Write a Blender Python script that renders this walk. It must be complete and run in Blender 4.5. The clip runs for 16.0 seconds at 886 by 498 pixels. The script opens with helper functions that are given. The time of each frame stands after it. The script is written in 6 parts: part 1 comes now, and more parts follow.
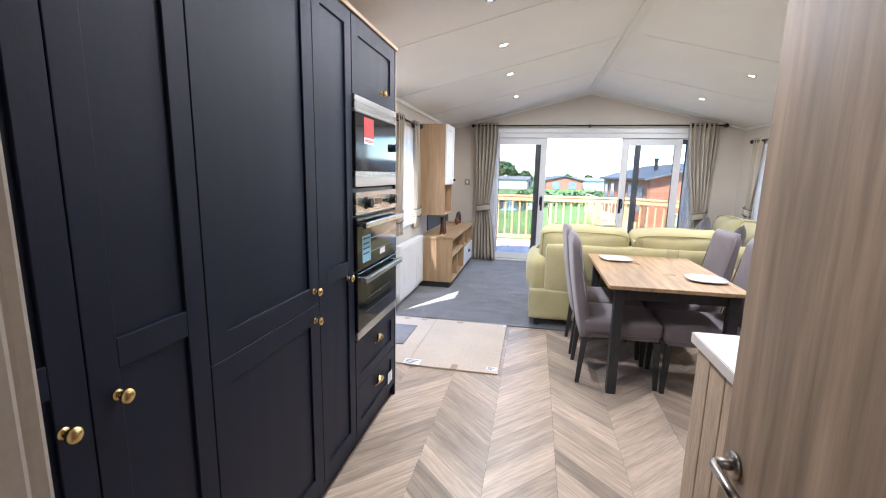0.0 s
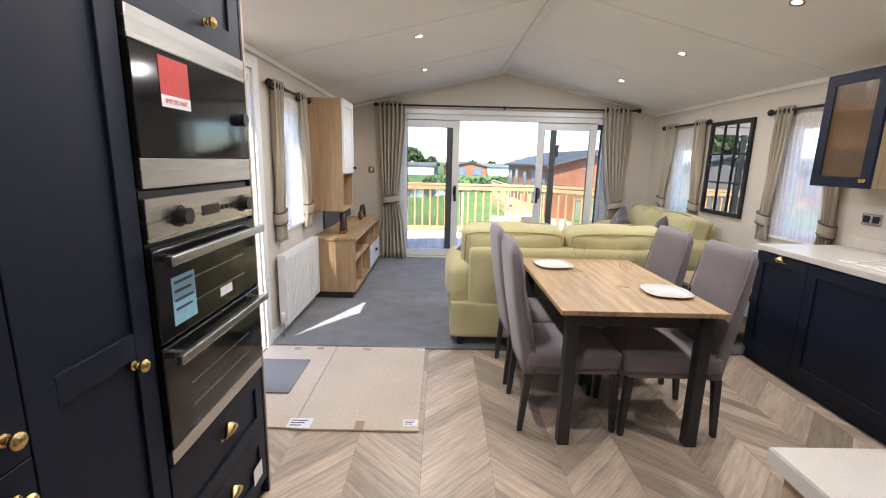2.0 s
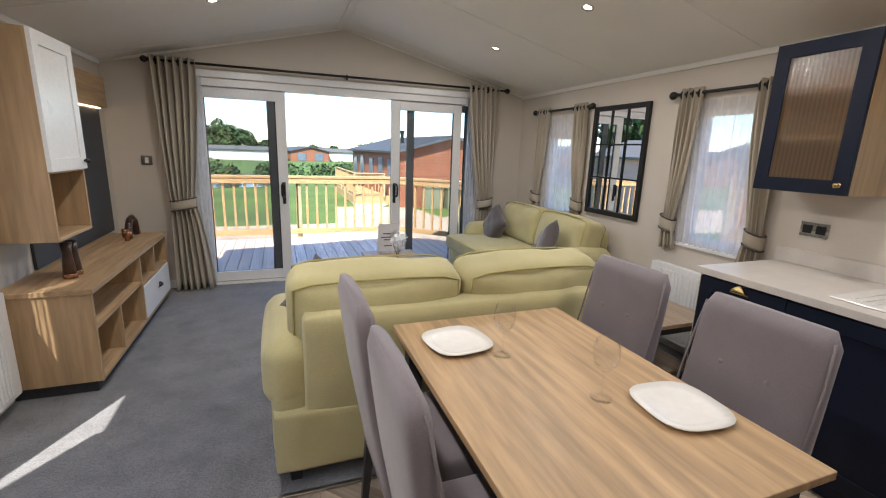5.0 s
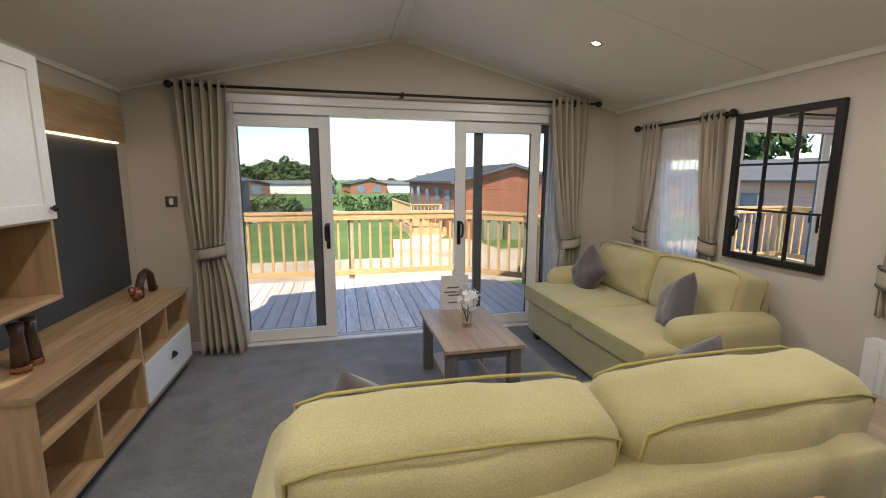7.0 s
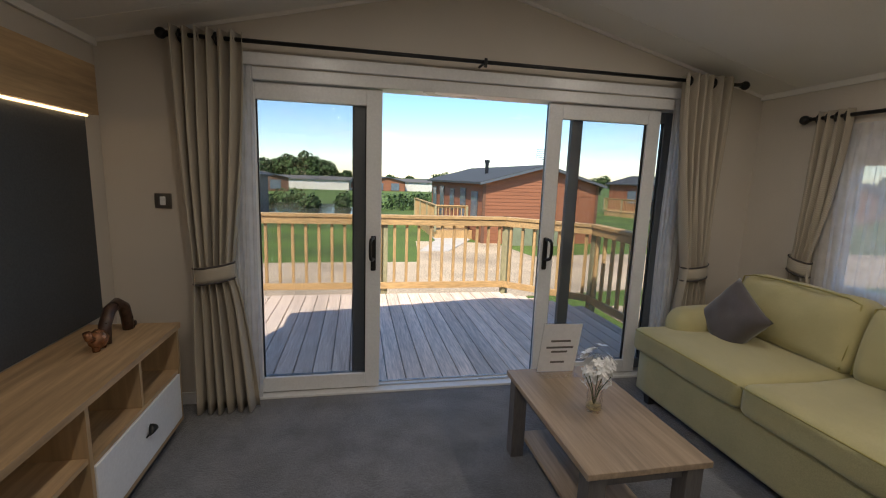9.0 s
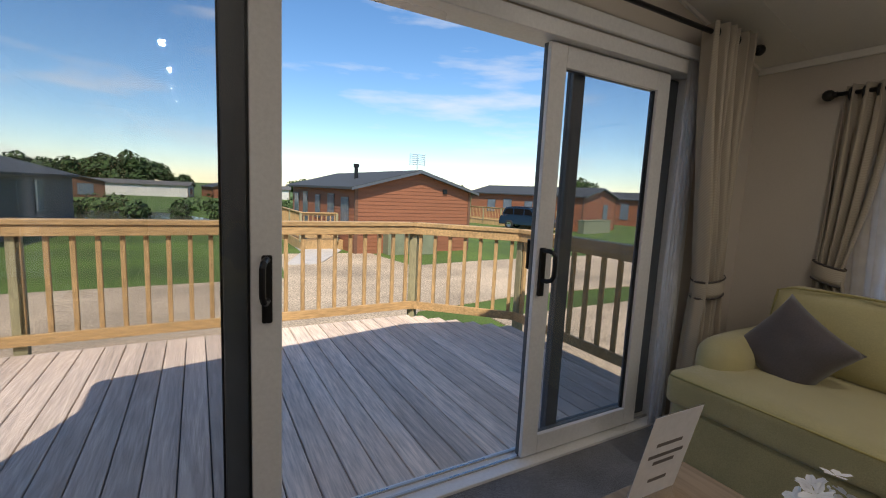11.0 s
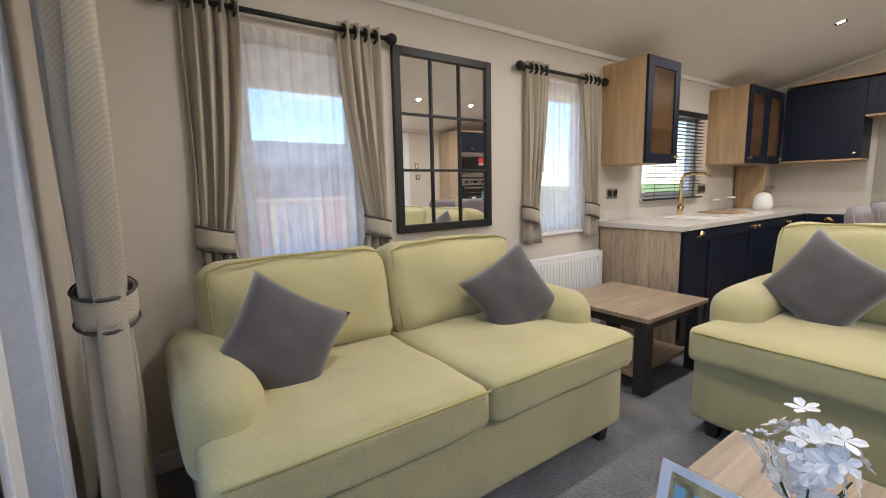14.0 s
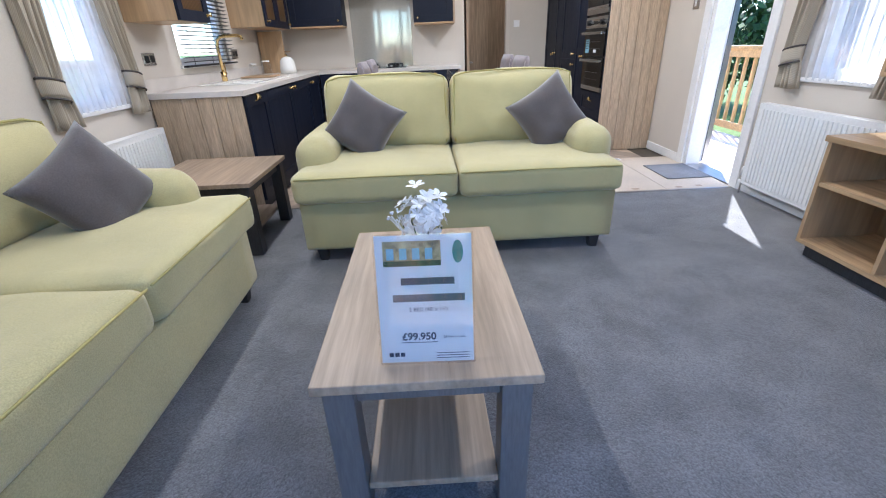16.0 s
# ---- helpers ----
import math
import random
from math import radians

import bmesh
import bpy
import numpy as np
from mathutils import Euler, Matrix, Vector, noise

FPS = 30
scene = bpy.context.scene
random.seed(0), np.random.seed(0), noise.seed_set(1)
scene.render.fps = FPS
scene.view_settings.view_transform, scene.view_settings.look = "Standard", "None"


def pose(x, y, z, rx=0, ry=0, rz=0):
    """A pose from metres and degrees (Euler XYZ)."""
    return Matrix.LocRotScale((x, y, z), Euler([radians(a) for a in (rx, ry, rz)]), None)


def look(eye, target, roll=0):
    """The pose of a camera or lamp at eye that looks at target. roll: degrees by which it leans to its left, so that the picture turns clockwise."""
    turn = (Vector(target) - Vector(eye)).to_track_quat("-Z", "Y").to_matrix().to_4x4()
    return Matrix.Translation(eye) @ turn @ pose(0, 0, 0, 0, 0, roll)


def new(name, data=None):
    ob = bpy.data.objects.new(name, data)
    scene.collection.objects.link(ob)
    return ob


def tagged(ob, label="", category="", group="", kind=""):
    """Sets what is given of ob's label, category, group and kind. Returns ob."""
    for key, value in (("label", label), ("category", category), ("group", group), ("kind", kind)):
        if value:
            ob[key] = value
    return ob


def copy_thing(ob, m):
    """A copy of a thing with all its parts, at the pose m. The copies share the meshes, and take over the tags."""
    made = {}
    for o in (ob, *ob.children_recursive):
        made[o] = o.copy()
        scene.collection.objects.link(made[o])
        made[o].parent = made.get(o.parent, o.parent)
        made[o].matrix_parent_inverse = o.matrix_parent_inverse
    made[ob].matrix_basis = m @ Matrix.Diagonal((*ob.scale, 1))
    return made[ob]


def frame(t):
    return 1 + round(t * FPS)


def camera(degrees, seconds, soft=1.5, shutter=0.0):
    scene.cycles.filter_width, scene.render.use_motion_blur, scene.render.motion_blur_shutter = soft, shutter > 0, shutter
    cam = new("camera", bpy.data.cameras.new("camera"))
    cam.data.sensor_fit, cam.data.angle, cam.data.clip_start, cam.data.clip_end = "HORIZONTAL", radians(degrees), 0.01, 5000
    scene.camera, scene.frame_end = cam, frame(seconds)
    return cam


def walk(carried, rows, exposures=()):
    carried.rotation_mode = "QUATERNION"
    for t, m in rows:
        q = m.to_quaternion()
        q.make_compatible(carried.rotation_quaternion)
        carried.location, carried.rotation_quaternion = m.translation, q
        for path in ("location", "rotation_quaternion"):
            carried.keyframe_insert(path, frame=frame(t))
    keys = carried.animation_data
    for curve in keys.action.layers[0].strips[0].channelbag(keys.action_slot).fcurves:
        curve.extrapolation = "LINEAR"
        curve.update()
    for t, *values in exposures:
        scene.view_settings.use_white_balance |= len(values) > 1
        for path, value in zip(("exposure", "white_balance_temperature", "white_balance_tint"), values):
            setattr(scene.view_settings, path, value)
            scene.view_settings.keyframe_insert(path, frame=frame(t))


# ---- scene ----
cam = camera(91.2, 16.0, soft=1.1)
EXPOSURES = [(0.0, 2.8, 5600, 12), (0.6, 2.65, 6050, 13), (2.5, 2.3, 6100, 11), (3.5, 2.08, 6100, 12), (6.0, 1.8, 6500, 11), (8.2, 1.3, 6900, 11), (10.4, 0.62, 6900, 12), (12.6, 0.62, 6700, 13), (13.5, 1.6, 6300, 13), (14.3, 2.38, 6400, 11), (15.0, 2.38, 6000, 11), (16.0, 2.52, 5500, 11)]
PATH = [
    (0, (0.016, 0.072, 1.442), (-0.381, 2.002, 1.099), 1.2),
    (0.5, (-0.027, 0.253, 1.456), (-0.225, 2.203, 1.061), 0.9),
    (1, (-0.062, 0.43, 1.463), (-0.123, 2.387, 1.054), 1.6),
    (1.5, (-0.051, 0.674, 1.474), (-0.106, 2.637, 1.093), 1.3),
    (2, (-0.083, 0.93, 1.454), (-0.064, 2.89, 1.058), 1.4),
    (2.5, (-0.132, 1.217, 1.448), (0.226, 3.124, 0.965), 1.9),
    (3, (-0.111, 1.462, 1.452), (0.474, 3.309, 0.957), 2.1),
    (3.5, (-0.019, 1.698, 1.467), (0.644, 3.52, 0.975), 2.3),
    (3.7, (-0.013, 1.752, 1.48), (0.691, 3.556, 0.984), 2.5),
    (5.8, (0.171, 2.837, 1.494), (0.815, 4.693, 1.124), 1.0),
    (6, (0.184, 2.919, 1.487), (0.797, 4.789, 1.133), 0.4),
    (6.5, (0.238, 3.193, 1.502), (0.786, 5.087, 1.165), 0.3),
    (7, (0.252, 3.415, 1.498), (0.705, 5.337, 1.181), 0.2),
    (7.5, (0.209, 3.667, 1.491), (0.564, 5.609, 1.168), 0.6),
    (8, (0.192, 3.929, 1.524), (0.445, 5.883, 1.177), 0.8),
    (8.2, (0.163, 4.048, 1.527), (0.401, 6.003, 1.176), 1.4),
    (10.3, (-0.098, 5.437, 1.376), (0.66, 7.271, 1.132), 2.1),
    (10.5, (-0.086, 5.57, 1.358), (0.705, 7.39, 1.114), 2.1),
    (11, (-0.063, 5.911, 1.339), (0.917, 7.635, 1.084), 2.7),
    (11.5, (0.063, 6.277, 1.302), (1.253, 7.864, 1.048), 2.9),
    (12, (0.233, 6.602, 1.249), (1.765, 7.852, 0.943), 3.1),
    (12.5, (0.379, 6.846, 1.234), (2.243, 7.48, 0.879), 1.5),
    (13, (0.594, 7.016, 1.202), (2.558, 7.149, 0.848), 0.4),
    (13.5, (0.762, 7.084, 1.193), (2.717, 6.783, 0.896), -1.2),
    (14, (0.876, 7.198, 1.198), (2.492, 6.053, 0.919), -1.3),
    (14.5, (0.942, 7.373, 1.245), (1.761, 5.569, 0.973), -1.2),
    (15, (0.973, 7.473, 1.235), (1.337, 5.541, 0.872), -2.8),
    (15.2, (0.986, 7.487, 1.22), (1.253, 5.557, 0.766), -3.3),
    (15.5, (1.04, 7.454, 1.194), (1.173, 5.555, 0.581), -3.5),
    (16, (1.068, 7.419, 1.139), (1.018, 5.611, 0.287), -2.3),
]
walk(cam, [(t, look(eye, target, roll)) for t, eye, target, roll in PATH],
     exposures=EXPOSURES)

# ---- light ----
SUN_DIR = Vector((0.43, 0.90, -1.22)).normalized()      # the way the sunlight travels
sun = new("sun", bpy.data.lights.new("sun", "SUN"))
sun.data.energy, sun.data.angle, sun.data.color = 3.4, radians(0.5), (1.0, 0.93, 0.82)
sun.matrix_world = SUN_DIR.to_track_quat("-Z", "Y").to_matrix().to_4x4()

# The last one, in the hall, is an unseen lamp added to brighten it.
DOWNLIGHTS = ((-0.285, 1.70), (-0.285, 2.80), (-0.285, 3.75), (-0.285, 4.755), (-0.285, 6.07), (2.0, 2.50), (2.0, 3.72), (2.0, 4.97), (2.0, 6.26), (0.0, -0.6))
for dx, dy in DOWNLIGHTS:
    lamp = new("downlight_lamp", bpy.data.lights.new("downlight_lamp", "AREA"))
    lamp.data.shape, lamp.data.size, lamp.data.energy, lamp.data.color = "DISK", 0.05, 1.0 if dy < 0 else 2.8, (1.0, 0.94, 0.87)
    lamp.matrix_world = pose(dx, dy, 2.715 - 0.53 * abs(dx - 0.8) / 2.2 - 0.014, 0, -13.5 if dx < 0.8 else 13.5, 0)

world = bpy.data.worlds.new("sky")
scene.world = world
world.use_nodes = True
wn, wl = world.node_tree.nodes, world.node_tree.links
wn.clear()
w_out, w_bg = wn.new("ShaderNodeOutputWorld"), wn.new("ShaderNodeBackground")
w_sky = wn.new("ShaderNodeTexSky")
w_sky.sky_type, w_sky.sun_disc = "NISHITA", False
w_sky.sun_elevation, w_sky.sun_rotation = math.asin(-SUN_DIR.z), math.atan2(-SUN_DIR.x, -SUN_DIR.y)
w_sky.air_density, w_sky.dust_density, w_sky.ozone_density = 1.0, 0.1, 4.0
w_tc, w_map, w_noise, w_ramp = wn.new("ShaderNodeTexCoord"), wn.new("ShaderNodeMapping"), wn.new("ShaderNodeTexNoise"), wn.new("ShaderNodeValToRGB")
w_map.inputs["Scale"].default_value = (1.6, 1.6, 9.0)
w_noise.inputs["Scale"].default_value, w_noise.inputs["Detail"].default_value, w_noise.inputs["Roughness"].default_value = 1.9, 6.0, 0.55
w_ramp.color_ramp.elements[0].position, w_ramp.color_ramp.elements[1].position = 0.54, 0.86
w_mix = wn.new("ShaderNodeMixRGB")
w_mix.inputs["Color2"].default_value = (5.0, 5.2, 5.5, 1)
wl.new(w_tc.outputs["Generated"], w_map.inputs["Vector"]); wl.new(w_map.outputs["Vector"], w_noise.inputs["Vector"])
wl.new(w_noise.outputs["Fac"], w_ramp.inputs["Fac"]); wl.new(w_ramp.outputs["Color"], w_mix.inputs["Fac"])
w_hsv = wn.new("ShaderNodeHueSaturation")
w_hsv.inputs["Saturation"].default_value = 1.18
wl.new(w_sky.outputs["Color"], w_hsv.inputs["Color"]); wl.new(w_hsv.outputs["Color"], w_mix.inputs["Color1"]); wl.new(w_mix.outputs["Color"], w_bg.inputs["Color"])
w_bg.inputs["Strength"].default_value = 0.118
wl.new(w_bg.outputs["Background"], w_out.inputs["Surface"])


# ---- materials ----
def mat(name, color, rough=0.6, metal=0.0, grain=40.0, vary=0.12, bump=0.05, stretch=(1, 1, 1), blotch=2.5, island=0.0, second=None, coat=0.0, sheen=0.0):
    """A node material: base colour with fine grain and large blotches, and fine relief."""
    m = bpy.data.materials.new(name)
    m.use_nodes = True
    n, l = m.node_tree.nodes, m.node_tree.links
    b = n["Principled BSDF"]
    b.inputs["Roughness"].default_value, b.inputs["Metallic"].default_value = rough, metal
    b.inputs["Coat Weight"].default_value, b.inputs["Sheen Weight"].default_value = coat, sheen
    tc, mp = n.new("ShaderNodeTexCoord"), n.new("ShaderNodeMapping")
    mp.inputs["Scale"].default_value = stretch
    info = n.new("ShaderNodeObjectInfo")
    off = n.new("ShaderNodeVectorMath")
    off.operation = "ADD"
    l.new(tc.outputs["Object"], off.inputs[0])
    mul = n.new("ShaderNodeMath"); mul.operation = "MULTIPLY"; mul.inputs[1].default_value = 23.0
    l.new(info.outputs["Random"], mul.inputs[0]); l.new(mul.outputs[0], off.inputs[1])
    l.new(off.outputs[0], mp.inputs["Vector"])
    fine, big = n.new("ShaderNodeTexNoise"), n.new("ShaderNodeTexNoise")
    fine.inputs["Scale"].default_value, fine.inputs["Detail"].default_value, fine.inputs["Roughness"].default_value = grain, 5.0, 0.6
    big.inputs["Scale"].default_value, big.inputs["Detail"].default_value = blotch, 3.0
    l.new(mp.outputs["Vector"], fine.inputs["Vector"]); l.new(mp.outputs["Vector"], big.inputs["Vector"])
    c = Vector(color)
    d = Vector(second) if second else c * (1 - 2.2 * vary)
    e = c if second else c * (1 + 0.8 * vary)
    r1 = n.new("ShaderNodeValToRGB")
    r1.color_ramp.elements[0].position, r1.color_ramp.elements[1].position = 0.32, 0.68
    r1.color_ramp.elements[0].color, r1.color_ramp.elements[1].color = (*d, 1), (*e, 1)
    l.new(fine.outputs["Fac"], r1.inputs["Fac"])
    hsv = n.new("ShaderNodeHueSaturation")
    l.new(r1.outputs["Color"], hsv.inputs["Color"])
    mr = n.new("ShaderNodeMapRange")
    mr.inputs["From Min"].default_value, mr.inputs["From Max"].default_value = 0.3, 0.7
    mr.inputs["To Min"].default_value, mr.inputs["To Max"].default_value = 1 - vary, 1 + vary
    l.new(big.outputs["Fac"], mr.inputs["Value"])
    if island:
        ir = n.new("ShaderNodeMapRange")
        ir.inputs["To Min"].default_value, ir.inputs["To Max"].default_value = 1 - island, 1 + island
        l.new(info.outputs["Random"], ir.inputs["Value"])
        pm = n.new("ShaderNodeMath"); pm.operation = "MULTIPLY"
        l.new(mr.outputs["Result"], pm.inputs[0]); l.new(ir.outputs["Result"], pm.inputs[1])
        l.new(pm.outputs[0], hsv.inputs["Value"])
    else:
        l.new(mr.outputs["Result"], hsv.inputs["Value"])
    l.new(hsv.outputs["Color"], b.inputs["Base Color"])
    rr = n.new("ShaderNodeMapRange")
    rr.inputs["To Min"].default_value, rr.inputs["To Max"].default_value = max(rough - 0.08, 0.02), min(rough + 0.08, 1)
    l.new(big.outputs["Fac"], rr.inputs["Value"]); l.new(rr.outputs["Result"], b.inputs["Roughness"])
    if bump:
        bp = n.new("ShaderNodeBump")
        bp.inputs["Strength"].default_value, bp.inputs["Distance"].default_value = bump, 0.01
        l.new(fine.outputs["Fac"], bp.inputs["Height"]); l.new(bp.outputs["Normal"], b.inputs["Normal"])
    return m


def glass_mat(name, rough=0.0, color=(1, 1, 1), tint=0.9):
    """Thin pane: clear, with a Fresnel-driven gloss."""
    m = bpy.data.materials.new(name)
    m.use_nodes = True
    n, l = m.node_tree.nodes, m.node_tree.links
    n.clear()
    out, mix, tr, gl, fr = n.new("ShaderNodeOutputMaterial"), n.new("ShaderNodeMixShader"), n.new("ShaderNodeBsdfTransparent"), n.new("ShaderNodeBsdfGlossy"), n.new("ShaderNodeLayerWeight")
    tr.inputs["Color"].default_value = (color[0] * tint, color[1] * tint, color[2] * tint, 1)
    gl.inputs["Roughness"].default_value = rough
    fr.inputs["Blend"].default_value = 0.5
    pw, ma = n.new("ShaderNodeMath"), n.new("ShaderNodeMath")
    pw.operation, pw.inputs[1].default_value = "POWER", 5.0
    ma.operation, ma.inputs[1].default_value, ma.inputs[2].default_value = "MULTIPLY_ADD", 0.6, 0.035
    l.new(fr.outputs["Facing"], pw.inputs[0]); l.new(pw.outputs[0], ma.inputs[0])
    l.new(ma.outputs[0], mix.inputs[0]); l.new(tr.outputs[0], mix.inputs[1]); l.new(gl.outputs[0], mix.inputs[2]); l.new(mix.outputs[0], out.inputs[0])
    return m


def glow_mat(name, color, strength):
    m = bpy.data.materials.new(name)
    m.use_nodes = True
    b = m.node_tree.nodes["Principled BSDF"]
    b.inputs["Emission Color"].default_value, b.inputs["Emission Strength"].default_value = (*color, 1), strength
    return m


def sheer_mat(name):
    m = bpy.data.materials.new(name)
    m.use_nodes = True
    n, l = m.node_tree.nodes, m.node_tree.links
    n.clear()
    out, mix, tr, ad, df, tl = n.new("ShaderNodeOutputMaterial"), n.new("ShaderNodeMixShader"), n.new("ShaderNodeBsdfTransparent"), n.new("ShaderNodeMixShader"), n.new("ShaderNodeBsdfDiffuse"), n.new("ShaderNodeBsdfTranslucent")
    df.inputs[0].default_value = tl.inputs[0].default_value = (0.88, 0.88, 0.9, 1)
    tc, wv = n.new("ShaderNodeTexCoord"), n.new("ShaderNodeTexNoise")
    wv.inputs["Scale"].default_value = 14.0
    l.new(tc.outputs["Object"], wv.inputs["Vector"])
    mr = n.new("ShaderNodeMapRange")
    mr.inputs["To Min"].default_value, mr.inputs["To Max"].default_value = 0.55, 0.78
    l.new(wv.outputs["Fac"], mr.inputs["Value"]); l.new(mr.outputs[0], mix.inputs[0])
    ad.inputs[0].default_value = 0.7
    l.new(df.outputs[0], ad.inputs[1]); l.new(tl.outputs[0], ad.inputs[2])
    l.new(tr.outputs[0], mix.inputs[1]); l.new(ad.outputs[0], mix.inputs[2]); l.new(mix.outputs[0], out.inputs[0])
    return m


def reed_mat(name):
    """Reeded cabinet glass: part clear, part scattering, with fine upright ribs in its gloss."""
    m = bpy.data.materials.new(name)
    m.use_nodes = True
    n, l = m.node_tree.nodes, m.node_tree.links
    n.clear()
    out, body, face = n.new("ShaderNodeOutputMaterial"), n.new("ShaderNodeMixShader"), n.new("ShaderNodeMixShader")
    tr, tl, gl = n.new("ShaderNodeBsdfTransparent"), n.new("ShaderNodeBsdfTranslucent"), n.new("ShaderNodeBsdfGlossy")
    tr.inputs["Color"].default_value, tl.inputs["Color"].default_value = (0.95, 0.90, 0.80, 1), (0.60, 0.52, 0.40, 1)
    gl.inputs["Roughness"].default_value = 0.12
    tc, wv, bp = n.new("ShaderNodeTexCoord"), n.new("ShaderNodeTexWave"), n.new("ShaderNodeBump")
    wv.bands_direction, wv.inputs["Scale"].default_value = "Y", 15.0
    bp.inputs["Strength"].default_value, bp.inputs["Distance"].default_value = 0.6, 0.004
    l.new(tc.outputs["Object"], wv.inputs["Vector"]); l.new(wv.outputs["Fac"], bp.inputs["Height"]); l.new(bp.outputs["Normal"], gl.inputs["Normal"])
    mr = n.new("ShaderNodeMapRange")
    mr.inputs["To Min"].default_value, mr.inputs["To Max"].default_value = 0.46, 0.60
    l.new(wv.outputs["Fac"], mr.inputs["Value"]); l.new(mr.outputs[0], body.inputs[0])
    l.new(tr.outputs[0], body.inputs[1]); l.new(tl.outputs[0], body.inputs[2])
    face.inputs[0].default_value = 0.07
    l.new(body.outputs[0], face.inputs[1]); l.new(gl.outputs[0], face.inputs[2]); l.new(face.outputs[0], out.inputs[0])
    return m


def weave_mat(name, c1, c2, scale=120.0, rough=0.9):
    """Herringbone-like woven curtain cloth."""
    m = mat(name, c1, rough, grain=300, vary=0.08, bump=0.1, sheen=0.2)
    n, l = m.node_tree.nodes, m.node_tree.links
    tc, w = n.new("ShaderNodeTexCoord"), n.new("ShaderNodeTexWave")
    w.bands_direction, w.inputs["Scale"].default_value, w.inputs["Distortion"].default_value = "DIAGONAL", scale / 2.4, 0.6
    l.new(tc.outputs["Object"], w.inputs["Vector"])
    mix = n.new("ShaderNodeMixRGB")
    mix.inputs[1].default_value, mix.inputs[2].default_value = (*c1, 1), (*c2, 1)
    l.new(w.outputs["Fac"], mix.inputs[0]); l.new(mix.outputs[0], n["Principled BSDF"].inputs["Base Color"])
    return m


M_wall = mat("wall_board", (0.61, 0.555, 0.485), 0.75, grain=220, vary=0.03, bump=0.03)
M_ceil = mat("ceiling_board", (0.80, 0.78, 0.74), 0.7, grain=180, vary=0.02, bump=0.02)
M_white = mat("white_upvc", (0.78, 0.78, 0.78), 0.3, grain=60, vary=0.03, bump=0.01)
M_grey = mat("grey_upvc", (0.10, 0.115, 0.13), 0.35, grain=60, vary=0.05, bump=0.01)
M_navy = mat("navy_paint", (0.005, 0.0088, 0.024), 0.52, grain=90, vary=0.12, bump=0.06, stretch=(6, 6, 0.6))
M_navy.node_tree.nodes["Principled BSDF"].inputs["Specular IOR Level"].default_value = 0.28
M_oak = mat("oak_board", (0.47, 0.315, 0.172), 0.5, grain=7, vary=0.11, bump=0.05, stretch=(4, 4, 0.32), blotch=1.2)
M_oak_x = mat("oak_board_x", (0.47, 0.315, 0.172), 0.5, grain=7, vary=0.11, bump=0.05, stretch=(0.32, 4, 4), blotch=1.2)
M_oak_y = mat("oak_board_y", (0.47, 0.315, 0.172), 0.45, grain=7, vary=0.16, bump=0.05, stretch=(4, 0.32, 4), blotch=1.2)
M_oak_grey = mat("weathered_oak", (0.38, 0.285, 0.20), 0.45, grain=9, vary=0.13, bump=0.06, stretch=(6, 0.32, 4), blotch=1.4)
M_oak_pale = mat("pale_oak", (0.50, 0.38, 0.26), 0.55, grain=20, vary=0.14, bump=0.05, stretch=(6, 6, 0.5), blotch=1.5)
M_plank = mat("vinyl_plank", (0.47, 0.375, 0.29), 0.36, grain=5, vary=0.14, bump=0.02, stretch=(1.0, 11, 1), blotch=1.3, island=0.30)
M_leafwood = mat("grey_brown_oak", (0.41, 0.295, 0.195), 0.5, grain=6, vary=0.16, bump=0.06, stretch=(6, 6, 0.4), blotch=1.5)
M_sub = mat("joint_dark", (0.10, 0.08, 0.06), 0.8)
M_carpet = mat("grey_carpet", (0.19, 0.19, 0.205), 1.0, grain=170, vary=0.26, bump=0.9, blotch=5, sheen=0.3)
M_sofa = mat("lime_fabric", (0.50, 0.447, 0.228), 0.88, grain=260, vary=0.09, bump=0.25, blotch=4, sheen=0.25)
M_pipe = mat("lime_piping", (0.40, 0.35, 0.13), 0.85, grain=300, vary=0.06)
M_pillow = mat("grey_velvet", (0.085, 0.072, 0.075), 0.8, grain=200, vary=0.12, bump=0.08, blotch=6, sheen=0.5)
M_chair = mat("mauve_grey_fabric", (0.215, 0.185, 0.20), 0.9, grain=420, vary=0.10, bump=0.12, blotch=5, sheen=0.2)
M_black = mat("black_metal", (0.012, 0.012, 0.013), 0.4, metal=0.2, vary=0.1)
M_darkwood = mat("charcoal_wood", (0.035, 0.035, 0.038), 0.5, grain=25, vary=0.15, stretch=(6, 6, 0.6))
M_greywood = mat("grey_painted_wood", (0.14, 0.13, 0.128), 0.5, grain=25, vary=0.10, stretch=(6, 6, 0.6))
M_steel = mat("brushed_steel", (0.55, 0.54, 0.52), 0.28, metal=1.0, grain=80, vary=0.05, stretch=(1, 0.05, 8))
M_brass = mat("brass", (0.72, 0.53, 0.24), 0.24, metal=1.0, vary=0.06)
M_copper = mat("copper_glaze", (0.36, 0.17, 0.09), 0.25, metal=0.7, vary=0.2, blotch=20)
M_brown = mat("dark_brown_glaze", (0.06, 0.03, 0.02), 0.3, vary=0.2, blotch=20)
M_chrome = mat("chrome", (0.75, 0.75, 0.75), 0.12, metal=1.0, vary=0.03)
M_nickel = mat("brushed_nickel", (0.35, 0.32, 0.29), 0.3, metal=1.0, vary=0.05)
M_oven = mat("black_glass", (0.008, 0.008, 0.009), 0.05, vary=0.02, bump=0)
M_worktop = mat("pale_worktop", (0.66, 0.61, 0.56), 0.35, grain=300, vary=0.06, bump=0.01, blotch=8)
M_ceramic = mat("white_ceramic", (0.82, 0.80, 0.76), 0.15, vary=0.02, bump=0)
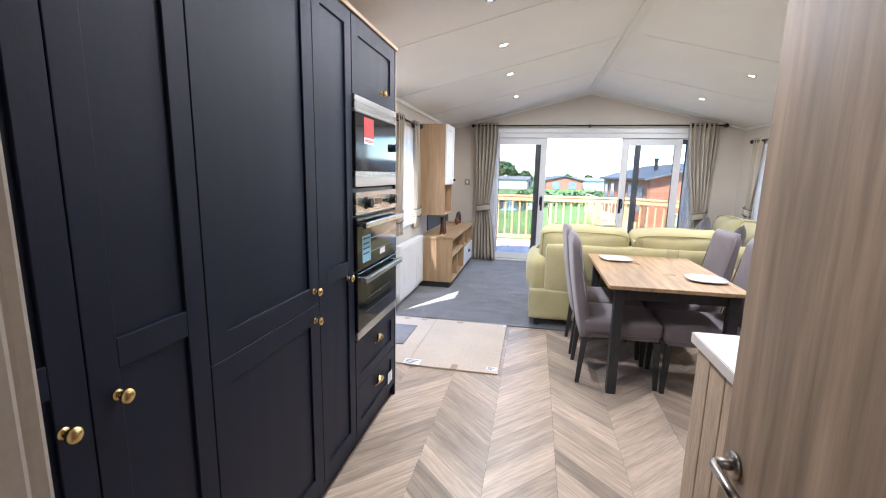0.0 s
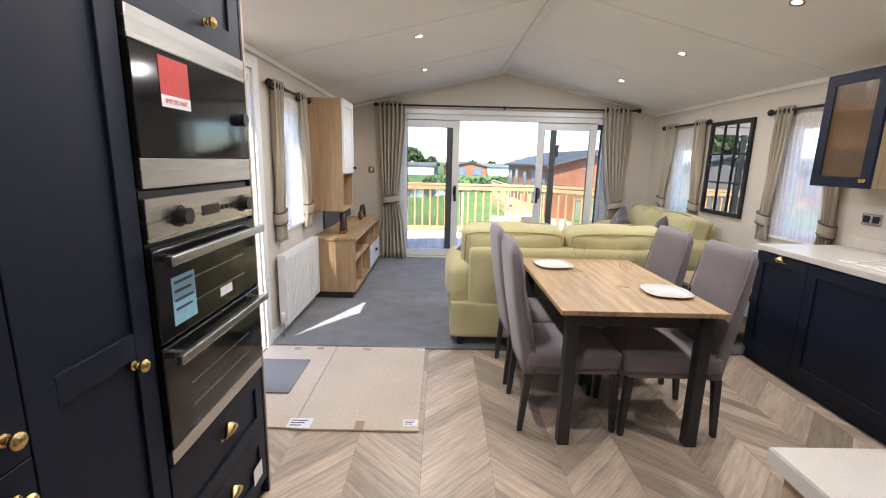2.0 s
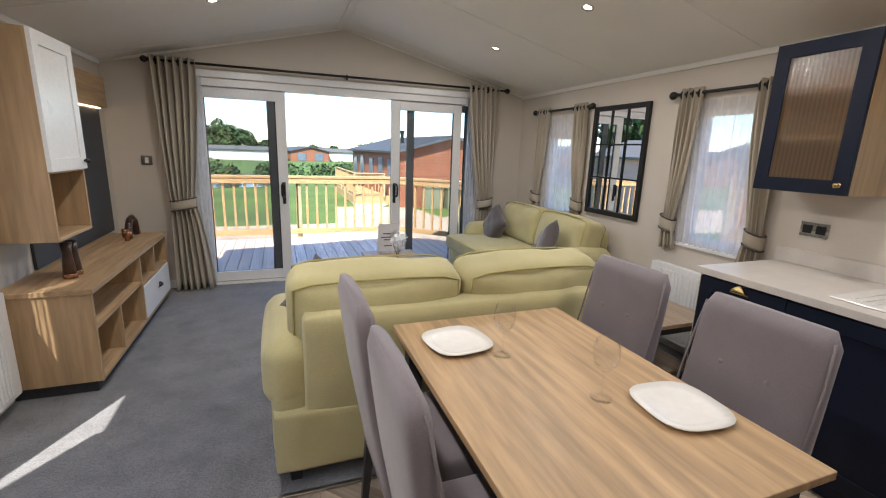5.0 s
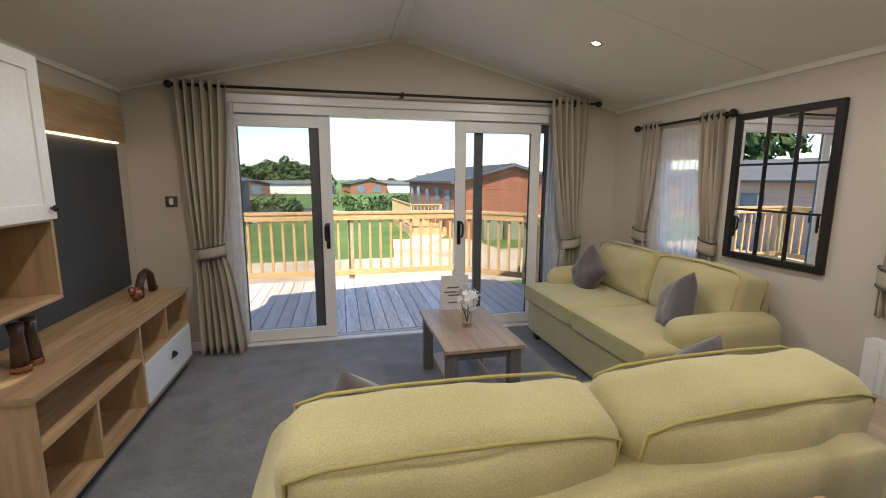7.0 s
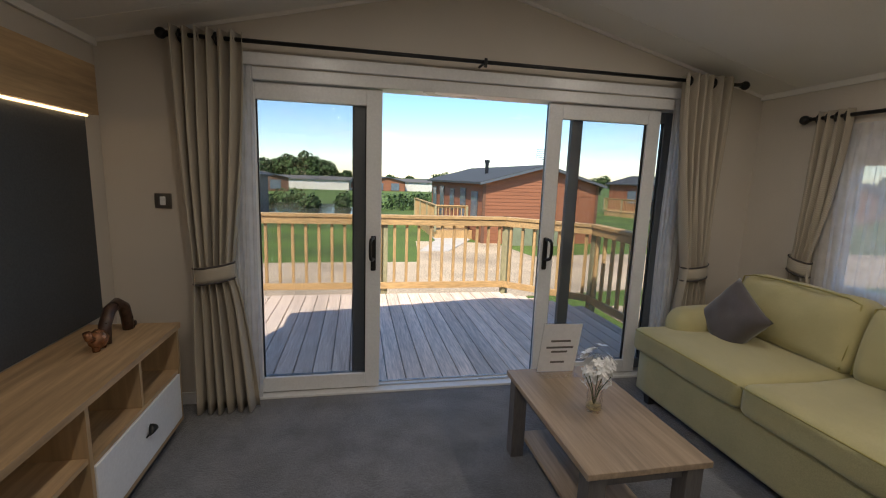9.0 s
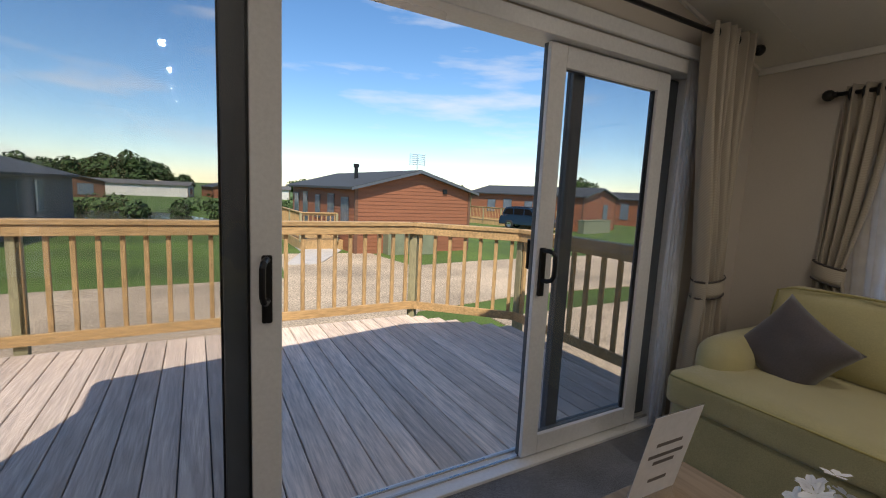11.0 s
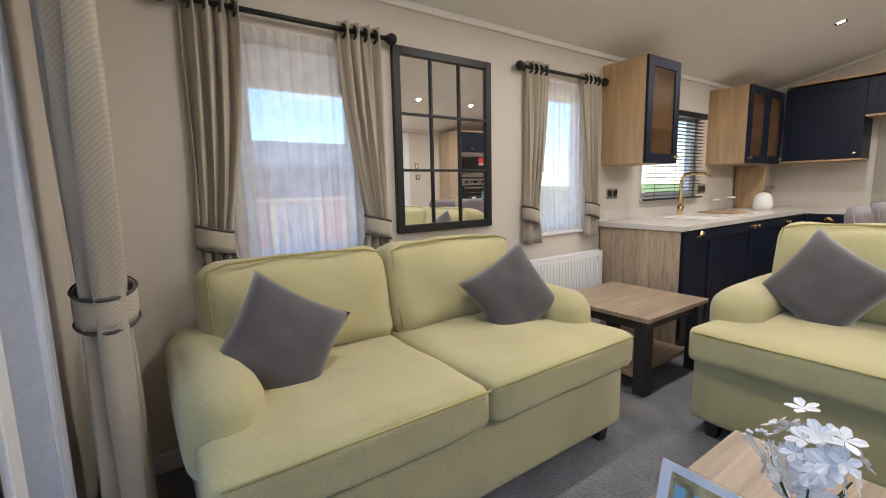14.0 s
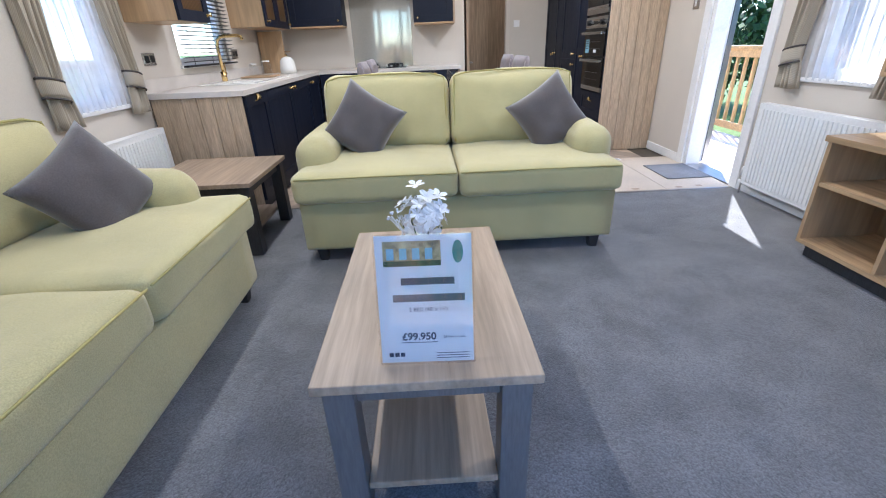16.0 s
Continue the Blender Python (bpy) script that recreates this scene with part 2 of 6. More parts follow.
M_curtain = weave_mat("curtain_cloth", (0.45, 0.395, 0.31), (0.385, 0.335, 0.265))
M_tie = mat("curtain_piping", (0.09, 0.08, 0.075), 0.8)
M_sheer = sheer_mat("sheer_voile")
M_glass = glass_mat("window_glass", tint=0.93)
M_reed = reed_mat("reeded_glass")
M_drink = glass_mat("drinking_glass", tint=0.99)
M_mirror = mat("mirror_silver", (0.9, 0.9, 0.9), 0.0, metal=1.0, vary=0.0, bump=0)
M_mirror.node_tree.nodes["Principled BSDF"].inputs["Roughness"].default_value = 0.0
for lk in list(M_mirror.node_tree.links):
    if lk.to_socket.name == "Roughness":
        M_mirror.node_tree.links.remove(lk)
M_card = mat("cardboard", (0.60, 0.51, 0.41), 0.85, grain=60, vary=0.06, blotch=3)
M_tape = mat("brown_tape", (0.36, 0.25, 0.15), 0.4, vary=0.06)
M_paper = mat("white_paper", (0.80, 0.80, 0.82), 0.5, vary=0.03, bump=0)
M_doormat = mat("grey_mat", (0.27, 0.27, 0.285), 1.0, grain=180, vary=0.35, bump=0.6)
M_blackmat = mat("black_mat", (0.012, 0.012, 0.013), 0.95, grain=200, vary=0.3, bump=0.4)
M_red = mat("red_print", (0.55, 0.04, 0.04), 0.5, vary=0.05)
M_blue = mat("blue_print", (0.25, 0.50, 0.62), 0.5, vary=0.05)
M_ink = mat("ink", (0.05, 0.06, 0.10), 0.6, vary=0.05, bump=0)
M_tan = mat("tan_print", (0.50, 0.40, 0.20), 0.5, vary=0.3, grain=60)
M_green = mat("green_print", (0.05, 0.25, 0.20), 0.5, vary=0.2)
M_yellow = mat("yellow_cover", (0.65, 0.55, 0.02), 0.4, vary=0.05)
M_petal = mat("white_petal", (0.85, 0.85, 0.85), 0.6, vary=0.05)
M_leaf = mat("leaf_green", (0.05, 0.10, 0.04), 0.6, vary=0.25)
M_lamp = glow_mat("downlight_glow", (1.0, 0.78, 0.5), 4.0)
M_led = glow_mat("led_strip", (1.0, 0.72, 0.40), 2.5)
M_tvpanel = mat("slate_panel", (0.055, 0.06, 0.068), 0.6, grain=120, vary=0.1, blotch=4)
M_deck = mat("deck_board", (0.75, 0.62, 0.52), 0.7, grain=10, vary=0.16, bump=0.15, stretch=(7, 0.45, 7), blotch=0.9, island=0.14)
M_timber = mat("treated_timber", (0.52, 0.335, 0.15), 0.65, grain=16, vary=0.15, bump=0.08, stretch=(5, 5, 0.8), blotch=2)
M_timber_x = mat("treated_timber_rail", (0.52, 0.335, 0.15), 0.65, grain=12, vary=0.15, bump=0.08, stretch=(0.7, 5, 5), blotch=1.5)
M_post = mat("green_treated_post", (0.36, 0.33, 0.19), 0.7, grain=16, vary=0.14, stretch=(5, 5, 0.8))
M_grass = mat("lawn_grass", (0.10, 0.165, 0.025), 0.95, grain=30, vary=0.3, bump=0.5, blotch=0.35)
M_gravel = mat("pea_gravel", (0.56, 0.44, 0.30), 0.9, grain=24, vary=0.30, bump=0.8, blotch=0.5)
M_path = mat("concrete_path", (0.55, 0.51, 0.45), 0.85, grain=30, vary=0.1)
M_clad = mat("red_cedar_cladding", (0.30, 0.115, 0.055), 0.7, grain=18, vary=0.12, bump=0.05, stretch=(0.6, 0.6, 8), blotch=0.8)
M_clad_d = mat("brown_cladding", (0.17, 0.085, 0.05), 0.7, grain=18, vary=0.12, stretch=(0.6, 0.6, 8))
M_clad_g = mat("grey_cladding", (0.12, 0.115, 0.105), 0.7, grain=18, vary=0.1, stretch=(0.6, 0.6, 8))
M_clad_p = mat("pink_beige_cladding", (0.42, 0.31, 0.26), 0.7, grain=18, vary=0.08, stretch=(0.6, 0.6, 8))
M_clad_w = mat("cream_cladding", (0.62, 0.60, 0.54), 0.6, grain=18, vary=0.06)
M_roof = mat("dark_roof_tile", (0.055, 0.06, 0.062), 0.75, grain=20, vary=0.15, stretch=(1, 1, 3))
M_pane = mat("far_window_glass", (0.16, 0.20, 0.24), 0.08, vary=0.15, bump=0)
M_water = mat("pond_water", (0.10, 0.105, 0.085), 0.08, grain=3, vary=0.15, bump=0.05)
M_bark = mat("bark", (0.10, 0.075, 0.05), 0.9, grain=20, vary=0.3, bump=0.4)
M_foliage = mat("tree_foliage", (0.055, 0.105, 0.025), 0.8, grain=3, vary=0.4, blotch=0.5)
M_car = mat("dark_blue_car_paint", (0.012, 0.03, 0.06), 0.2, vary=0.05, bump=0, coat=0.6)
M_tyre = mat("tyre_rubber", (0.015, 0.015, 0.015), 0.8)
M_bin = mat("sage_box", (0.22, 0.24, 0.15), 0.7, vary=0.1)
M_splash = mat("glass_splashback", (0.52, 0.50, 0.46), 0.02, metal=0.5, vary=0.02, bump=0)


# ---- helpers for meshes ----
ORIGIN = {}


def thing(name, at, label, category, group=""):
    ob = new(name)
    ob.location = at
    ob.empty_display_size = 0.1
    ORIGIN[ob.name] = Vector(at)
    return tagged(ob, label, category, group)


def mesh_of(bm, name, material, smooth=False):
    bmesh.ops.recalc_face_normals(bm, faces=bm.faces)
    me = bpy.data.meshes.new(name)
    bm.to_mesh(me)
    bm.free()
    me.materials.append(material)
    if smooth:
        me.polygons.foreach_set("use_smooth", [True] * len(me.polygons))
    return me


def part(name, bm, material, parent, label="", smooth=False):
    """Links bm, given in world coordinates (or in those of a thing at the origin), as one mesh under parent."""
    at = ORIGIN[parent.name]
    if at.length:
        bmesh.ops.translate(bm, verts=bm.verts, vec=-at)
    ob = new(name, mesh_of(bm, name, material, smooth))
    ob.parent = parent
    ORIGIN[ob.name] = at
    return tagged(ob, label)


def setting(name, bm, material, label, category, smooth=False):
    ob = new(name, mesh_of(bm, name, material, smooth))
    ORIGIN[ob.name] = Vector((0, 0, 0))
    return tagged(ob, label, category, kind="structure")


def solo(name, bm, material, label, category, group="", smooth=False):
    ob = new(name, mesh_of(bm, name, material, smooth))
    ORIGIN[ob.name] = Vector((0, 0, 0))
    return tagged(ob, label, category, group)


def box(x0, x1, y0, y1, z0, z1, bev=0.0, bm=None, seg=2):
    own = bmesh.new()
    bmesh.ops.create_cube(own, size=1.0)
    bmesh.ops.scale(own, vec=(abs(x1 - x0), abs(y1 - y0), abs(z1 - z0)), verts=own.verts)
    bmesh.ops.translate(own, vec=((x0 + x1) / 2, (y0 + y1) / 2, (z0 + z1) / 2), verts=own.verts)
    if bev:
        bmesh.ops.bevel(own, geom=own.edges[:], offset=bev, segments=seg, affect="EDGES", profile=0.5)
    return join(bm, own)


def join(bm, own):
    if bm is None:
        return own
    me = bpy.data.meshes.new("tmp")
    own.to_mesh(me)
    own.free()
    bm.from_mesh(me)
    bpy.data.meshes.remove(me)
    return bm


def rod(a, b, r, bm=None, r2=None, n=14):
    a, b = Vector(a), Vector(b)
    own = bmesh.new()
    bmesh.ops.create_cone(own, cap_ends=True, segments=n, radius1=r, radius2=r if r2 is None else r2, depth=(b - a).length)
    m = Matrix.Translation((a + b) / 2) @ (b - a).to_track_quat("Z", "Y").to_matrix().to_4x4()
    bmesh.ops.transform(own, matrix=m, verts=own.verts)
    return join(bm, own)


def ball(c, r, bm=None, squash=(1, 1, 1), n=14):
    own = bmesh.new()
    bmesh.ops.create_uvsphere(own, u_segments=n, v_segments=n // 2 + 2, radius=r)
    bmesh.ops.scale(own, vec=squash, verts=own.verts)
    bmesh.ops.translate(own, vec=c, verts=own.verts)
    return join(bm, own)


def lathe(profile, c=(0, 0, 0), n=24, bm=None):
    """A turned shape from (radius, height) pairs."""
    own = bmesh.new()
    rings = [[own.verts.new((c[0] + r * math.cos(2 * math.pi * k / n), c[1] + r * math.sin(2 * math.pi * k / n), c[2] + z)) for k in range(n)] for r, z in profile]
    for p, q in zip(rings, rings[1:]):
        for k in range(n):
            own.faces.new((p[k], p[(k + 1) % n], q[(k + 1) % n], q[k]))
    return join(bm, own)


def tube(points, r, bm=None, n=10):
    """A bent round tube through points."""
    own = bmesh.new()
    pts = [Vector(p) for p in points]
    rings = []
    for i, p in enumerate(pts):
        d = (pts[min(i + 1, len(pts) - 1)] - pts[max(i - 1, 0)]).normalized()
        u = d.orthogonal().normalized() if i == 0 else (u - d * u.dot(d)).normalized()
        v = d.cross(u)
        rings.append([own.verts.new(p + r * (math.cos(2 * math.pi * k / n) * u + math.sin(2 * math.pi * k / n) * v)) for k in range(n)])
    for p, q in zip(rings, rings[1:]):
        for k in range(n):
            own.faces.new((p[k], p[(k + 1) % n], q[(k + 1) % n], q[k]))
    own.faces.new(rings[0]); own.faces.new(rings[-1])
    return join(bm, own)


def soft(w, d, h, r, n=10, puff=(0, 0, 0), wrinkle=0.0, seed=0):
    """A padded block w x d x h round the origin: rounded edges of radius r, faces puffed out along each axis."""
    own = bmesh.new()
    bmesh.ops.create_cube(own, size=2.0)
    bmesh.ops.subdivide_edges(own, edges=own.edges[:], cuts=n, use_grid_fill=True)
    hw, hd, hh = w / 2, d / 2, h / 2
    for v in own.verts:
        u = Vector([math.copysign(abs(c) ** 0.75, c) if abs(c) > 1e-6 else 0.0 for c in v.co])
        p = Vector((u.x * hw, u.y * hd, u.z * hh))
        q = Vector((max(-hw + r, min(hw - r, p.x)), max(-hd + r, min(hd - r, p.y)), max(-hh + r, min(hh - r, p.z))))
        o = p - q
        p = q + (o.normalized() * r if o.length > 1e-6 else o)
        bx, by, bz = 1 - u.x ** 2, 1 - u.y ** 2, 1 - u.z ** 2
        p += Vector((puff[0] * u.x * by * bz, puff[1] * u.y * bx * bz, puff[2] * u.z * bx * by))
        if wrinkle:
            p += Vector((0, 0, 1)) * wrinkle * noise.noise(Vector((p.x * 5 + seed, p.y * 5, p.z * 5)))
            p += Vector((0, 1, 0)) * wrinkle * noise.noise(Vector((p.x * 6 + seed, p.y * 6 + 9, p.z * 6)))
        v.co = p
    return own


def moved(bm, m):
    bmesh.ops.transform(bm, matrix=m, verts=bm.verts)
    return bm


def prism(points, lo, hi, axis="z", bm=None):
    """Extrudes a flat outline between lo and hi along an axis."""
    own = bmesh.new()

    def at(p, v):
        return {"z": (p[0], p[1], v), "y": (p[0], v, p[1]), "x": (v, p[0], p[1])}[axis]
    a, b = [own.verts.new(at(p, lo)) for p in points], [own.verts.new(at(p, hi)) for p in points]
    own.faces.new(a); own.faces.new(b[::-1])
    k = len(points)
    for i in range(k):
        own.faces.new((a[i], a[(i + 1) % k], b[(i + 1) % k], b[i]))
    return join(bm, own)


def text(name, words, size, m, material, parent=None, bold=0.0):
    """Lettering as a mesh with the built-in font, its middle at the pose m."""
    cu = bpy.data.curves.new(name, "FONT")
    cu.body, cu.size, cu.align_x, cu.align_y, cu.extrude, cu.offset = words, size, "CENTER", "CENTER", 0.0004, bold
    tmp = bpy.data.objects.new("tmp", cu)
    scene.collection.objects.link(tmp)
    me = bpy.data.meshes.new_from_object(tmp.evaluated_get(bpy.context.evaluated_depsgraph_get()))
    bpy.data.objects.remove(tmp)
    me.materials.clear()
    me.materials.append(material)
    ob = new(name, me)
    at = ORIGIN[parent.name] if parent else Vector((0, 0, 0))
    me.transform(Matrix.Translation(-at) @ m)
    ob.parent = parent
    return ob

# ---- the lodge's shell ----
XL, XR, YD, YK, YH = -1.40, 3.00, 7.42, 1.10, 0.20     # left wall, right wall, patio-door wall, kitchen back wall, hall wall
XM, ZR, ZE, ZG, ZD = 0.80, 2.715, 2.185, -1.20, -0.10  # ridge, its height, eaves, ground, deck


def roof_z(x):
    return ZR - (ZR - ZE) * abs(x - XM) / (XR - XM)


def wall_x(name, x0, x1, y0, y1, z1, holes, label):
    bm = bmesh.new()
    ys = sorted({y0, y1, *[h[0] for h in holes], *[h[1] for h in holes]})
    for a, b in zip(ys, ys[1:]):
        hole = [h for h in holes if h[0] <= a and b <= h[1]]
        if not hole:
            box(x0, x1, a, b, 0, z1, bm=bm)
        else:
            if hole[0][2] > 0:
                box(x0, x1, a, b, 0, hole[0][2], bm=bm)
            box(x0, x1, a, b, hole[0][3], z1, bm=bm)
    return setting(name, bm, M_wall, label, "wall")


WIN_L = (4.52, 5.08, 0.86, 1.92)
DOOR_L = (3.36, 4.08, 0.0, 2.04)
WIN_R1, WIN_R2, WIN_K = (6.20, 6.78, 0.86, 1.86), (4.36, 4.88, 0.86, 1.86), (2.56, 3.54, 1.06, 1.84)
wall_x("wall_west", XL - 0.12, XL, -1.6, YD + 0.12, 2.3, [DOOR_L, WIN_L], "cream board side wall with an open entrance door")
wall_x("wall_east", XR, XR + 0.12, -1.6, YD + 0.12, 2.3, [WIN_R1, WIN_R2, WIN_K], "cream board side wall with three windows")
OX0, OX1, OZ = -0.76, 2.42, 2.11
bm = prism([(XL - 0.02, 0), (OX0, 0), (OX0, OZ), (XL - 0.02, OZ)], YD, YD + 0.12, "y")
prism([(OX1, 0), (XR + 0.02, 0), (XR + 0.02, OZ), (OX1, OZ)], YD, YD + 0.12, "y", bm)
prism([(XL - 0.02, OZ), (XR + 0.02, OZ), (XR + 0.02, 2.25), (XM, 2.85), (XL - 0.02, 2.25)], YD, YD + 0.12, "y", bm)
setting("wall_north", bm, M_wall, "cream gable wall around the patio doors", "wall")
setting("wall_south", prism([(0.56, 0), (XR, 0), (XR, ZE + 0.03), (XM, ZR + 0.03), (0.56, roof_z(0.56) + 0.03)], YK - 0.06, YK, "y"), M_wall, "cream kitchen wall rising to the ridge", "wall")
setting("wall_partition", box(0.50, 0.56, YH, YK, 0, 2.75), M_wall, "short cream partition beside the inner door", "wall")
bm = prism([(XL, 0), (-0.22, 0), (-0.22, 2.75), (XL, 2.75)], YH - 0.08, YH, "y")
box(-0.22, 0.50, YH - 0.08, YH, 2.112, 2.75, bm=bm)
setting("wall_hall", bm, M_wall, "cream hall wall with a doorway", "wall")
setting("wall_hall_end", box(XL, 0.5, -1.6, -1.52, 0, 2.6), M_wall, "plain cream wall at the end of the hall", "wall")
setting("wall_hall_side", box(0.5, 0.56, -1.6, YH, 0, 2.75), M_wall, "plain cream side wall of the hall", "wall")

bm = prism([(XL - 0.13, roof_z(XL - 0.13)), (XM, ZR), (XR + 0.3, roof_z(XR + 0.3)), (XR + 0.3, roof_z(XR + 0.3) + 0.05), (XM, ZR + 0.05), (XL - 0.13, roof_z(XL - 0.13) + 0.05)], -1.6, YD + 0.1, "y")
for y in (1.80, 3.13, 4.47, 5.81, 7.14):   # joint strips between boards
    for s in (-1, 1):
        xe = XM + s * 2.2
        xa = XM + s * 0.085
        bx = prism([(xa, roof_z(xa) - 0.003), (xe, roof_z(xe) - 0.003), (xe, roof_z(xe) + 0.01), (xa, roof_z(xa) + 0.01)], y - 0.006, y + 0.006, "y")
        join(bm, bx)
prism([(XM - 0.085, roof_z(XM - 0.085) - 0.012), (XM, ZR - 0.012), (XM + 0.085, roof_z(XM + 0.085) - 0.012), (XM + 0.085, roof_z(XM + 0.085)), (XM, ZR), (XM - 0.085, roof_z(XM - 0.085))], YK, YD, "y", bm)
setting("ceiling", bm, M_ceil, "white vaulted board ceiling with thin joint strips", "ceiling")
bm = prism([(XL - 0.16, 2.245), (XM, 2.86), (XR + 0.40, 2.17), (XR + 0.40, 2.27), (XM, 2.98), (XL - 0.16, 2.345)], -2.0, YD + 0.42, "y")
setting("roof", bm, M_roof, "dark tiled pitched roof of the lodge", "roof")
for nm, x0, x1 in (("trim_west", XL, XL + 0.022), ("trim_east", XR - 0.022, XR)):
    setting(nm, box(x0, x1, YK if x0 > 0 else 2.62, YD, ZE - 0.035, ZE + 0.003, 0.004), M_ceil, "slim white coving under the ceiling", "trim")
setting("trim_north", prism([(XL, ZE - 0.02), (XM, ZR - 0.02), (XR, ZE - 0.02), (XR, ZE), (XM, ZR), (XL, ZE)], YD - 0.014, YD, "y"), M_ceil, "slim white coving on the gable", "trim")
setting("trim_south", prism([(0.56, roof_z(0.56) - 0.03), (XM, ZR - 0.03), (XR, ZE - 0.03), (XR, ZE), (XM, ZR), (0.56, roof_z(0.56))], YK, YK + 0.016, "y"), M_ceil, "slim white coving over the kitchen wall", "trim")
setting("floor", box(XL - 0.02, XR + 0.02, -1.6, YD + 0.14, -0.08, -0.004), M_sub, "dark floor base seen in the joints", "floor")
setting("carpet", box(XL, XR, 4.13, YD, -0.003, 0.010), M_carpet, "grey cut-pile fitted carpet", "carpet")
for nm, x0, x1, y0, y1 in (("baseboard_west", XL, XL + 0.014, 4.15, 7.4), ("baseboard_east", XR - 0.014, XR, 4.20, 7.4), ("baseboard_north", XL + 0.016, OX0, YD - 0.014, YD), ("baseboard_entry", XL, XL + 0.014, 2.62, 3.26)):
    setting(nm, box(x0, x1, y0, y1, 0.008, 0.09, 0.004), M_white, "white skirting board along the wall", "skirting")
setting("threshold_strip", box(-1.39, 2.3, 4.118, 4.142, 0.002, 0.014, 0.004), M_nickel, "metal strip between vinyl and carpet", "trim")

# ---- patio doors ----
pd = thing("patio_door", (XM, YD + 0.06, 0), "white double sliding patio door standing open to the deck", "patio door")
bm = box(OX0, OX0 + 0.07, YD - 0.006, YD + 0.15, 0, OZ, 0.004)
part("jamb", bm, M_white, pd)
part("jamb", box(OX1 - 0.07, OX1, YD - 0.006, YD + 0.15, 0, OZ, 0.004), M_white, pd)
part("head", box(OX0 + 0.07, OX1 - 0.07, YD - 0.006, YD + 0.15, OZ - 0.07, OZ, 0.004), M_white, pd)
part("sill", box(OX0 + 0.07, OX1 - 0.07, YD - 0.01, YD + 0.15, -0.02, 0.025, 0.004), M_white, pd)
part("track", box(OX0 + 0.08, OX1 - 0.08, YD + 0.060, YD + 0.070, 0.025, 0.036), M_steel, pd, "thin metal sliding track")
part("track", box(OX0 + 0.08, OX1 - 0.08, YD + 0.115, YD + 0.125, 0.025, 0.036), M_steel, pd, "thin metal sliding track")
part("curtain_board", box(OX0 + 0.02, OX1 - 0.02, YD - 0.03, YD - 0.002, OZ + 0.005, OZ + 0.075, 0.006), M_white, pd)


def leaf(x0, x1, y0, y1, inner, outer, name, stile=0.085):
    z0, z1 = 0.036, OZ - 0.075
    ym = (y0 + y1) / 2
    p = part(name, box(x0, x0 + stile, ym, y1, z0, z1, 0.004), outer, pd)
    part("stile", box(x0, x0 + stile, y0, ym - 0.001, z0, z1, 0.004), inner, p)
    part("stile", box(x1 - stile, x1, y0, ym - 0.001, z0, z1, 0.004), inner, p)
    part("stile", box(x1 - stile, x1, ym, y1, z0, z1, 0.004), outer, p)
    part("rail", box(x0 + stile, x1 - stile, y0, ym - 0.001, z0, z0 + stile, 0.004), inner, p)
    part("rail", box(x0 + stile, x1 - stile, ym, y1, z0, z0 + stile, 0.004), outer, p)
    part("rail", box(x0 + stile, x1 - stile, y0, ym - 0.001, z1 - stile, z1, 0.004), inner, p)
    part("rail", box(x0 + stile, x1 - stile, ym, y1, z1 - stile, z1, 0.004), outer, p)
    g = part("pane", box(x0 + stile - 0.01, x1 - stile + 0.01, ym - 0.003, ym + 0.003, z0 + stile - 0.01, z1 - stile + 0.01), M_glass, p)
    g.visible_shadow = False
    for xa in (x0 + stile, x1 - stile - 0.008):
        part("gasket", box(xa, xa + 0.008, ym - 0.008, ym + 0.008, z0 + stile, z1 - stile), M_black, p, "black rubber glazing seal")
    return p


LA = leaf(-0.68, 0.185, YD + 0.04, YD + 0.09, M_white, M_grey, "sliding_leaf", 0.10)
LB = leaf(1.325, 2.19, YD + 0.04, YD + 0.09, M_white, M_grey, "sliding_leaf", 0.10)
leaf(-0.69, 0.085, YD + 0.098, YD + 0.142, M_grey, M_grey, "fixed_leaf", 0.08)
leaf(1.53, 2.35, YD + 0.098, YD + 0.142, M_grey, M_grey, "fixed_leaf", 0.08)
for p, x, s in ((LA, 0.135, -1), (LB, 1.360, 1)):
    bm = box(x - 0.017, x + 0.017, YD + 0.024, YD + 0.040, 0.87, 1.105, 0.006)
    tube([(x, YD + 0.026, 1.09), (x + s * 0.008, YD + 0.001, 1.093), (x + s * 0.016, YD - 0.019, 1.086), (x + s * 0.021, YD - 0.028, 1.07), (x + s * 0.022, YD - 0.030, 1.01), (x + s * 0.021, YD - 0.028, 0.975), (x + s * 0.016, YD - 0.019, 0.955), (x + s * 0.008, YD + 0.001, 0.947), (x, YD + 0.026, 0.95)], 0.011, bm)
    part("handle", bm, M_black, p, "black D-shaped pull handle", smooth=False)
    bm = box(x - 0.014, x + 0.014, YD + 0.090, YD + 0.102, 0.95, 1.16, 0.004)
    tube([(x, YD + 0.096, 1.13), (x, YD + 0.136, 1.13), (x, YD + 0.136, 0.99), (x, YD + 0.096, 0.99)], 0.010, bm)
    part("handle", bm, M_black, p, "black outer pull handle")

# ---- windows ----


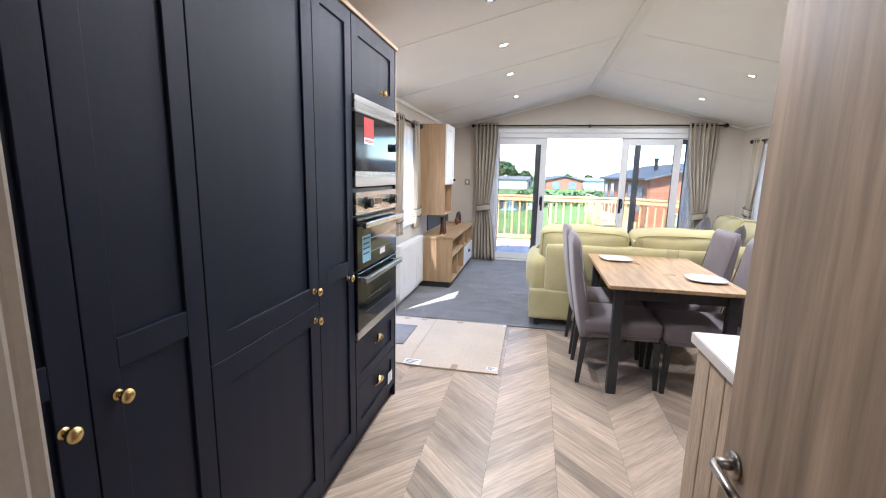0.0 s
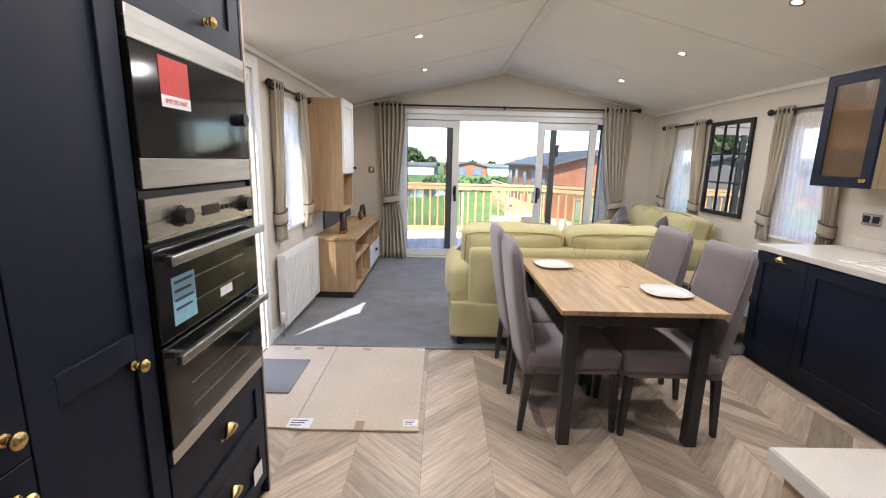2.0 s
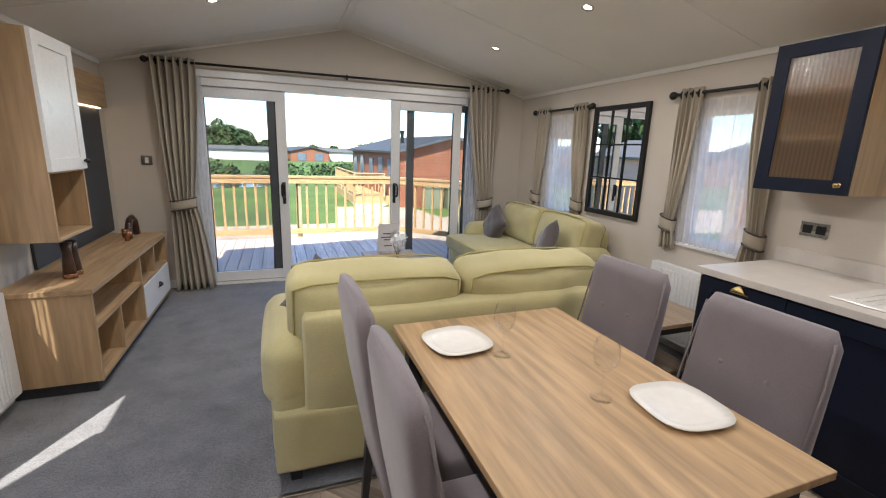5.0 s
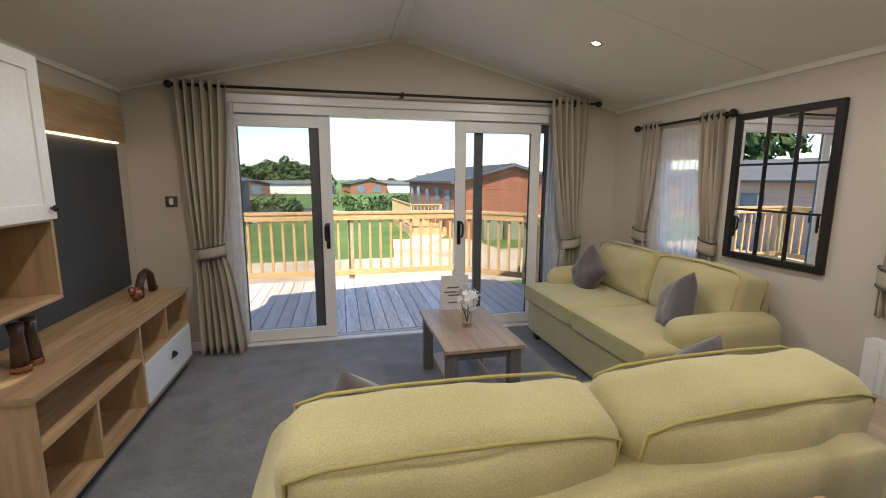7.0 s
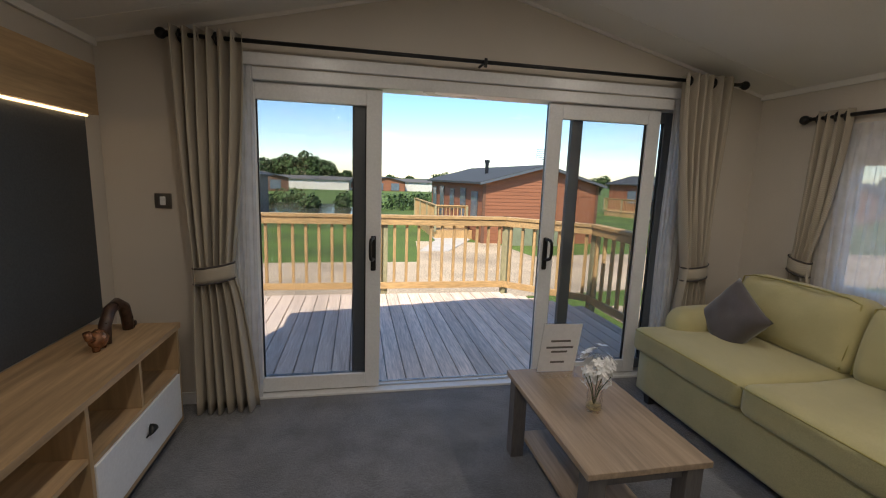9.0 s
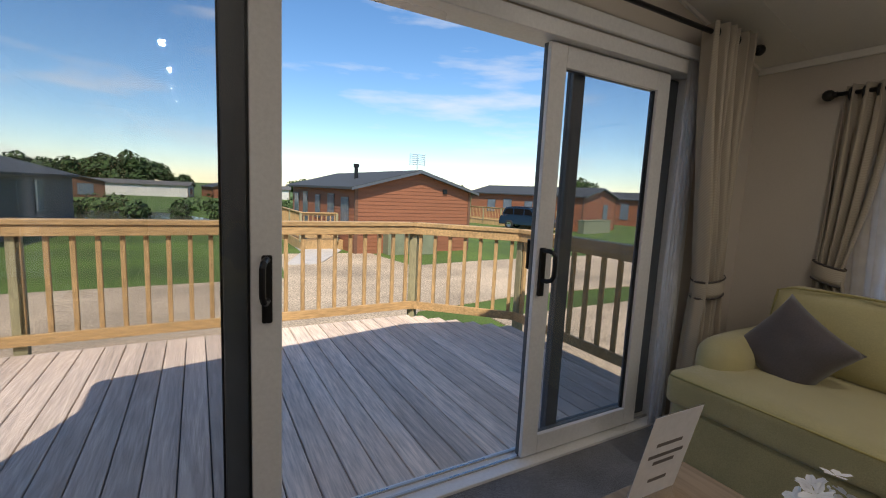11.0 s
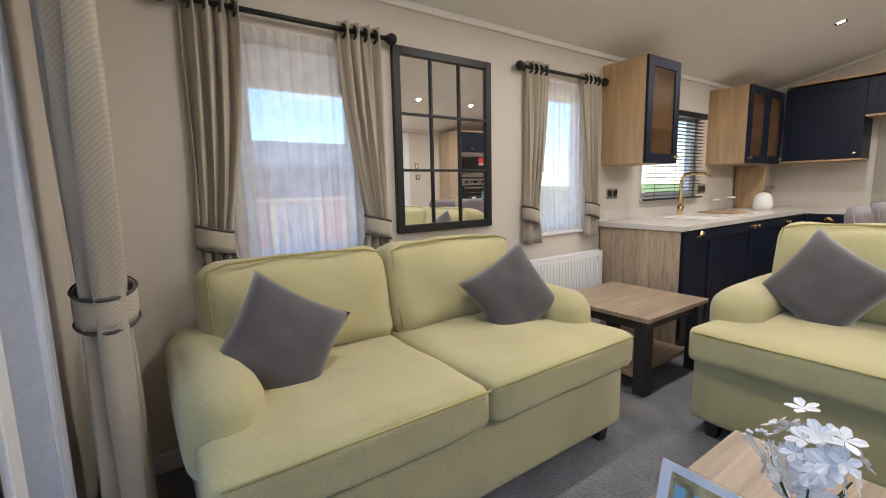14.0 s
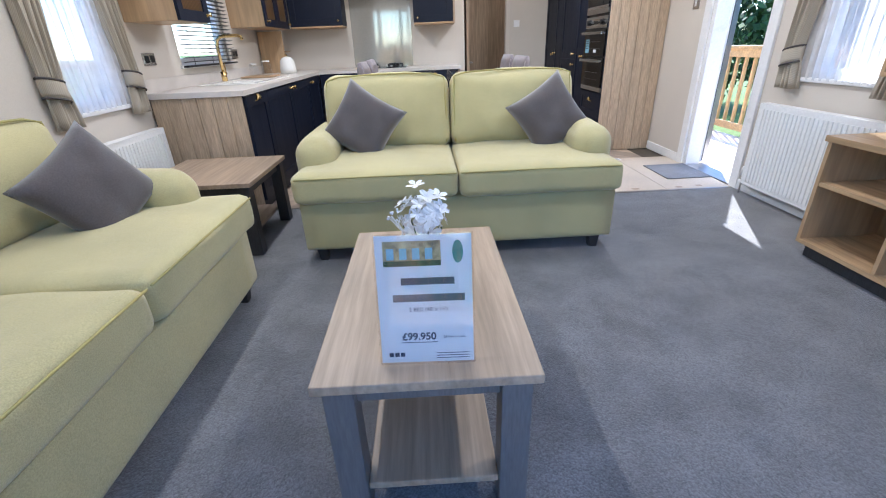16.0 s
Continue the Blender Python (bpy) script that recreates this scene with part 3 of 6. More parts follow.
def window(name, x, y0, y1, z0, z1, inward, label):
    """A casement in a side wall; inward is +1 where the room lies towards +x."""
    w = thing(name, (x - inward * 0.06, (y0 + y1) / 2, z0), label, "window")
    w["kind"] = "structure"
    xa, xb = sorted((x - inward * 0.03, x - inward * 0.09))
    f = 0.055
    fr = part("window_frame", box(xa, xb, y0, y0 + f, z0, z1, 0.004), M_white, w)
    part("window_frame", box(xa, xb, y1 - f, y1, z0, z1, 0.004), M_white, w)
    part("window_frame", box(xa, xb, y0 + f, y1 - f, z0, z0 + f, 0.004), M_white, w)
    part("window_frame", box(xa, xb, y0 + f, y1 - f, z1 - f, z1, 0.004), M_white, w)
    g = part("pane", box(x - inward * 0.057, x - inward * 0.063, y0 + f, y1 - f, z0 + f, z1 - f), M_glass, w)
    g.visible_shadow = False
    xs = sorted((x + inward * 0.02, x - inward * 0.03))
    part("window_sill", box(xs[0], xs[1], y0 - 0.03, y1 + 0.03, z0 - 0.022, z0 + 0.004, 0.004), M_white, w)
    return w


window("window_1", XL, *WIN_L, 1, "white framed side window behind sheer curtains")
window("window_2", XR, *WIN_R1, -1, "white framed side window behind sheer curtains")
window("window_3", XR, *WIN_R2, -1, "white framed side window behind sheer curtains")
window("window_4", XR, *WIN_K, -1, "white framed kitchen window behind a black blind")


def cloth(y_of, z_top, z_bot, waves, amp, n=90, rows=26, tie=None, x0=0.0, out=1, seed=0):
    """A hanging pleated cloth. y_of(k) gives its (start, end) along the wall at height fraction k from the top."""
    bm = bmesh.new()
    grid = []
    for i in range(rows + 1):
        k = i / rows
        a, b = y_of(k)
        z = z_top + (z_bot - z_top) * k
        squeeze = abs(b - a)
        row = []
        for j in range(n + 1):
            s = j / n
            ph = 2 * math.pi * waves * s
            d = amp * (0.55 + 0.45 * min(1, squeeze / 0.3)) * math.sin(ph + 0.35 * math.sin(3 * k + seed)) + 0.25 * amp * math.sin(2.3 * ph + 5 * k + seed)
            row.append(bm.verts.new((x0 + out * (amp * 1.35 + d), a + (b - a) * s + 0.004 * math.sin(ph * 2 + 9 * k), z)))
        grid.append(row)
    for p, q in zip(grid, grid[1:]):
        for j in range(n):
            bm.faces.new((p[j], p[j + 1], q[j + 1], q[j]))
    return bm


def thicken(ob, t=0.004):
    md = ob.modifiers.new("thickness", "SOLIDIFY")
    md.thickness, md.offset = t, 0
    return ob


def gathered(top, tied, bottom, kt):
    """Extents along the wall: from top to the tie-back at fraction kt, then on to the hem."""
    def f(k):
        if k < kt:
            u = (k / kt) ** 1.7
            return tuple(top[i] + (tied[i] - top[i]) * u for i in (0, 1))
        u = min(1, (k - kt) / (1 - kt)) ** 0.6
        return tuple(tied[i] + (bottom[i] - tied[i]) * u for i in (0, 1))
    return f


def curtain(name, along, top, tied, bottom, z0, z1, zt, wall, out, label, waves=5, amp=0.034, seed=0):
    """One tied-back curtain; along 'y' for the side walls, 'x' for the gable."""
    c = thing(name, (wall, (top[0] + top[1]) / 2, z0) if along == "y" else ((top[0] + top[1]) / 2, wall, z0), label, "curtain", "tied-back curtains")
    kt = (z1 - zt) / (z1 - z0)
    swap = Matrix(((0, 1, 0, 0), (1, 0, 0, 0), (0, 0, 1, 0), (0, 0, 0, 1)))

    def put(bm):
        return moved(bm, swap) if along == "x" else bm
    thicken(part("cloth", put(cloth(gathered(top, tied, bottom, kt), z1, z0, waves, amp, x0=wall, out=out, seed=seed)), M_curtain, c, smooth=True))
    a, b = tied
    m = (a + b) / 2
    for zz, r, mt, nm in ((zt, 0.055, M_curtain, "tie_back"), (zt + 0.045, 0.007, M_tie, "tie_piping"), (zt - 0.05, 0.007, M_tie, "tie_piping")):
        pts = []
        hw, hd = abs(b - a) / 2 + 0.008, amp * 1.22 + 0.010
        cx = wall + out * amp * 1.35
        bm = bmesh.new()
        n = 28
        h = 0.047 if nm == "tie_back" else 0.005
        rings = []
        for dz, ex in ((-h, 0.0), (-h * 0.5, 0.004), (h * 0.5, 0.004), (h, 0.0)) if nm == "tie_back" else ((-h, 0.004), (0, 0.008), (h, 0.004)):
            rings.append([bm.verts.new((cx + (hd + ex) * math.cos(2 * math.pi * k / n), m + (hw + ex) * math.sin(2 * math.pi * k / n), zz + dz + 0.018 * math.sin(2 * math.pi * k / n))) for k in range(n)])
        for p, q in zip(rings, rings[1:]):
            for k in range(n):
                bm.faces.new((p[k], p[(k + 1) % n], q[(k + 1) % n], q[k]))
        thicken(part(nm, put(bm), mt, c, smooth=True), 0.003)
    for i in range(4):    # eyelets
        e = top[0] + (top[1] - top[0]) * (i + 0.5) / 4
        bm = lathe([(0.021, -0.004), (0.034, -0.005), (0.036, 0), (0.034, 0.005), (0.021, 0.004)], n=16)
        moved(bm, Matrix.Translation((wall + out * amp * 1.35, e, z1 - 0.045)) @ pose(0, 0, 0, 90, 0, 0))
        part("eyelet", put(bm), M_black, c, smooth=True)
    return c


def curtain_rod(along, a, b, z, wall, out, label, d=0.046):
    r = thing("curtain_rod", (wall, (a + b) / 2, z) if along == "y" else ((a + b) / 2, wall, z), label, "curtain rod")
    swap = Matrix(((0, 1, 0, 0), (1, 0, 0, 0), (0, 0, 1, 0), (0, 0, 0, 1)))

    def put(bm):
        return moved(bm, swap) if along == "x" else bm
    x = wall + out * d
    part("pole", put(rod((x, a, z), (x, b, z), 0.012)), M_black, r, smooth=True)
    for e, s in ((a, -1), (b, 1)):
        bm = rod((x, e, z), (x, e + s * 0.02, z), 0.016)
        ball((x, e + s * 0.038, z), 0.03, bm)
        part("finial", put(bm), M_black, r, smooth=True)
        bm = rod((wall, e - s * 0.06, z - 0.0), (x, e - s * 0.06, z), 0.009)
        rod((wall, e - s * 0.06, z), (wall + out * 0.012, e - s * 0.06, z), 0.026, bm)
        part("bracket", put(bm), M_black, r, smooth=True)
    return r


rd = curtain_rod("x", -0.97, 2.66, 2.215, YD, -1, "long black metal curtain rod over the patio doors", 0.13)
bm = rod((XM, YD, 2.215), (XM, YD - 0.13, 2.215), 0.009)
box(XM - 0.01, XM + 0.01, YD - 0.15, YD - 0.143, 2.18, 2.235, 0.003, bm)
part("bracket", bm, M_black, rd)
curtain("curtain", "x", (-0.96, -0.60), (-0.905, -0.70), (-0.93, -0.58), 0.02, 2.255, 0.90, YD - 0.06, -1, "beige woven full-length curtain tied back beside the patio doors", 6, 0.052, 1)
curtain("curtain", "x", (2.20, 2.58), (2.385, 2.56), (2.32, 2.62), 0.02, 2.255, 0.885, YD - 0.06, -1, "beige woven full-length curtain tied back beside the patio doors", 6, 0.052, 2)


for a, b in ((-0.74, -0.58), (2.24, 2.38)):
    v = moved(cloth(lambda k, a=a, b=b: (a, b), 2.17, 0.03, 4, 0.008, n=50, x0=YD - 0.002, out=-1, seed=a), Matrix(((0, 1, 0, 0), (1, 0, 0, 0), (0, 0, 1, 0), (0, 0, 0, 1))))
    solo("sheer_curtain", v, M_sheer, "white sheer voile drawn aside at the patio doors", "sheer curtain", smooth=True)


def side_window(wall, out, y0, y1, zr, zb, near, seed):
    curtain_rod("y", y0, y1, zr, wall, out, "short black metal curtain rod over a side window")
    w = y1 - y0
    curtain("curtain", "y", (y0 + 0.03, y0 + 0.27 * w), (y0 + 0.02, y0 + 0.15 * w), (y0 + 0.02, y0 + 0.20 * w), zb, zr + 0.04, zb + 0.20, wall, out, "beige herringbone short curtain tied back at a side window", 4, 0.030, seed)
    curtain("curtain", "y", (y1 - 0.27 * w, y1 - 0.03), (y1 - 0.15 * w, y1 - 0.02), (y1 - 0.20 * w, y1 - 0.02), zb, zr + 0.04, zb + 0.20, wall, out, "beige herringbone short curtain tied back at a side window", 4, 0.030, seed + 1)
    v = solo("sheer_curtain", cloth(lambda k: (y0 + 0.13 * w + 0.03 * k, y1 - 0.13 * w - 0.03 * k), zr - 0.05, zb + 0.06, 11, 0.010, n=110, x0=wall, out=out, seed=seed), M_sheer, "white sheer voile curtain hanging over the window", "sheer curtain", smooth=True)
    return v


side_window(XR, -1, 6.06, 7.00, 1.965, 0.80, 0, 3)
side_window(XR, -1, 4.22, 5.05, 1.965, 0.80, 0, 5)
side_window(XL, 1, 4.33, 5.22, 1.99, 0.79, 0, 7)

solo("roller_blind", box(XR + 0.008, XR + 0.024, WIN_R1[0] + 0.01, WIN_R1[1] - 0.01, 1.66, WIN_R1[3] - 0.01, 0.003), M_paper, "white roller blind part lowered in the sofa window", "blind")

# ---- entrance door ----
ed = thing("entrance_door", (XL - 0.06, 3.72, 0), "white entrance door frame with its dark door swung open", "door")
y0, y1, zt = DOOR_L[0], DOOR_L[1], DOOR_L[3]
for a, b in ((y0 - 0.09, y0 + 0.0), (y1, y1 + 0.09)):
    part("architrave", box(XL - 0.002, XL + 0.02, a, b, 0.0, zt + 0.09, 0.004), M_white, ed)
part("architrave", box(XL - 0.002, XL + 0.02, y0, y1, zt, zt + 0.09, 0.004), M_white, ed)
part("jamb", box(XL - 0.13, XL, y0, y0 + 0.05, 0.0, zt, 0.004), M_white, ed)
part("jamb", box(XL - 0.13, XL, y1 - 0.02, y1, 0.0, zt, 0.004), M_white, ed)
part("head", box(XL - 0.13, XL, y0 + 0.05, y1 - 0.02, zt - 0.04, zt, 0.004), M_white, ed)
part("sill", box(XL - 0.16, XL + 0.01, y0, y1, -0.02, 0.02, 0.004), M_steel, ed)
hinge = Matrix.Translation((XL - 0.125, y0 + 0.04, 0)) @ pose(0, 0, 0, 0, 0, 0) @ Matrix.Rotation(radians(53.5), 4, "Z")
dl = part("door_leaf", moved(box(-0.72, 0, -0.022, 0.022, 0.03, zt - 0.05, 0.005), hinge), M_white, ed)
part("outer_skin", moved(box(-0.72, 0, 0.023, 0.03, 0.03, zt - 0.05, 0.002), hinge), M_grey, dl)
bm = moved(tube([(-0.66, -0.02, 1.05), (-0.66, -0.06, 1.05), (-0.55, -0.065, 1.05)], 0.009), hinge)
part("handle", bm, M_chrome, dl, "chrome lever handle", smooth=True)

# ---- inner door ----
idr = thing("inner_door", (0.46, 0.24, 0), "brown oak inner door standing open with a lever handle", "door")
part("jamb", box(-0.22, -0.195, YH - 0.082, YH + 0.004, 0.0, 2.02, 0.003), M_wall, idr)
part("architrave", box(-0.25, -0.2, YH + 0.005, YH + 0.016, 0.0, 2.06, 0.003), M_wall, idr)
part("jamb", box(0.47, 0.499, YH - 0.10, YH + 0.012, 0.0, 2.06, 0.004), M_oak, idr)
part("head", box(-0.25, 0.499, YH - 0.10, YH + 0.017, 2.061, 2.11, 0.004), M_oak, idr)
dl = part("door_leaf", box(0.425, 0.463, 0.23, 0.985, 0.012, 2.01, 0.004), M_leafwood, idr)
for s, xf in ((-1, 0.425), (1, 0.463)):
    bm = rod((xf, 0.925, 0.90), (xf + s * 0.008, 0.925, 0.90), 0.026, n=20)
    rod((xf, 0.925, 0.90), (xf + s * 0.034, 0.925, 0.90), 0.011, bm)
    tube([(xf + s * 0.034, 0.928, 0.90), (xf + s * 0.042, 0.915, 0.90), (xf + s * 0.042, 0.86, 0.90), (xf + s * 0.040, 0.82, 0.898)], 0.009, bm)
    if s < 0:
        part("handle", bm, M_nickel, dl, "brushed nickel lever handle", smooth=True)
    else:
        bm.free()

hd = thing("hall_door", (-0.05, -1.5, 0), "closed brown oak door at the end of the hall", "door")
part("door_leaf", box(-0.48, 0.36, -1.519, -1.485, 0.004, 2.02, 0.004), M_leafwood, hd)
part("architrave", box(-0.55, -0.485, -1.519, -1.478, 0.004, 2.08, 0.004), M_oak, hd)
part("architrave", box(0.365, 0.43, -1.519, -1.478, 0.004, 2.08, 0.004), M_oak, hd)

# ---- cupboard doors and knobs ----


def shaker(name, plane, at, a0, a1, z0, z1, out, parent, material, stile=0.075, mid=None, glass=False, gap=0.0015):
    """A framed cupboard door. plane 'x': it lies at x=at and spans a0..a1 in y; 'y': at y=at, spanning x. out: +-1, the way it faces."""
    a0, a1, z0, z1 = a0 + gap, a1 - gap, z0 + gap, z1 - gap

    def bx(p0, p1, q0, q1, d0, d1, bev=0.002, bm=None):
        lo, hi = sorted((at + out * d0, at + out * d1))
        return box(lo, hi, p0, p1, q0, q1, bev, bm) if plane == "x" else box(p0, p1, lo, hi, q0, q1, bev, bm)
    bm = bmesh.new()

    def corners(i, depth):
        out_at = at + out * depth
        flat = ((a0 + i, z0 + i), (a1 - i, z0 + i), (a1 - i, z1 - i), (a0 + i, z1 - i))
        return [bm.verts.new((out_at, p, q) if plane == "x" else (p, out_at, q)) for p, q in flat]
    loops = [corners(0, 0), corners(0, 0.0185), corners(0.0015, 0.02), corners(stile - 0.0015, 0.02), corners(stile, 0.0185), corners(stile, 0)]
    for p, q in zip(loops, loops[1:] + loops[:1]):
        for k in range(4):
            bm.faces.new((p[k], p[(k + 1) % 4], q[(k + 1) % 4], q[k]))
    d = part(name, bm, material, parent)
    if mid:
        part("mid_rail", bx(a0 + stile, a1 - stile, mid - stile / 2, mid + stile / 2, 0, 0.0195), material, d)
    p = part("pane" if glass else "panel", bx(a0 + stile - 0.004, a1 - stile + 0.004, z0 + stile - 0.004, z1 - stile + 0.004, 0.003 if not glass else 0.007, 0.011, 0), M_reed if glass else material, d)
    if glass:
        p.visible_shadow = False
    return d


def knob(p, axis, out, parent, r=0.017):
    d = Vector((out, 0, 0)) if axis == "x" else Vector((0, out, 0))
    p = Vector(p)
    bm = rod(p, p + d * 0.018, 0.007)
    rod(p, p + d * 0.003, 0.012, bm)
    ball(p + d * 0.026, r, bm, squash=(0.62, 1, 1) if axis == "x" else (1, 0.62, 1))
    return part("knob", bm, M_brass, parent, "round brass knob", smooth=True)


def cup_pull(p, axis, out, parent, material=M_brass, w=0.085):
    """A half-dome cup pull."""
    bm = bmesh.new()
    n, rows = 14, 6
    g = []
    for i in range(rows + 1):
        ph = math.pi / 2 * i / rows
        row = []
        for j in range(n + 1):
            th = math.pi * j / n
            row.append(bm.verts.new((0.028 * math.sin(ph) * (0.4 + 0.6 * math.sin(th)), -w / 2 * math.cos(th) * (0.25 + 0.75 * math.sin(ph + 0.3)), 0.04 * math.sin(th) * math.cos(ph * 0.85))))
        g.append(row)
    for a, b in zip(g, g[1:]):
        for j in range(n):
            bm.faces.new((a[j], a[j + 1], b[j + 1], b[j]))
    box(-0.001, 0.003, -w / 2 - 0.006, w / 2 + 0.006, -0.006, 0.0, 0.001, bm)
    rot = {("x", 1): 0, ("x", -1): 180, ("y", 1): 90, ("y", -1): -90}[(axis, out)]
    moved(bm, Matrix.Translation(p) @ pose(0, 0, 0, 0, 0, rot))
    return thicken(part("cup_pull", bm, material, parent, "cup-shaped metal pull", smooth=True), 0.002)


# ---- tall kitchen units along the west wall ----
FX = -0.83     # front of the carcasses
TU = 2.13


def tall_unit(y0, y1, label):
    t = thing("tall_cabinet", ((XL + FX) / 2, (y0 + y1) / 2, 0), label, "kitchen cabinet", "tall kitchen cabinets")
    part("body", box(XL + 0.003, FX, y0 + 0.001, y1 - 0.001, 0.09, TU), M_navy, t)
    part("plinth", box(XL + 0.003, FX - 0.01, y0 + 0.001, y1 - 0.001, 0.003, 0.089), M_navy, t)
    return t


t = tall_unit(0.21, 0.70, "narrow navy shaker tall cabinet with a brass knob")
knob((FX + 0.02, 0.645, 0.955), "x", 1, shaker("door", "x", FX, 0.22, 0.70, 0.09, TU, 1, t, M_navy, 0.065, 1.06))
t = tall_unit(0.70, 1.02, "navy shaker tall cabinet with a brass knob")
knob((FX + 0.02, 0.755, 0.975), "x", 1, shaker("door", "x", FX, 0.70, 1.02, 0.09, TU, 1, t, M_navy, 0.065, 1.06))
t = tall_unit(1.02, 1.63, "wide navy shaker fridge housing with split doors")
knob((FX + 0.02, 1.585, 0.975), "x", 1, shaker("door", "x", FX, 1.02, 1.63, 0.915, TU, 1, t, M_navy))
knob((FX + 0.02, 1.585, 0.855), "x", 1, shaker("door", "x", FX, 1.02, 1.63, 0.09, 0.915, 1, t, M_navy))
t = tall_unit(1.63, 1.98, "navy shaker tall larder cabinet with a brass knob")
knob((FX + 0.02, 1.90, 0.955), "x", 1, shaker("door", "x", FX, 1.63, 1.98, 0.09, TU, 1, t, M_navy, 0.065, 1.0))
t = tall_unit(1.98, 2.60, "navy tall oven housing with drawers and a top cupboard")
d = shaker("door", "x", FX, 1.985, 2.595, 1.79, TU, 1, t, M_navy)
knob((FX + 0.02, 2.36, 1.85), "x", 1, d)
for a, b in ((0.345, 0.60), (0.09, 0.345)):
    d = shaker("drawer", "x", FX, 1.985, 2.595, a, b, 1, t, M_navy, 0.06)
    cup_pull((FX + 0.02, 2.30, (a + b) / 2 + 0.03), "x", 1, d)
part("sticker", box(FX + 0.0205, FX + 0.0215, 2.47, 2.55, 0.14, 0.21), M_paper, t, "small white paper sticker")
solo("cabinet_side_board", box(XL + 0.004, FX + 0.02, 2.601, 2.618, 0.004, TU, 0.002), M_navy, "thin navy end panel beside the oven housing", "cladding")
ep = thing("boarded_cladding", (-1.1, 2.64, 0), "pale oak tongue and groove end panel of the tall cabinets", "cladding")
n = 6
for i in range(n):
    w = (FX + 0.02 - XL - 0.005) / n
    part("board", box(XL + 0.005 + i * w + 0.0015, XL + 0.005 + (i + 1) * w - 0.0015, 2.62, 2.638, 0.004, TU + 0.02, 0.004), M_oak_pale, ep)
solo("cornice", box(XL + 0.004, FX + 0.03, 0.22, 2.63, TU + 0.001, TU + 0.022, 0.003), M_oak_y, "thin oak cornice on top of the tall cabinets", "cornice")

# ---- ovens ----
mw = thing("microwave", (FX, 2.29, 1.37), "built-in steel and black glass microwave with red sticker", "microwave")
part("body", box(FX - 0.3, FX + 0.012, 1.995, 2.585, 1.372, 1.785), M_black, mw)
part("frame", box(FX + 0.013, FX + 0.03, 1.99, 2.59, 1.715, 1.788, 0.002), M_steel, mw)
part("frame", box(FX + 0.013, FX + 0.03, 1.99, 2.59, 1.37, 1.445, 0.002), M_steel, mw)
part("glass_door", box(FX + 0.013, FX + 0.032, 1.99, 2.44, 1.447, 1.713, 0.002), M_oven, mw)
part("control_panel", box(FX + 0.013, FX + 0.030, 2.442, 2.59, 1.447, 1.713, 0.002), M_oven, mw)
part("dial", rod((FX + 0.03, 2.53, 1.58), (FX + 0.055, 2.53, 1.58), 0.022, n=20), M_black, mw, smooth=False)
part("sticker", box(FX + 0.0325, FX + 0.0335, 2.09, 2.22, 1.575, 1.70), M_red, mw, "red notice sticker")
st = part("sticker_band", box(FX + 0.0337, FX + 0.0342, 2.09, 2.22, 1.575, 1.605), M_paper, mw)
text("lettering", "IMPORTANT", 0.018, Matrix.Translation((FX + 0.0346, 2.155, 1.59)) @ pose(0, 0, 0, 90, 0, 90), M_red, mw)
ov = thing("double_oven", (FX, 2.29, 0.61), "built-in double oven in black glass and steel", "oven")
part("body", box(FX - 0.4, FX + 0.012, 1.995, 2.585, 0.612, 1.362), M_black, ov)
cp = part("control_panel", box(FX + 0.013, FX + 0.03, 1.99, 2.59, 1.235, 1.345, 0.002), M_steel, ov)
part("display", box(FX + 0.0305, FX + 0.032, 2.24, 2.34, 1.275, 1.305), M_oven, cp)
for y in (2.12, 2.50):
    bm = rod((FX + 0.03, y, 1.29), (FX + 0.036, y, 1.29), 0.03, n=20)
    rod((FX + 0.036, y, 1.29), (FX + 0.062, y, 1.29), 0.023, bm, n=20)
    part("dial", bm, M_black, cp)
for i in range(3):
    part("button", rod((FX + 0.03, 2.36 + i * 0.03, 1.29), (FX + 0.036, 2.36 + i * 0.03, 1.29), 0.008), M_black, cp)
for a, b in ((0.965, 1.225), (0.66, 0.955)):
    d = part("oven_door", box(FX + 0.013, FX + 0.034, 1.99, 2.59, a, b, 0.003), M_oven, ov)
    bm = box(FX + 0.058, FX + 0.078, 2.0, 2.58, b - 0.05, b - 0.022, 0.004)
    box(FX + 0.03, FX + 0.06, 2.03, 2.05, b - 0.046, b - 0.026, 0.002, bm)
    box(FX + 0.03, FX + 0.06, 2.53, 2.55, b - 0.046, b - 0.026, 0.002, bm)
    part("handle", bm, M_steel, d, "flat steel bar handle")
    for k in range(2):
        part("rack_line", box(FX + 0.0345, FX + 0.0350, 2.1, 2.48, a + 0.07 + k * 0.07, a + 0.073 + k * 0.07), M_steel, d)
part("bottom_trim", box(FX + 0.013, FX + 0.03, 1.99, 2.59, 0.612, 0.658, 0.002), M_steel, ov)
s = part("energy_label", box(FX + 0.0345, FX + 0.0352, 2.05, 2.16, 0.995, 1.13), M_blue, ov, "pale blue paper label")
for k in range(4):
    part("text_bar", box(FX + 0.0353, FX + 0.0356, 2.06, 2.15 - 0.01 * (k % 2), 1.11 - k * 0.025, 1.118 - k * 0.025), M_ink, s)
part("energy_label", box(FX + 0.0345, FX + 0.0352, 2.30, 2.38, 1.0, 1.03), M_paper, ov, "small white paper label")

# ---- base units ----
CX = 2.35      # front of the base run by the east wall
CY = 1.69      # front of the base run by the kitchen wall
WT = 0.90


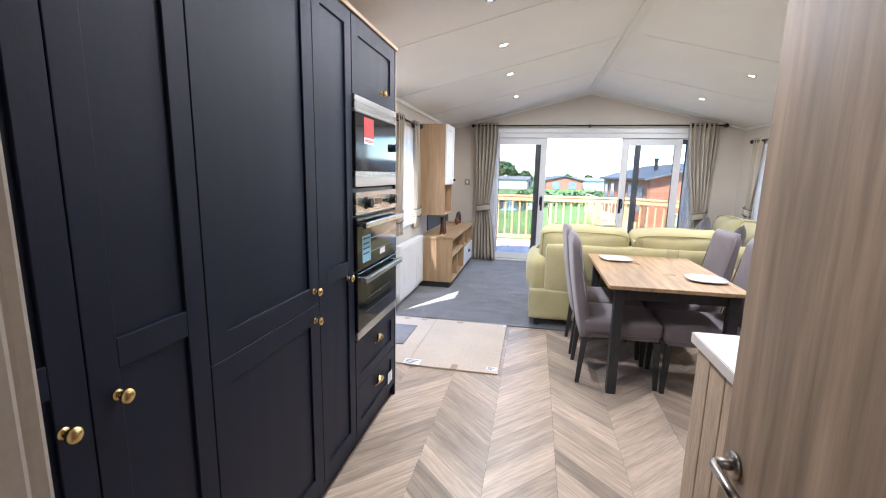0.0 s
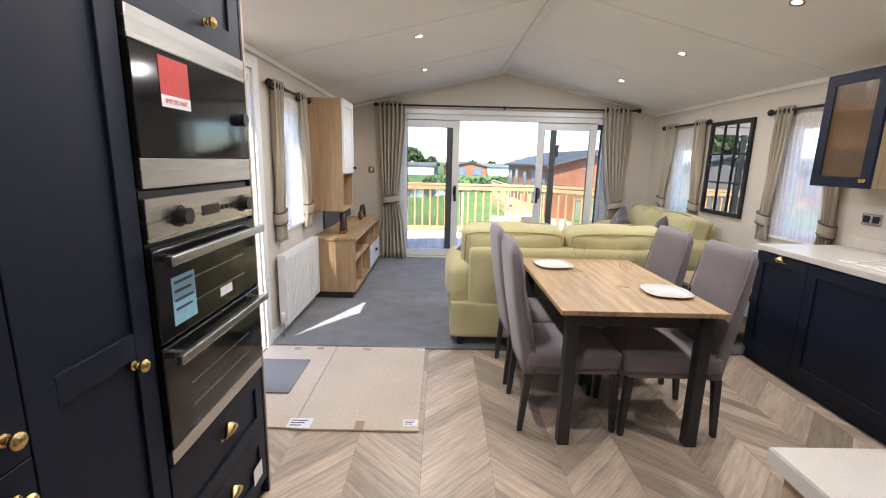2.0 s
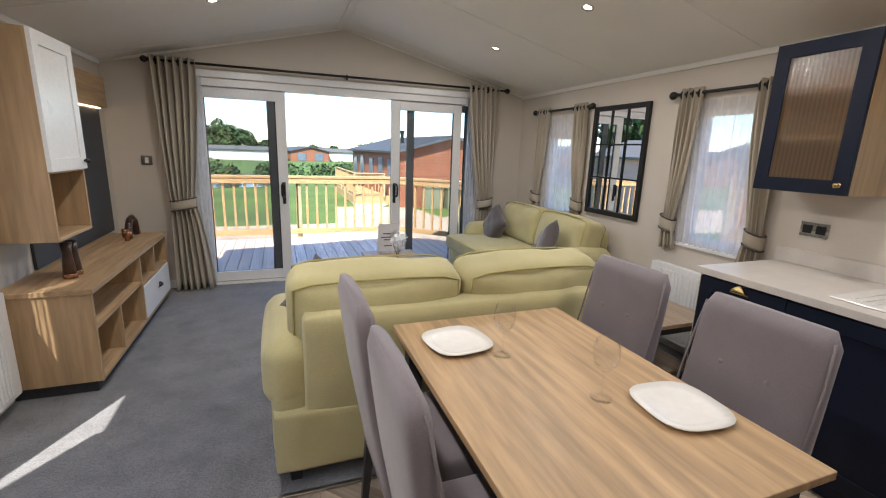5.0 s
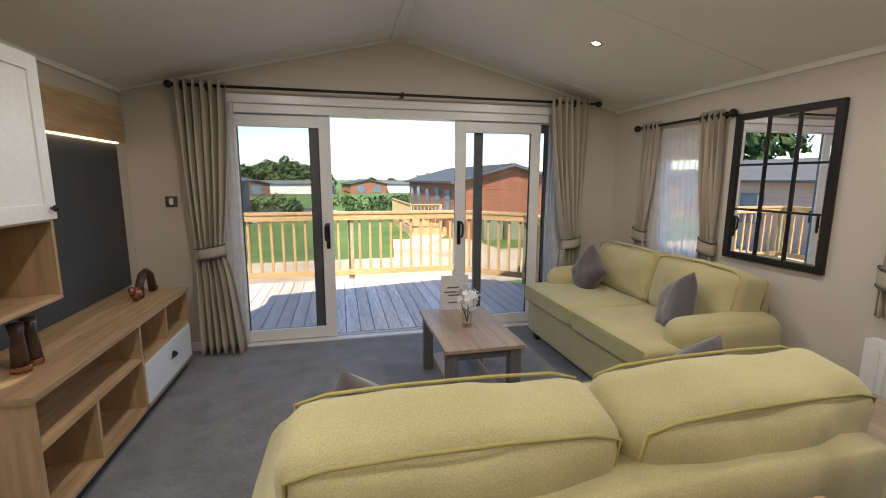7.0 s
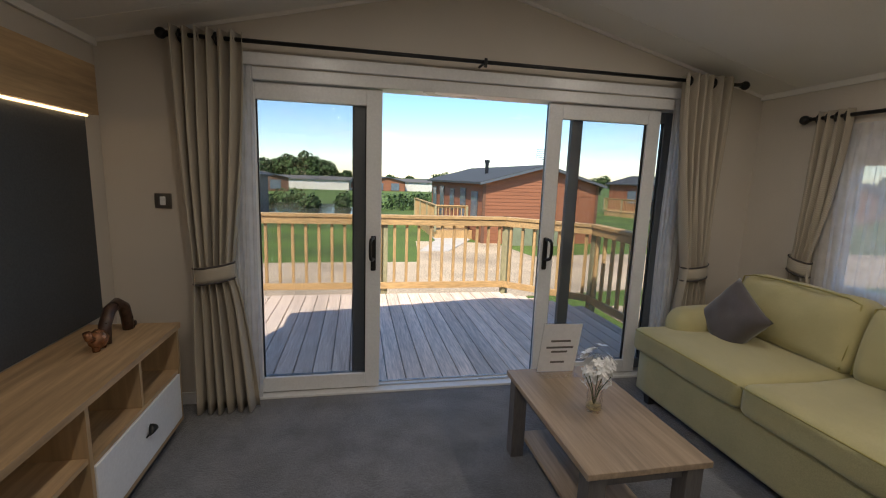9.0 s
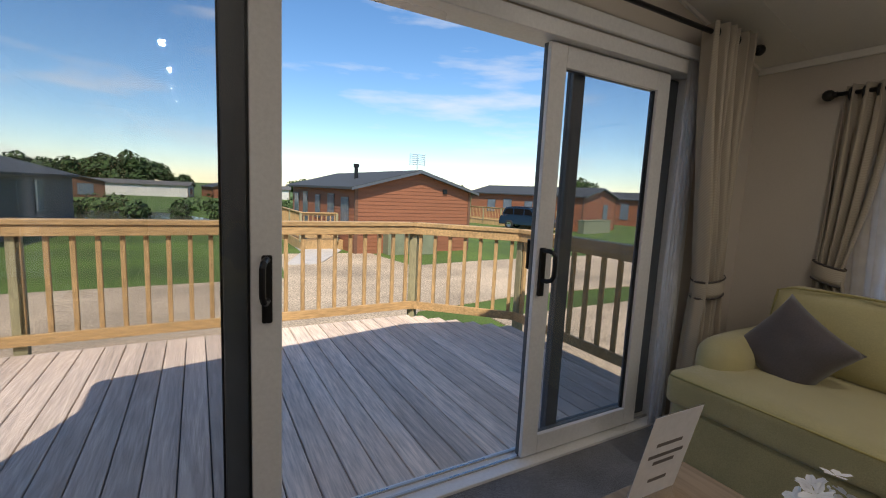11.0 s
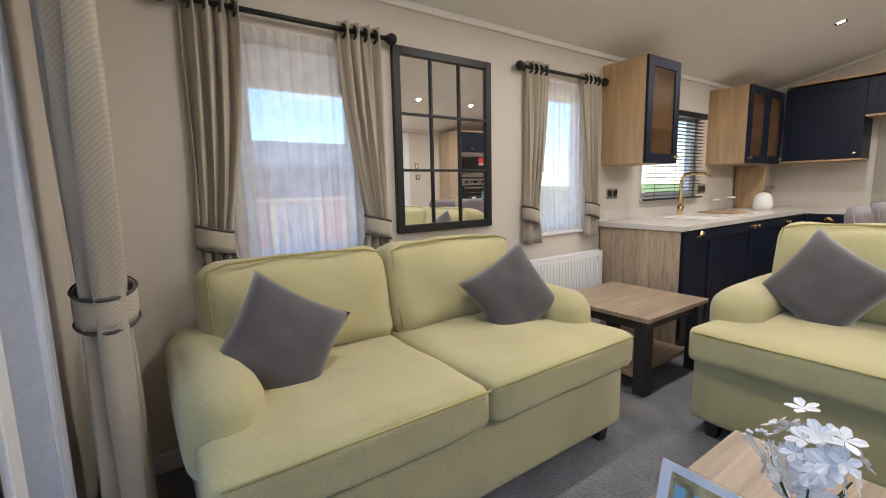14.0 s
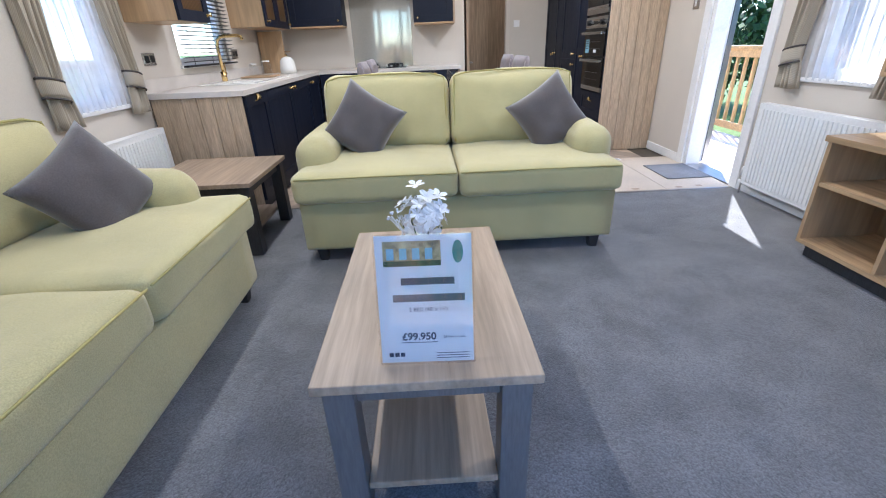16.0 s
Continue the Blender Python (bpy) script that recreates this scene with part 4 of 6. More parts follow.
def base_unit(y0, y1, label, doors):
    b = thing("base_cabinet", ((CX + XR) / 2, (y0 + y1) / 2, 0), label, "kitchen cabinet", "navy base cabinets")
    part("body", box(CX + 0.001, XR - 0.003, y0 + 0.001, y1 - 0.001, 0.09, 0.86), M_navy, b)
    part("plinth", box(CX + 0.012, XR - 0.003, y0 + 0.001, y1 - 0.001, 0.003, 0.089), M_navy, b)
    ds = []
    k = (y1 - y0) / doors
    for i in range(doors):
        ds.append(shaker("door", "x", CX, y0 + i * k, y0 + (i + 1) * k, 0.09, 0.855, -1, b, M_navy))
    return b, ds


b, ds = base_unit(3.67, 4.13, "navy shaker base cabinet with a brass cup pull", 1)
cup_pull((CX - 0.02, 3.90, 0.815), "x", -1, ds[0])
b, ds = base_unit(2.22, 3.67, "wide navy shaker sink cabinet with two doors", 2)
knob((CX - 0.02, 2.90, 0.822), "x", -1, ds[0]); knob((CX - 0.02, 2.995, 0.822), "x", -1, ds[1])
b, ds = base_unit(1.70, 2.22, "navy corner base cabinet with a brass knob", 1)
knob((CX - 0.02, 2.16, 0.81), "x", -1, ds[0])
ep = thing("boarded_cladding", (2.68, 4.15, 0), "pale oak boarded end panel of the base units", "cladding")
for i in range(6):
    w = (XR - 0.016 - CX) / 6
    part("board", box(CX + i * w + 0.0015, CX + (i + 1) * w - 0.0015, 4.132, 4.15, 0.012, 0.862, 0.004), M_oak_pale, ep)


def back_unit(x0, x1, label, cuts):
    b = thing("base_cabinet", ((x0 + x1) / 2, (CY + YK) / 2, 0), label, "kitchen cabinet", "navy base cabinets")
    part("body", box(x0 + 0.001, x1 - 0.001, YK + 0.003, CY - 0.001, 0.09, 0.86), M_navy, b)
    part("plinth", box(x0 + 0.001, x1 - 0.001, YK + 0.003, CY - 0.012, 0.003, 0.089), M_navy, b)
    for z0, z1 in cuts:
        d = shaker("drawer", "y", CY, x0, x1, z0, z1, 1, b, M_navy, 0.055)
        cup_pull(((x0 + x1) / 2, CY + 0.02, (z0 + z1) / 2 + 0.02), "y", 1, d)


back_unit(0.64, 1.20, "navy base cabinet with drawers beside the hob", ((0.09, 0.47), (0.47, 0.70), (0.70, 0.855)))
back_unit(1.20, 1.95, "navy base cabinet with deep drawers under the hob", ((0.09, 0.47), (0.47, 0.70), (0.70, 0.855)))
back_unit(1.95, 2.32, "navy base cabinet with drawers near the corner", ((0.09, 0.70), (0.70, 0.855)))
ep = thing("boarded_cladding", (0.63, 1.4, 0), "oak boarded end panel of the peninsula units", "cladding")
for i in range(5):
    w = (CY - YK - 0.006) / 5
    part("board", box(0.615, 0.637, YK + 0.004 + i * w + 0.003, YK + 0.004 + (i + 1) * w - 0.003, 0.004, 0.862, 0.004), M_oak_pale, ep)
bm = prism([(0.60, YK + 0.003), (XR - 0.003, YK + 0.003), (XR - 0.003, 4.165), (CX - 0.025, 4.165), (CX - 0.025, CY + 0.025), (0.60, CY + 0.025)], 0.864, WT)
bmesh.ops.bevel(bm, geom=[e for e in bm.edges if all(v.co.z > 0.89 for v in e.verts)], offset=0.003, segments=2, affect="EDGES")
solo("worktop", bm, M_worktop, "pale L-shaped kitchen worktop", "worktop")
bm = box(XR - 0.015, XR - 0.002, 1.12, 4.165, WT + 0.001, WT + 0.09, 0.002)
solo("upstand", bm, M_worktop, "pale low upstand behind the worktop", "upstand")

# ---- sink, tap, hob, jars ----
sk = thing("sink", (2.67, 3.1, WT), "white inset sink with a bowl and ridged drainer", "sink")
bm = box(2.42, 2.92, 2.62, 3.56, WT + 0.001, WT + 0.010, 0.004)
part("rim", bm, M_ceramic, sk)
# No hollows: flat plates whose darker colour stands in for shade inside the bowls.
for a, b in ((2.72, 3.04), (3.07, 3.24)):
    bm = prism([(2.47, a), (2.80, a), (2.80, b), (2.47, b)], WT + 0.0115, WT + 0.0125)
    part("bowl", box(2.47, 2.80, a, b, WT + 0.0105, WT + 0.0125, 0.0008), M_worktop, sk, "flat plate tinted like a white bowl in shade")
for k in range(6):
    part("ridge", box(2.47, 2.80, 3.29 + k * 0.04, 3.305 + k * 0.04, WT + 0.010, WT + 0.014, 0.001), M_ceramic, sk)
tp = thing("tap", (2.86, 3.13, WT), "tall brushed brass swan-neck kitchen tap", "tap")
part("spout", tube([(2.86, 3.13, WT + 0.010), (2.86, 3.13, WT + 0.30), (2.85, 3.13, WT + 0.345), (2.82, 3.13, WT + 0.37), (2.78, 3.13, WT + 0.375), (2.67, 3.13, WT + 0.375), (2.64, 3.13, WT + 0.365), (2.63, 3.13, WT + 0.34)], 0.014), M_brass, tp, smooth=True)
bm = rod((2.86, 3.13, WT + 0.010), (2.86, 3.13, WT + 0.09), 0.024)
rod((2.86, 3.13, WT + 0.06), (2.86, 3.075, WT + 0.07), 0.012, bm)
rod((2.86, 3.075, WT + 0.06), (2.86, 3.07, WT + 0.16), 0.006, bm)
part("lever", bm, M_brass, tp, smooth=True)
brd = thing("chopping_board", (2.66, 2.80, WT), "round bamboo board resting on the sink", "board")
part("board", box(2.50, 2.80, 2.66, 2.92, WT + 0.0145, WT + 0.028, 0.005), M_oak_x, brd)
for (x, y, r, h) in ((2.60, 2.74, 0.045, 0.12), (2.70, 2.80, 0.04, 0.10)):
    jr = thing("storage_jar", (x, y, WT + 0.028), "clear glass storage jar with a lid on the board", "jar", "glass jars by the sink")
    part("jar", lathe([(0, 0.001), (r, 0.002), (r, h * 0.8), (r * 0.8, h * 0.95), (r * 0.8, h)], (x, y, WT + 0.0285)), M_drink, jr, smooth=True)
    part("lid", lathe([(r * 0.85, h), (r * 0.85, h + 0.012), (0, h + 0.012)], (x, y, WT + 0.0285)), M_ceramic, jr)
kt = thing("kettle", (2.62, 1.92, WT), "cream enamel kettle on the worktop", "kettle")
part("body", lathe([(0, 0), (0.085, 0.002), (0.09, 0.05), (0.08, 0.13), (0.055, 0.165), (0.02, 0.178), (0, 0.18)], (2.62, 1.92, WT + 0.001)), M_ceramic, kt, smooth=True)
part("knob", ball((2.62, 1.92, WT + 0.19), 0.012), M_brass, kt, smooth=True)
hb = thing("hob", (1.57, 1.40, WT), "black gas hob with four burners", "hob")
part("plate", box(1.27, 1.87, 1.17, 1.62, WT + 0.001, WT + 0.010, 0.003), M_oven, hb)
for x, y in ((1.41, 1.28), (1.41, 1.50), (1.73, 1.28), (1.73, 1.50)):
    bu = part("burner", rod((x, y, WT + 0.010), (x, y, WT + 0.025), 0.04, n=20), M_black, hb)
    bm = box(x - 0.09, x + 0.09, y - 0.006, y + 0.006, WT + 0.032, WT + 0.044, 0.002)
    box(x - 0.006, x + 0.006, y - 0.09, y + 0.09, WT + 0.032, WT + 0.044, 0.002, bm)
    for dx, dy in ((0.085, 0), (-0.085, 0), (0, 0.085), (0, -0.085)):
        box(x + dx - 0.006, x + dx + 0.006, y + dy - 0.006, y + dy + 0.006, WT + 0.010, WT + 0.034, 0, bm)
    part("pan_support", bm, M_black, bu)
for k in range(4):
    part("control_knob", rod((1.45 + k * 0.08, 1.595, WT + 0.010), (1.45 + k * 0.08, 1.595, WT + 0.03), 0.016), M_steel, hb)
sp = solo("splashback", box(1.19, 1.96, YK + 0.002, YK + 0.010, WT + 0.003, 1.78, 0.002), M_splash, "grey glass splashback behind the hob", "splashback")

# ---- wall units ----


def glass_cabinet(y0, y1, z0, z1, doors, label):
    x = 2.65
    c = thing("wall_cabinet", ((x + XR) / 2, (y0 + y1) / 2, z0), label, "wall cabinet", "glazed wall cabinets")
    for a, b in ((y0, y0 + 0.018), (y1 - 0.018, y1)):
        part("side", box(x, XR - 0.002, a, b, z0, z1, 0.002), M_oak, c)
    part("top", box(x, XR - 0.002, y0 + 0.018, y1 - 0.018, z1 - 0.018, z1), M_oak_x, c)
    part("bottom", box(x, XR - 0.002, y0 + 0.018, y1 - 0.018, z0, z0 + 0.018), M_oak_x, c)
    part("back", box(XR - 0.012, XR - 0.002, y0 + 0.018, y1 - 0.018, z0 + 0.018, z1 - 0.018), M_oak, c)
    for f in (0.36, 0.68):
        zz = z0 + f * (z1 - z0)
        part("shelf", box(x + 0.04, XR - 0.013, y0 + 0.019, y1 - 0.019, zz, zz + 0.016), M_oak_x, c)
    k = (y1 - y0) / doors
    for i in range(doors):
        d = shaker("door", "x", x, y0 + i * k, y0 + (i + 1) * k, z0, z1, -1, c, M_navy, 0.07, glass=True)
        knob((x - 0.02, y0 + 0.04 if i == 0 else y0 + (i + 1) * k - 0.04, z0 + 0.05), "x", -1, d, 0.013)


glass_cabinet(3.69, 4.14, 1.345, 2.10, 1, "oak wall cabinet with a navy framed reeded glass door")
glass_cabinet(1.52, 2.37, 1.37, 2.10, 2, "oak wall cabinet with two navy framed glass doors")


def back_cabinet(x0, x1, z0, z1, doors, label, kx=None):
    c = thing("wall_cabinet", ((x0 + x1) / 2, YK + 0.16, z0), label, "wall cabinet", "navy wall cabinets")
    part("body", box(x0 + 0.001, x1 - 0.001, YK + 0.002, 1.41, z0, z1), M_navy, c)
    part("bottom", box(x0 + 0.001, x1 - 0.001, YK + 0.002, 1.43, z0 - 0.018, z0 - 0.001, 0.002), M_oak_x, c)
    k = (x1 - x0) / doors
    for i in range(doors):
        d = shaker("door", "y", 1.41, x0 + i * k, x0 + (i + 1) * k, z0, z1, 1, c, M_navy)
        if kx:
            knob((kx, 1.43, z0 + 0.05), "y", 1, d, 0.013)


back_cabinet(0.665, 1.15, 1.395, 2.14, 1, "navy shaker wall cabinet beside the hood", 1.10)
back_cabinet(1.15, 2.01, 1.80, 2.14, 1, "navy bridging cabinet above the splashback")
back_cabinet(2.01, 2.645, 1.395, 2.14, 1, "navy shaker wall cabinet in the corner", 2.06)
solo("cabinet_side_board", box(0.64, 0.663, YK + 0.002, 1.435, 1.375, 2.16, 0.002), M_oak_pale, "pale oak end panel of the wall cabinets", "cladding")
solo("cornice", box(0.64, 2.645, YK + 0.002, 1.44, 2.161, 2.178, 0.002), M_oak_x, "thin oak cornice on the wall cabinets", "cornice")
nh = thing("corner_shelf", (2.85, 1.5, WT), "small oak corner shelf with spice niches", "shelf")
part("side", box(2.70, XR - 0.02, 1.66, 1.678, WT + 0.001, 1.349, 0.002), M_oak, nh)
part("back", box(XR - 0.03, XR - 0.018, 1.12, 1.659, WT + 0.001, 1.349), M_oak, nh)
part("shelf", box(2.78, XR - 0.031, 1.13, 1.659, 1.12, 1.136, 0.002), M_oak_y, nh)

# ---- blind, sockets, switches ----
bl = thing("venetian_blind", (XR - 0.05, 3.05, 1.06), "black slatted venetian blind half open over the sink", "blind")
part("headrail", box(XR - 0.075, XR - 0.005, 2.54, 3.56, 1.80, 1.85, 0.003), M_black, bl)
part("bottom_rail", box(XR - 0.065, XR - 0.02, 2.54, 3.56, 1.045, 1.06, 0.003), M_black, bl)
for i in range(22):
    z = 1.085 + i * 0.0325
    sl = box(-0.016, 0.016, 2.545, 3.555, -0.0012, 0.0012)
    part("slat", moved(sl, Matrix.Translation((XR - 0.042, 0, z)) @ pose(0, 0, 0, 0, 10, 0)), M_black, bl)
for y in (2.7, 3.05, 3.4):
    part("cord", rod((XR - 0.042, y, 1.06), (XR - 0.042, y, 1.80), 0.0018, n=6), M_black, bl)


def plate(name, p, axis, out, w, h, material, label, holes=2):
    t = thing(name, p, label, "socket" if "socket" in name else "switch")
    x, y, z = p
    d = 0.010

    def bx(a0, a1, z0, z1, d0, d1, bev=0.001):
        if axis == "x":
            lo, hi = sorted((x + out * d0, x + out * d1))
            return box(lo, hi, y + a0, y + a1, z + z0, z + z1, bev)
        lo, hi = sorted((y + out * d0, y + out * d1))
        return box(x + a0, x + a1, lo, hi, z + z0, z + z1, bev)
    part("plate", bx(-w / 2, w / 2, -h / 2, h / 2, 0.0, d, 0.002), material, t)
    for k in range(holes):
        o = (k - (holes - 1) / 2) * w * 0.48
        part("insert", bx(o - w * 0.17, o + w * 0.17, -h * 0.28, h * 0.28, d, d + 0.003), M_black if "socket" in name else M_white, t)
    return t


plate("wall_socket", (XR, 3.985, 1.12), "x", -1, 0.146, 0.086, M_steel, "brushed metal double socket above the worktop")
plate("wall_socket", (XR, 2.43, 1.13), "x", -1, 0.146, 0.086, M_nickel, "brushed metal double socket above the worktop")
plate("light_switch", (-1.10, YD, 1.31), "y", -1, 0.09, 0.09, M_nickel, "brushed metal switch plate on the gable wall", 1)
plate("light_switch", (-0.36, YH, 1.38), "y", 1, 0.086, 0.086, M_white, "white thermostat plate on the hall wall", 1)
plate("light_switch", (XL, 3.10, 1.39), "x", 1, 0.086, 0.09, M_nickel, "brushed metal switch plate beside the entrance", 1)
plate("light_switch", (XL, 3.12, 1.58), "x", 1, 0.07, 0.11, M_tape, "brown sensor plate beside the entrance", 1)

# The hall fitting at y -0.6 is invented, housing the added fill lamp.
for x, y in DOWNLIGHTS:
    z = roof_z(x)
    a = math.degrees(math.atan((ZR - ZE) / (XR - XM))) * (-1 if x < XM else 1)
    q = Matrix.Translation((x, y, z)) @ pose(0, 0, 0, 0, a, 0)
    dlamp = thing("downlight", (x, y, z), "small round recessed ceiling downlight, lit warm", "downlight", "ceiling downlights")
    part("bezel", moved(lathe([(0.026, -0.002), (0.040, -0.008), (0.043, -0.004), (0.043, 0.001)], n=20), q), M_chrome, dlamp, smooth=True)
    part("bulb", moved(lathe([(0, -0.003), (0.026, -0.003), (0.026, -0.001)], n=16), q), M_lamp, dlamp)
for (x, y, m, lb) in ((1.12, 2.95, M_yellow, "round smoke alarm under a yellow dust cover"), (0.36, 3.0, M_white, "round white smoke alarm with a red tag")):
    z = roof_z(x)
    a = math.degrees(math.atan((ZR - ZE) / (XR - XM))) * (-1 if x < XM else 1)
    q = Matrix.Translation((x, y, z)) @ pose(0, 0, 0, 0, a, 0)
    sa = thing("smoke_alarm", (x, y, z), lb, "smoke alarm")
    part("base", moved(lathe([(0.06, 0.0), (0.06, -0.012), (0.05, -0.014)], n=24), q), M_white, sa, smooth=True)
    part("cover", moved(lathe([(0.055, -0.012), (0.055, -0.03), (0.045, -0.042), (0, -0.044)], n=24), q), m, sa, smooth=True)
    if m is M_white:
        part("tag", moved(box(-0.025, 0.025, -0.012, 0.012, -0.047, -0.0445), q), M_red, sa)

# ---- sofas ----


def sofa(W, label, seed, bh):
    s = thing("sofa", (0, 0, 0), label, "sofa", "lime two-seat sofas")
    aw = 0.18
    part("base", moved(soft(W - 0.03, 0.97, 0.295, 0.02), Matrix.Translation((0, -0.025, 0.225))), M_sofa, s, smooth=True)
    part("back_frame", moved(soft(W - 2 * aw + 0.06, 0.16, 0.60, 0.04, puff=(0, 0.01, 0)), Matrix.Translation((0, -0.43, 0.51)) @ pose(0, 0, 0, 3, 0, 0)), M_sofa, s, smooth=True)
    for sg in (-1, 1):
        bm = soft(W / 2 - 0.004, 0.86, 0.165, 0.045, n=14, puff=(0, 0, 0.020), wrinkle=0.008, seed=seed + sg)
        bmesh.ops.translate(bm, verts=bm.verts, vec=(sg * W / 4, 0.085, 0.45))
        lim = W / 2 - aw + 0.02
        for v in bm.verts:
            if v.co.y < 0.26:
                v.co.x = max(-lim, min(lim, v.co.x))
        c = part("seat_cushion", bm, M_sofa, s, smooth=True)
        x0, x1 = sorted((sg * 0.012, sg * (W / 2 - 0.03)))
        part("piping", tube([(x0, 0.512, 0.512), ((x0 + x1) / 2, 0.516, 0.516), (x1, 0.512, 0.512)], 0.004), M_pipe, c, smooth=True)
        # back cushion, plump and leaning
        bm = soft(W / 2 - 0.095, 0.26, bh, 0.075, n=14, puff=(0.0, 0.05, 0.02), wrinkle=0.02, seed=seed + 3 * sg)
        q = Matrix.Translation((sg * (W / 4 - 0.044), -0.285, 0.488 + bh / 2)) @ pose(0, 0, 0, 13, 0, sg * 1.2)
        c = part("back_cushion", moved(bm, q), M_sofa, s, smooth=True)
        hw, hh = W / 4 - 0.078, bh / 2 - 0.030
        for yy in (-0.112, 0.112):
            pts = [(-hw, yy, -hh), (-hw - 0.003, yy, 0), (-hw, yy, hh), (-hw * 0.8, yy, hh + 0.022), (-hw * 0.3, yy, hh + 0.030), (hw * 0.3, yy, hh + 0.030), (hw * 0.8, yy, hh + 0.022), (hw, yy, hh), (hw + 0.003, yy, 0), (hw, yy, -hh)]
            part("piping", moved(tube(pts, 0.005), q), M_pipe, c, smooth=True)
        # scroll arm
        ax = sg * (W / 2 - aw / 2)
        part("arm", moved(soft(aw - 0.02, 0.68, 0.48, 0.05, n=10), Matrix.Translation((ax, -0.13, 0.36))), M_sofa, s, smooth=True)
        bm = soft(0.225, 0.76, 0.33, 0.10, n=14, puff=(0.006, 0.012, 0.012), wrinkle=0.006, seed=seed + 11 * sg)
        bmesh.ops.translate(bm, verts=bm.verts, vec=(ax, -0.085, 0.51))
        part("arm_roll", bm, M_sofa, s, smooth=True)
        for y in (-0.43, 0.40):
            x = sg * (W / 2 - 0.10)
            bm = prism([(x - 0.032, y - 0.032), (x + 0.032, y - 0.032), (x + 0.032, y + 0.032), (x - 0.032, y + 0.032)], 0.0, 0.10)
            for v in bm.verts:
                if v.co.z < 0.01:
                    v.co.x, v.co.y = x + (v.co.x - x) * 0.7, y + (v.co.y - y) * 0.7
            part("leg", bm, M_darkwood, s, "black tapered wooden foot")
    return s


s1 = sofa(1.80, "lime green two-seat fabric sofa with its back to the dining table", 1, 0.465)
s1.matrix_basis = pose(0.905, 4.67, 0.01)
s2 = sofa(1.72, "lime green two-seat fabric sofa against the window wall", 7, 0.425)
s2.matrix_basis = pose(2.42, 6.27, 0.01, rz=90)


def pillow(m, size=0.365, seed=0):
    """A square scatter cushion lying in its own xy plane, with drawn-out corners."""
    bm = bmesh.new()
    n = 18
    for sg in (1, -1):
        g = []
        for i in range(n + 1):
            row = []
            for j in range(n + 1):
                u, v = 2 * i / n - 1, 2 * j / n - 1
                pin = 1 - 0.10 * (1 - u * u) * abs(v) ** 3, 1 - 0.10 * (1 - v * v) * abs(u) ** 3
                h = sg * 0.075 * ((1 - u ** 4) * (1 - v ** 4)) ** 0.55 + 0.010 * noise.noise(Vector((u * 2.2 + seed, v * 2.2, sg)))* (1 - u ** 4) * (1 - v ** 4)
                row.append(bm.verts.new((u * size / 2 * pin[1], v * size / 2 * pin[0], h)))
            g.append(row)
        for p, q in zip(g, g[1:]):
            for j in range(n):
                bm.faces.new((p[j], p[j + 1], q[j + 1], q[j]))
    bmesh.ops.remove_doubles(bm, verts=bm.verts, dist=0.0005)
    ob = solo("scatter_cushion", bm, M_pillow, "dark grey velvet scatter cushion standing on its corner", "cushion", "grey scatter cushions", smooth=True)
    ob.matrix_basis = m
    return ob


# cushions stand on a corner, leaning on the back cushions
for sx, tw in ((0.30, 12), (1.45, -12)):
    pillow(Matrix.Translation((sx, 4.655, 0.715)) @ pose(0, 0, 0, 106, 0, 0) @ pose(0, 0, 0, 0, 0, 45 + tw), size=0.395, seed=sx)
for sx, sy, turn, tw in ((2.385, 6.82, 90, -12), (2.365, 5.74, 66, 14)):
    pillow(Matrix.Translation((sx, sy, 0.68)) @ pose(0, 0, 0, 0, 0, turn) @ pose(0, 0, 0, 106, 0, 0) @ pose(0, 0, 0, 0, 0, 45 + tw), size=0.38, seed=sy)

# ---- dining set ----
TX0, TX1, TY0, TY1, TZ = 0.52, 1.345, 2.925, 4.11, 0.76
tb = thing("dining_table", ((TX0 + TX1) / 2, (TY0 + TY1) / 2, 0), "rectangular oak-topped dining table with charcoal legs", "table")
part("tabletop", box(TX0, TX1, TY0, TY1, TZ - 0.025, TZ, 0.003), M_oak_y, tb)
for x in (TX0 + 0.075, TX1 - 0.075):
    for y in (TY0 + 0.07, TY1 - 0.07):
        part("leg", box(x - 0.03, x + 0.03, y - 0.03, y + 0.03, 0.001, TZ - 0.026, 0.003), M_darkwood, tb)
for x in (TX0 + 0.075, TX1 - 0.075):
    part("apron", box(x - 0.012, x + 0.012, TY0 + 0.10, TY1 - 0.10, TZ - 0.10, TZ - 0.026), M_darkwood, tb)
for y in (TY0 + 0.07, TY1 - 0.07):
    part("apron", box(TX0 + 0.105, TX1 - 0.105, y - 0.012, y + 0.012, TZ - 0.10, TZ - 0.026), M_darkwood, tb)


